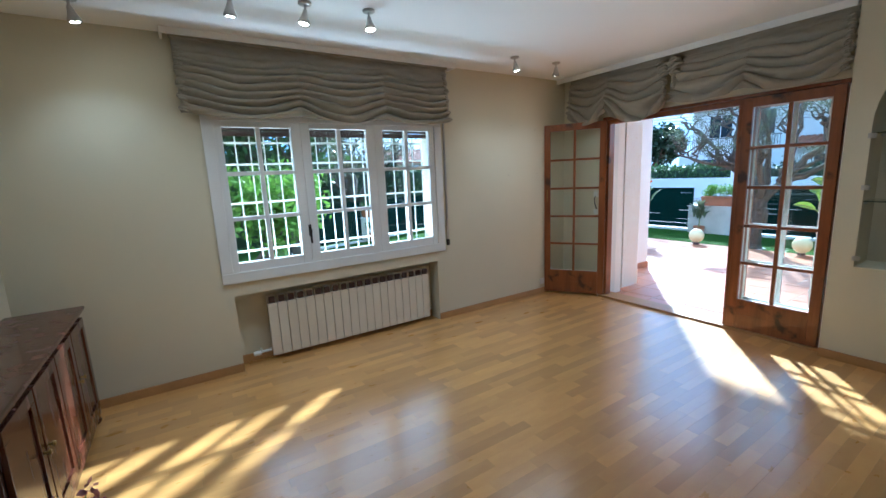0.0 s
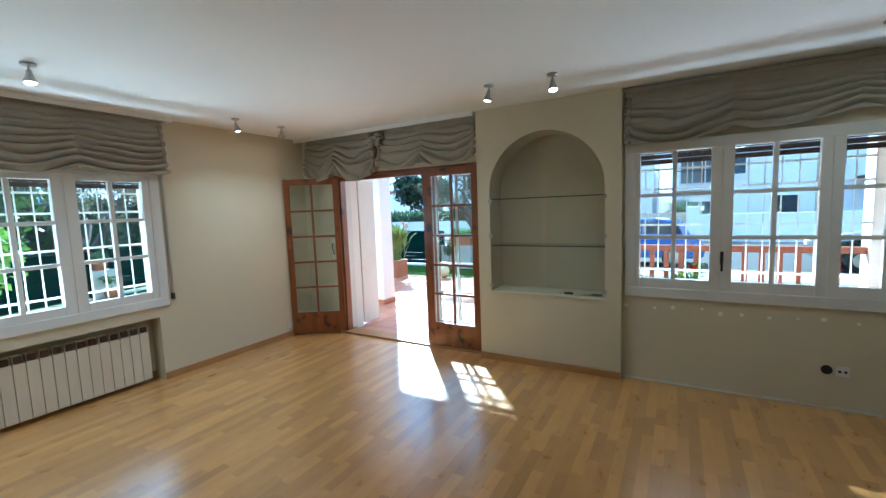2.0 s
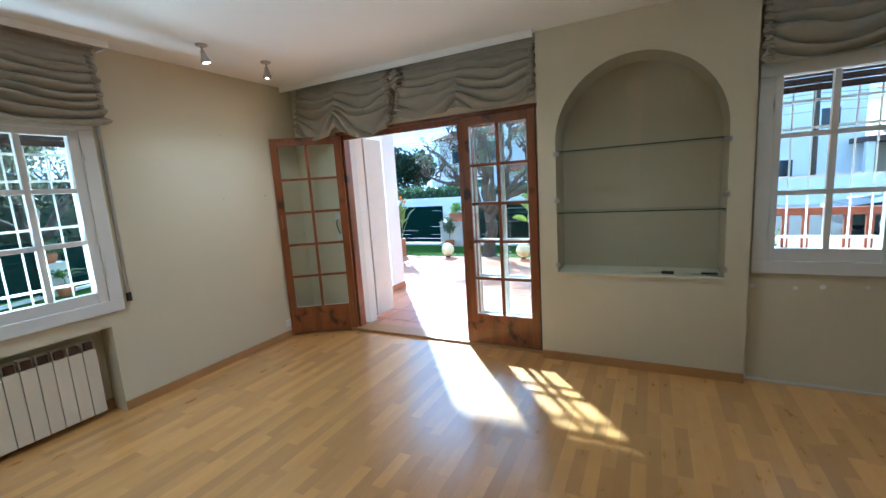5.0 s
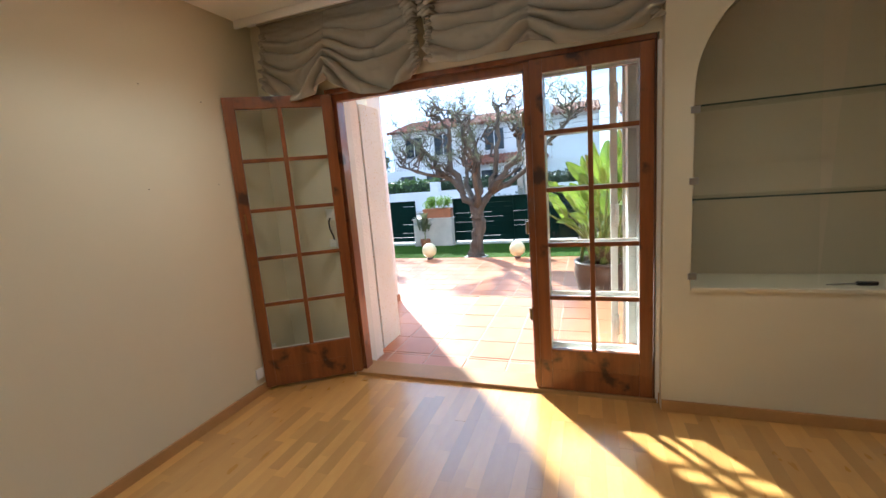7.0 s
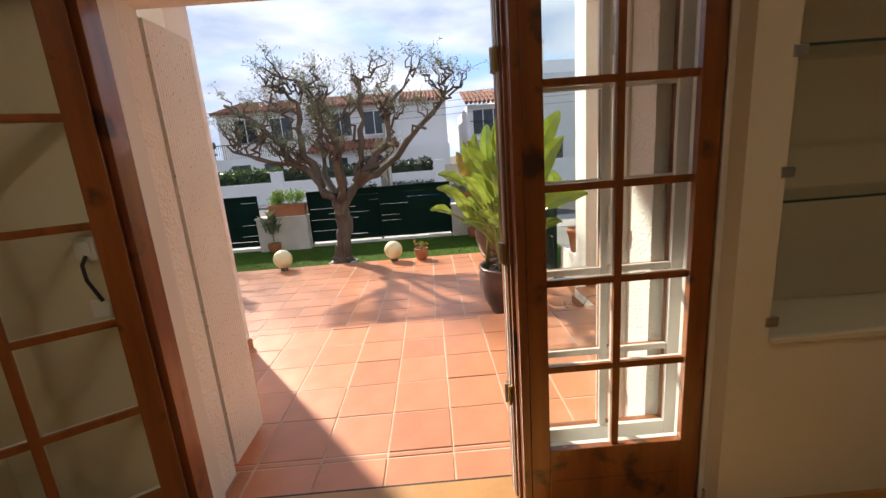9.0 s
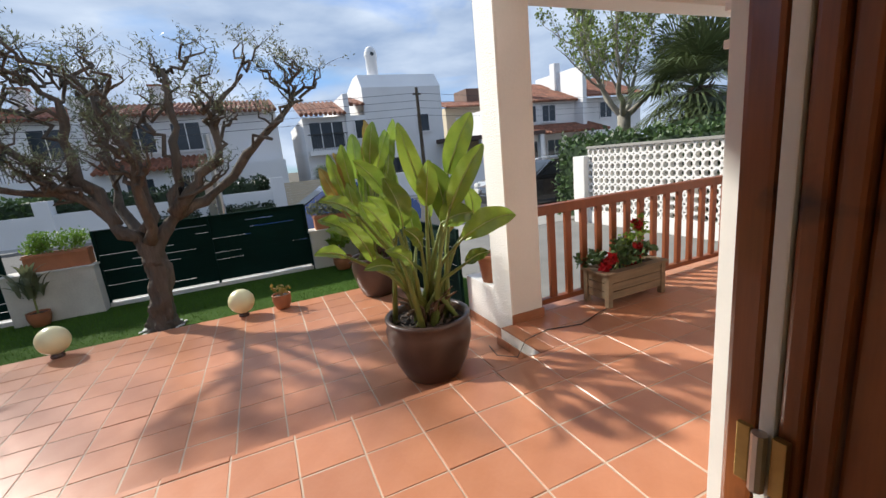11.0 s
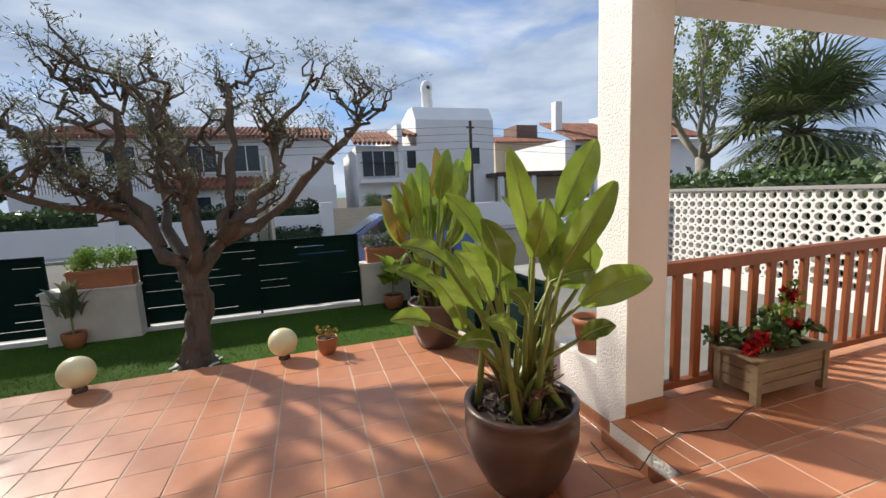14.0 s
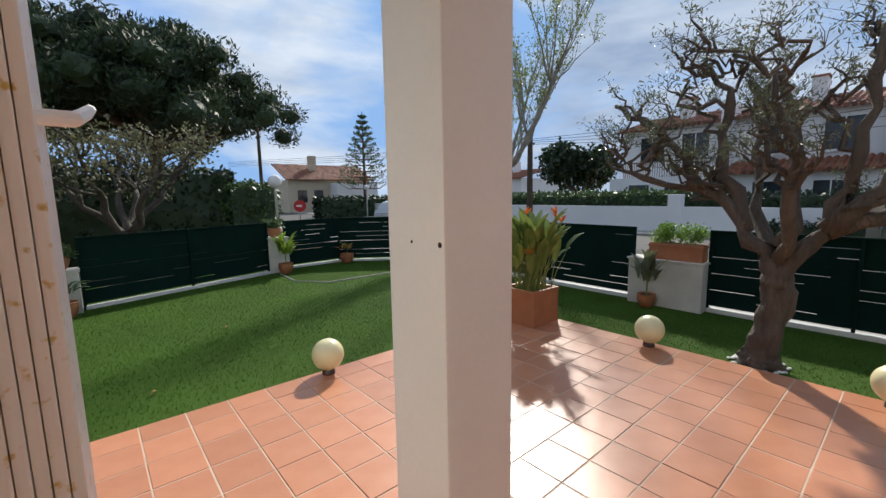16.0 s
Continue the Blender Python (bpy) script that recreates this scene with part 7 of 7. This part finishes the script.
# terrace house behind the olive
h = thing("terrace_house", "white two-storey terraced houses with red tiled roofs", "house", (33, 9, -0.4))
part("wall", B(31.0, 40.0, 0.6, 15.4, -0.42, 5.1), M_HOUSEW, h)
tiled_roof("roof", 30.5, 35.5, 0.5, 15.6, 5.05, 6.3, h)
part("porch_wall", B(29.4, 31.0, 0.6, 15.4, -0.42, 2.2), M_HOUSEW, h)
tiled_roof("porch_roof", 28.9, 31.0, 3.7, 9.4, 2.25, 2.85, h)
part("party_wall", B(29.6, 35.4, 9.45, 9.75, -0.42, 5.9), M_HOUSEW, h)
part("party_wall", B(29.6, 35.4, 3.6, 3.85, -0.42, 5.9), M_HOUSEW, h)
for y in (4.6, 6.8, 10.6, 12.9):
    opening(h, 30.97, y, y + 1.4, 3.2, 4.6)
for y in (4.8, 7.0, 11.0, 13.0):
    opening(h, 29.37, y, y + 1.2, 0.3, 1.8)
rail(h, 29.6, 9.8, 15.3, 2.2)
for y in (6.3, 12.3):
    c = part("chimney", B(33.0, 33.7, y, y + 0.6, 5.4, 6.9), M_HOUSEW, h)
    part("chimney_cap", B(32.95, 33.75, y - 0.05, y + 0.65, 6.9, 7.0), M_ROOF, c)
# white house with the tall block and round chimney
h = thing("white_house", "white rendered house with a tall blank gable and a domed chimney", "house", (31, -4, -0.4))
part("wall", B(29.0, 37.0, -4.25, -0.6, -0.42, 4.3), M_HOUSEW, h)
tiled_roof("roof", 28.4, 32.0, -3.0, -0.4, 4.4, 5.5, h)
tiled_roof("roof", 28.9, 32.2, -4.28, -3.3, 4.9, 5.7, h)
part("gable_wall", B(28.9, 36.5, -3.3, -3.0, -0.42, 5.5), M_HOUSEW, h)
bm = bmesh.new()
pr = [(29.5, -0.42), (29.5, 5.9), (30.2, 6.75), (31.4, 6.75), (37.0, 5.4), (37.0, -0.42)]
va = [bm.verts.new((x, -4.3, z)) for x, z in pr]
vb = [bm.verts.new((x, -9.4, z)) for x, z in pr]
bm.faces.new(va), bm.faces.new(vb[::-1])
for k in range(len(pr)):
    bm.faces.new((va[k], vb[k], vb[(k + 1) % len(pr)], va[(k + 1) % len(pr)]))
part("tall_block", bm, M_HOUSEW, h)
c = part("chimney", lathe(bmesh.new(), [(0.36, 6.4), (0.34, 7.9), (0.38, 7.95), (0.38, 8.2), (0.30, 8.45), (0.15, 8.6), (0, 8.64)], (31.2, -5.6, 0), 20), M_HOUSEW, h, smooth=True)
part("chimney_vent", lathe(bmesh.new(), [(0, 0.01), (0.12, 0.0)], (30.81, -5.6, 8.1), 12, (-1, 0, 0)), M_WINGL, c)
b = part("balcony", B(28.4, 29.0, -2.9, -0.7, 2.2, 2.45), M_HOUSEW, h)
rail(h, 28.45, -2.9, -0.7, 2.45)
# dark-paned window put in for the shaded loggia behind the balcony
opening(h, 28.97, -2.8, -0.9, 2.6, 4.0)
opening(h, 29.47, -8.4, -7.6, 3.2, 4.2)
opening(h, 28.97, -4.1, -3.5, 3.0, 4.0)
opening(h, 28.97, -2.7, -1.1, 0.4, 1.5)
opening(h, 29.47, -6.6, -5.4, 0.6, 1.7)
# cream house, pergola and the houses further right
h = thing("cream_house", "cream rendered house with a low tiled roof", "house", (44, -17, -0.4))
part("wall", B(42, 50, -22, -15.5, -0.42, 6.0), M_CREAMH, h)
tiled_roof("roof", 41.2, 46, -22.4, -15.2, 6.0, 7.0, h)
opening(h, 41.97, -18.6, -17.4, 3.6, 5.2)
part("roof_box", B(45, 48, -22, -19.5, 6.4, 8.2), mat("brown_render", (0.20, 0.12, 0.09), 0.8, 0.15), h)
h = thing("tiled_house", "white houses with steep red roofs and white chimneys", "house", (36, -22, -0.4))
part("wall", B(32, 42, -30, -16.5, -0.42, 5.0), M_HOUSEW, h)
tiled_roof("roof", 31.5, 36.5, -22.5, -17.0, 4.9, 6.9, h)
tiled_roof("roof", 31.0, 36.5, -29.5, -23.0, 5.1, 7.3, h)
tiled_roof("porch_roof", 29.6, 32.0, -24.0, -16.5, 2.4, 3.1, h)
part("party_wall", B(31.0, 37, -22.9, -22.5, -0.42, 7.4), M_HOUSEW, h)
for y in (-20.5, -18.6, -26.5):
    opening(h, 31.97, y, y + 1.3, 3.4, 4.6)
for y in (-21.0, -18.6, -26.5):
    opening(h, 31.97, y, y + 1.4, 0.3, 1.9)
for y in (-22.8, -17.6):
    part("chimney", B(34, 34.6, y, y + 0.6, 6.0, 8.2), M_HOUSEW, h)
pg = thing("far_pergola", "flat-roofed white porch with columns across the street", "porch", (29, -12.5, -0.4))
part("roof", B(27.5, 31, -16.0, -8.8, 2.3, 2.55), M_SLAT, pg, "dark roof")
for y in (-15.8, -13.5, -11.2, -9.0):
    part("column", B(27.6, 27.9, y - 0.15, y + 0.15, -0.42, 2.3), M_HOUSEW, pg)
part("back_wall", B(30.8, 31.0, -16, -8.8, -0.42, 2.3), M_CREAMH, pg)
# far houses on the other side
h = thing("far_villa", "distant cream villa with a brown tiled roof", "house", (26, 54, -0.4))
part("wall", B(22.5, 33.0, 50, 58, -0.42, 3.4), M_CREAMH, h)
part("wing", B(27.5, 33.0, 48, 50, -0.42, 3.0), M_HOUSEW, h)
tiled_roof("roof", 22.0, 33.4, 49.5, 54, 3.4, 5.4, h, "y")
for x in (23.5, 25.5, 28.5, 30.5):
    f = part("window", B(x, x + 1.1, 49.94, 50.0, 0.8, 2.2), M_WINGL, h)
    part("pane_bar", B(x + 0.5, x + 0.6, 49.9, 49.94, 0.8, 2.2), M_SLAT, f)
part("chimney", B(26, 26.8, 52, 52.8, 4.6, 6.4), M_CREAMH, h)
h = thing("far_villa", "distant white villa with a low brown roof", "house", (48, 37, -0.4))
part("wall", B(44, 54, 34, 42, -0.42, 3.2), M_HOUSEW, h)
tiled_roof("roof", 43.5, 49, 33.6, 42.4, 3.2, 4.4, h)
for y in (35.5, 38.0, 40.0):
    opening(h, 43.97, y, y + 1.0, 1.2, 2.2)
part("chimney", B(47, 47.7, 37, 37.7, 4.0, 5.4), M_HOUSEW, h)


def pole(x, y, h0, r0, wood, label, arms=True):
    t = thing("utility_pole", label, "pole", (x, y, -0.4), "utility poles")
    part("mast", tube(bmesh.new(), [(x, y, -0.42), (x, y, h0)], [r0, r0 * 0.7], 10), wood, t)
    if arms:
        part("crossarm", B(x - 0.04, x + 0.04, y - 0.24, y + 0.24, h0 - 0.4, h0 - 0.32), wood, t)
    return t


pole(21.8, 15.6, 4.2, 0.17, M_PALMB, "dark wooden utility pole")
pole(27.0, -6.8, 5.4, 0.12, M_PALMB, "thin dark utility pole")
pole(10.8, 21.5, 4.4, 0.09, M_PALMB, "dark wooden utility pole at the corner")
for dz in (-0.1, -0.5, -0.9, -1.3):
    for run in ([(21.8, 15.6, 4.1 + 0.2 * dz), (24.0, 6.0, 4.2 + dz * 0.7), (27.0, -6.8, 5.2 + dz)], [(27.0, -6.8, 5.2 + dz), (29.0, -16.0, 4.9 + dz), (33.0, -30.0, 5.2 + dz)],
                [(21.8, 15.6, 4.1 + 0.2 * dz), (18.0, 26.0, 4.0 + 0.3 * dz), (14.0, 40.0, 4.4 + 0.3 * dz)]):
        plain("overhead_cable", tube(bmesh.new(), run, 0.012, 4), M_BLACKP, "sagging black overhead cable between the poles", "cable", "")


def street_lamp(x, y, h0, label):
    t = thing("street_lamp", label, "street lamp", (x, y, -0.4), "street lamps")
    part("mast", tube(bmesh.new(), [(x, y, -0.42), (x, y, h0 - 0.16)], [0.05, 0.035], 10), M_STEEL, t)
    part("globe", lathe(bmesh.new(), [(0, -0.18)] + [(0.20 * math.sin(radians(a)), -0.20 * math.cos(radians(a))) for a in range(30, 180, 15)] + [(0, 0.2)], (x, y, h0), 20), M_HOUSEW, t, smooth=True)
    return t


street_lamp(9.3, 15.4, 1.95, "white globe street lamp by the fence")
street_lamp(21.5, 31.0, 2.1, "white globe street lamp at the corner")
pl = thing("street_lamp", "flat-headed grey street lamp", "street lamp", (25.5, -8.9, -0.4), "street lamps")
part("mast", tube(bmesh.new(), [(25.5, -8.9, -0.42), (25.5, -8.9, 2.5)], 0.05, 8), M_STEEL, pl)
part("head", lathe(bmesh.new(), [(0.1, 2.45), (0.28, 2.62), (0.28, 2.68), (0, 2.7)], (25.5, -8.9, 0), 16), M_STEEL, pl)
pl = thing("lamp_post", "grey steel lamp post and cabinet across the fence", "lamp post", (13.0, 2.95, -0.3))
part("mast", tube(bmesh.new(), [(13.0, 2.95, -0.32), (13.0, 2.95, 2.3)], 0.06, 10), M_STEEL, pl)
part("cabinet", B(12.93, 13.07, 3.02, 3.16, 0.6, 1.45, bev=0.01), M_STEEL, pl)
sg = thing("road_sign", "red round no-entry sign at the corner", "road sign", (12.6, 22.0, -0.4), "road signs")
part("mast", tube(bmesh.new(), [(12.6, 22.0, -0.42), (12.6, 22.0, 1.2)], 0.03, 8), M_STEEL, sg)
part("disc", lathe(bmesh.new(), [(0, 0.02), (0.28, 0.02), (0.28, 0), (0, 0)], (12.6, 21.95, 1.05), 24, (-0.35, -0.94, 0)), mat("sign_red", (0.45, 0.02, 0.02), 0.4, 0.05), sg)
part("bar", B(12.42, 12.78, 21.90, 21.925, 1.02, 1.09), M_HOUSEW, sg, "white bar")


def car(x, y, heading, paint, label):
    """A parked car: body, cabin, windows, wheels."""
    m = pose(x, y, -0.40, 0, 0, heading)
    t = thing("parked_car", label, "car", (x, y, -0.40), "parked cars")

    def hull(profile, hw, z_in=0.06):
        bm = bmesh.new()
        L = [[bm.verts.new(m @ Vector((px, s * (hw - (0.10 if pz > 0.95 else 0.0)), pz))) for px, pz in profile] for s in (-1, 1)]
        bm.faces.new(L[0]), bm.faces.new(L[1][::-1])
        for k in range(len(profile)):
            bm.faces.new((L[0][k], L[1][k], L[1][(k + 1) % len(profile)], L[0][(k + 1) % len(profile)]))
        bmesh.ops.bevel(bm, geom=list(bm.edges), offset=0.05, segments=2, affect="EDGES")
        return bm
    body = part("body", hull([(-2.1, 0.3), (-2.15, 0.65), (-2.0, 0.9), (1.0, 0.92), (1.95, 0.78), (2.12, 0.6), (2.1, 0.3)], 0.86), paint, t, smooth=False)
    part("cabin", hull([(-1.85, 0.88), (-1.55, 1.38), (-0.9, 1.48), (0.1, 1.46), (0.95, 0.9)], 0.80), paint, t)
    for s in (-1, 1):
        w = bmesh.new()
        for pts in ([(-1.6, 0.96), (-1.42, 1.33), (-0.55, 1.40), (-0.55, 0.96)], [(-0.48, 0.96), (-0.48, 1.40), (0.08, 1.38), (0.72, 0.96)]):
            w.faces.new([w.verts.new(m @ Vector((px, s * 0.775, pz))) for px, pz in pts])
        part("side_window", w, M_WINGL, body)
        for px in (-1.35, 1.3):
            tyre = part("wheel", lathe(bmesh.new(), [(0, 0), (0.2, 0), (0.31, 0.01), (0.33, 0.05), (0.33, 0.16), (0.31, 0.2), (0, 0.2)], m @ Vector((px, s * 0.70, 0.33)), 20, m.to_3x3() @ Vector((0, s, 0))), M_BLACKP, t)
            part("rim", lathe(bmesh.new(), [(0, 0.215), (0.19, 0.205), (0.2, 0.19)], m @ Vector((px, s * 0.70, 0.33)), 14, m.to_3x3() @ Vector((0, s, 0))), M_STEEL, tyre)
        part("headlight", B(2.02, 2.12, s * 0.62 - 0.14, s * 0.62 + 0.14, 0.60, 0.74, bev=0.02, m=m), M_WPAINT, body)
    for px, pz, qx, qz in ((0.98, 0.93, 0.14, 1.43),):
        w = bmesh.new()
        w.faces.new([w.verts.new(m @ Vector(p)) for p in ((px, -0.62, pz), (px, 0.62, pz), (qx, 0.58, qz), (qx, -0.58, qz))])
        part("windscreen", w, M_WINGL, body)
    return t


CP = lambda nm, c: mat(nm, c, 0.22, 0.04, 2, 30, 0.0, coat=0.8)
car(15.2, -6.2, 90, CP("black_car_paint", (0.018, 0.018, 0.02)), "black car parked at the kerb")
car(17.6, -7.5, 90, CP("silver_car_paint", (0.45, 0.46, 0.47)), "silver car in the street")
car(15.0, 0.6, 90, CP("blue_car_paint", (0.03, 0.09, 0.32)), "blue car parked at the kerb")
car(22.0, 27.0, 20, CP("white_car_paint", (0.62, 0.63, 0.64)), "white car parked at the far corner")
car(26.5, 28.2, 20, CP("grey_car_paint", (0.40, 0.41, 0.43)), "grey car parked at the far corner")
# ---- floor pieces: terracotta tiles and parquet strips ----
def tile_mesh(name, sx, sy, t, material, bev=0.004):
    bm = B(-sx / 2, sx / 2, -sy / 2, sy / 2, -t, 0)
    bmesh.ops.bevel(bm, geom=[e for e in bm.edges if all(abs(v.co.z) < 1e-6 for v in e.verts)], offset=bev, segments=1, affect="EDGES")
    me = bpy.data.meshes.new(name)
    bm.to_mesh(me)
    bm.free()
    me.materials.append(material)
    return me


PITCH, GAP = 0.3365, 0.007
rng = np.random.default_rng(2)
cache = {}


def lay_tiles(holder, x0, x1, y0, y1, ox, oy, z, skip=None, px=PITCH, py=PITCH):
    i0, i1 = math.floor((x0 - ox) / px), math.ceil((x1 - ox) / px)
    j0, j1 = math.floor((y0 - oy) / py), math.ceil((y1 - oy) / py)
    for i in range(i0, i1):
        for j in range(j0, j1):
            a, b = max(x0, ox + i * px), min(x1, ox + (i + 1) * px)
            c, d = max(y0, oy + j * py), min(y1, oy + (j + 1) * py)
            if b - a < 0.03 or d - c < 0.03 or (skip and skip((a + b) / 2, (c + d) / 2)):
                continue
            key = (round(b - a - GAP, 3), round(d - c - GAP, 3))
            if key not in cache:
                cache[key] = tile_mesh("floor_tile", *key, 0.02, M_TERRA)
            o = new("floor_tile", cache[key])
            o.matrix_basis = pose((a + b) / 2, (c + d) / 2, z + 0.0008 * rng.normal(), 0.12 * rng.normal(), 0.12 * rng.normal(), 0)
            o.parent = holder


porch = tagged(new("porch_floor"), "terracotta tiled porch floor with pale joints", "floor", kind="structure")
lay_tiles(porch, XE + 0.02, PX1, -3.08, 4.0, 6.025, 0.958, PZ)
lay_tiles(porch, PX1, RX1, -3.08, 0.41, 6.025, 0.958, PZ)
lay_tiles(porch, 4.428, XE + 0.02, 1.135, DOOR_Y1 - 0.014, 6.025, 0.958, PZ)
terrace = tagged(new("terrace_floor"), "terracotta tiled terrace one step below the porch", "floor", kind="structure")
lay_tiles(terrace, XE + 0.02, 9.65, 0.422, 6.36, 7.860, 3.91, TZ, lambda x, y: y < 3.85 and x < PX1 - 0.16, 0.305, 0.3125)

M_OAK = mat("oak_parquet", (0.62, 0.345, 0.098), 0.30, 0.12, 3.5, 26, 0.03, 0.0003, stretch=(2, 5, 1), rand=0.19, col2=(0.55, 0.285, 0.075), coat=0.3)
M_OAKJ = mat("oak_parquet_joined", (0.62, 0.345, 0.098), 0.30, 0.12, 3.5, 26, 0.03, 0.0003, stretch=(2, 5, 1), rand=0.19, col2=(0.55, 0.285, 0.075), coat=0.3, island=True)
for m in (M_OAK, M_OAKJ):
    b = m.node_tree.nodes["Principled BSDF"]
    b.inputs["Coat Weight"].default_value, b.inputs["Coat Roughness"].default_value, b.inputs["Coat IOR"].default_value = 1.0, 0.22, 1.75
parquet = tagged(new("parquet_floor"), "honey-coloured oak strip parquet, satin varnished", "floor", kind="structure")
W = 0.070
strip_cache, jv, jf, made = {}, [], [], 0
y = YS
while y < YN + 0.17:
    w = min(W, YN + 0.178 - y)
    inside = y + w > YN
    xa, xb = (0.31, 2.245) if inside else (XW, 4.19)
    x = xa - 0.5 * rng.random()
    while x < xb:
        L = [0.28, 0.36, 0.44, 0.52, 0.60][int(rng.integers(0, 5))]
        a, b = max(x, xa), min(x + L, xb)
        x += L
        if b - a < 0.02:
            continue
        if 1.2 < (a + b) / 2 < 4.2 and 0.75 < y < 3.0 and made < 290 and b - a > 0.2:
            key = round(b - a, 2)
            if key not in strip_cache:
                strip_cache[key] = tile_mesh("parquet_strip", key - 0.0003, W - 0.0003, 0.008, M_OAK, 0.0002)
            o = new("parquet_strip", strip_cache[key])
            o.matrix_basis = Matrix.Translation(((a + b) / 2, y + w / 2, 0))
            o.parent = parquet
            made += 1
        else:
            n0, e = len(jv), 0.00015
            jv += [(a + e, y + e, 0), (b - e, y + e, 0), (b - e, y + w - e, 0), (a + e, y + w - e, 0), (a + e, y + e, -0.008), (b - e, y + e, -0.008), (b - e, y + w - e, -0.008), (a + e, y + w - e, -0.008)]
            jf += [[n0 + k for k in f] for f in ((0, 1, 2, 3), (0, 4, 5, 1), (1, 5, 6, 2), (2, 6, 7, 3), (3, 7, 4, 0))]
    y += W
raw("parquet_strips", jv, jf, M_OAKJ, parquet, kind="stuff")
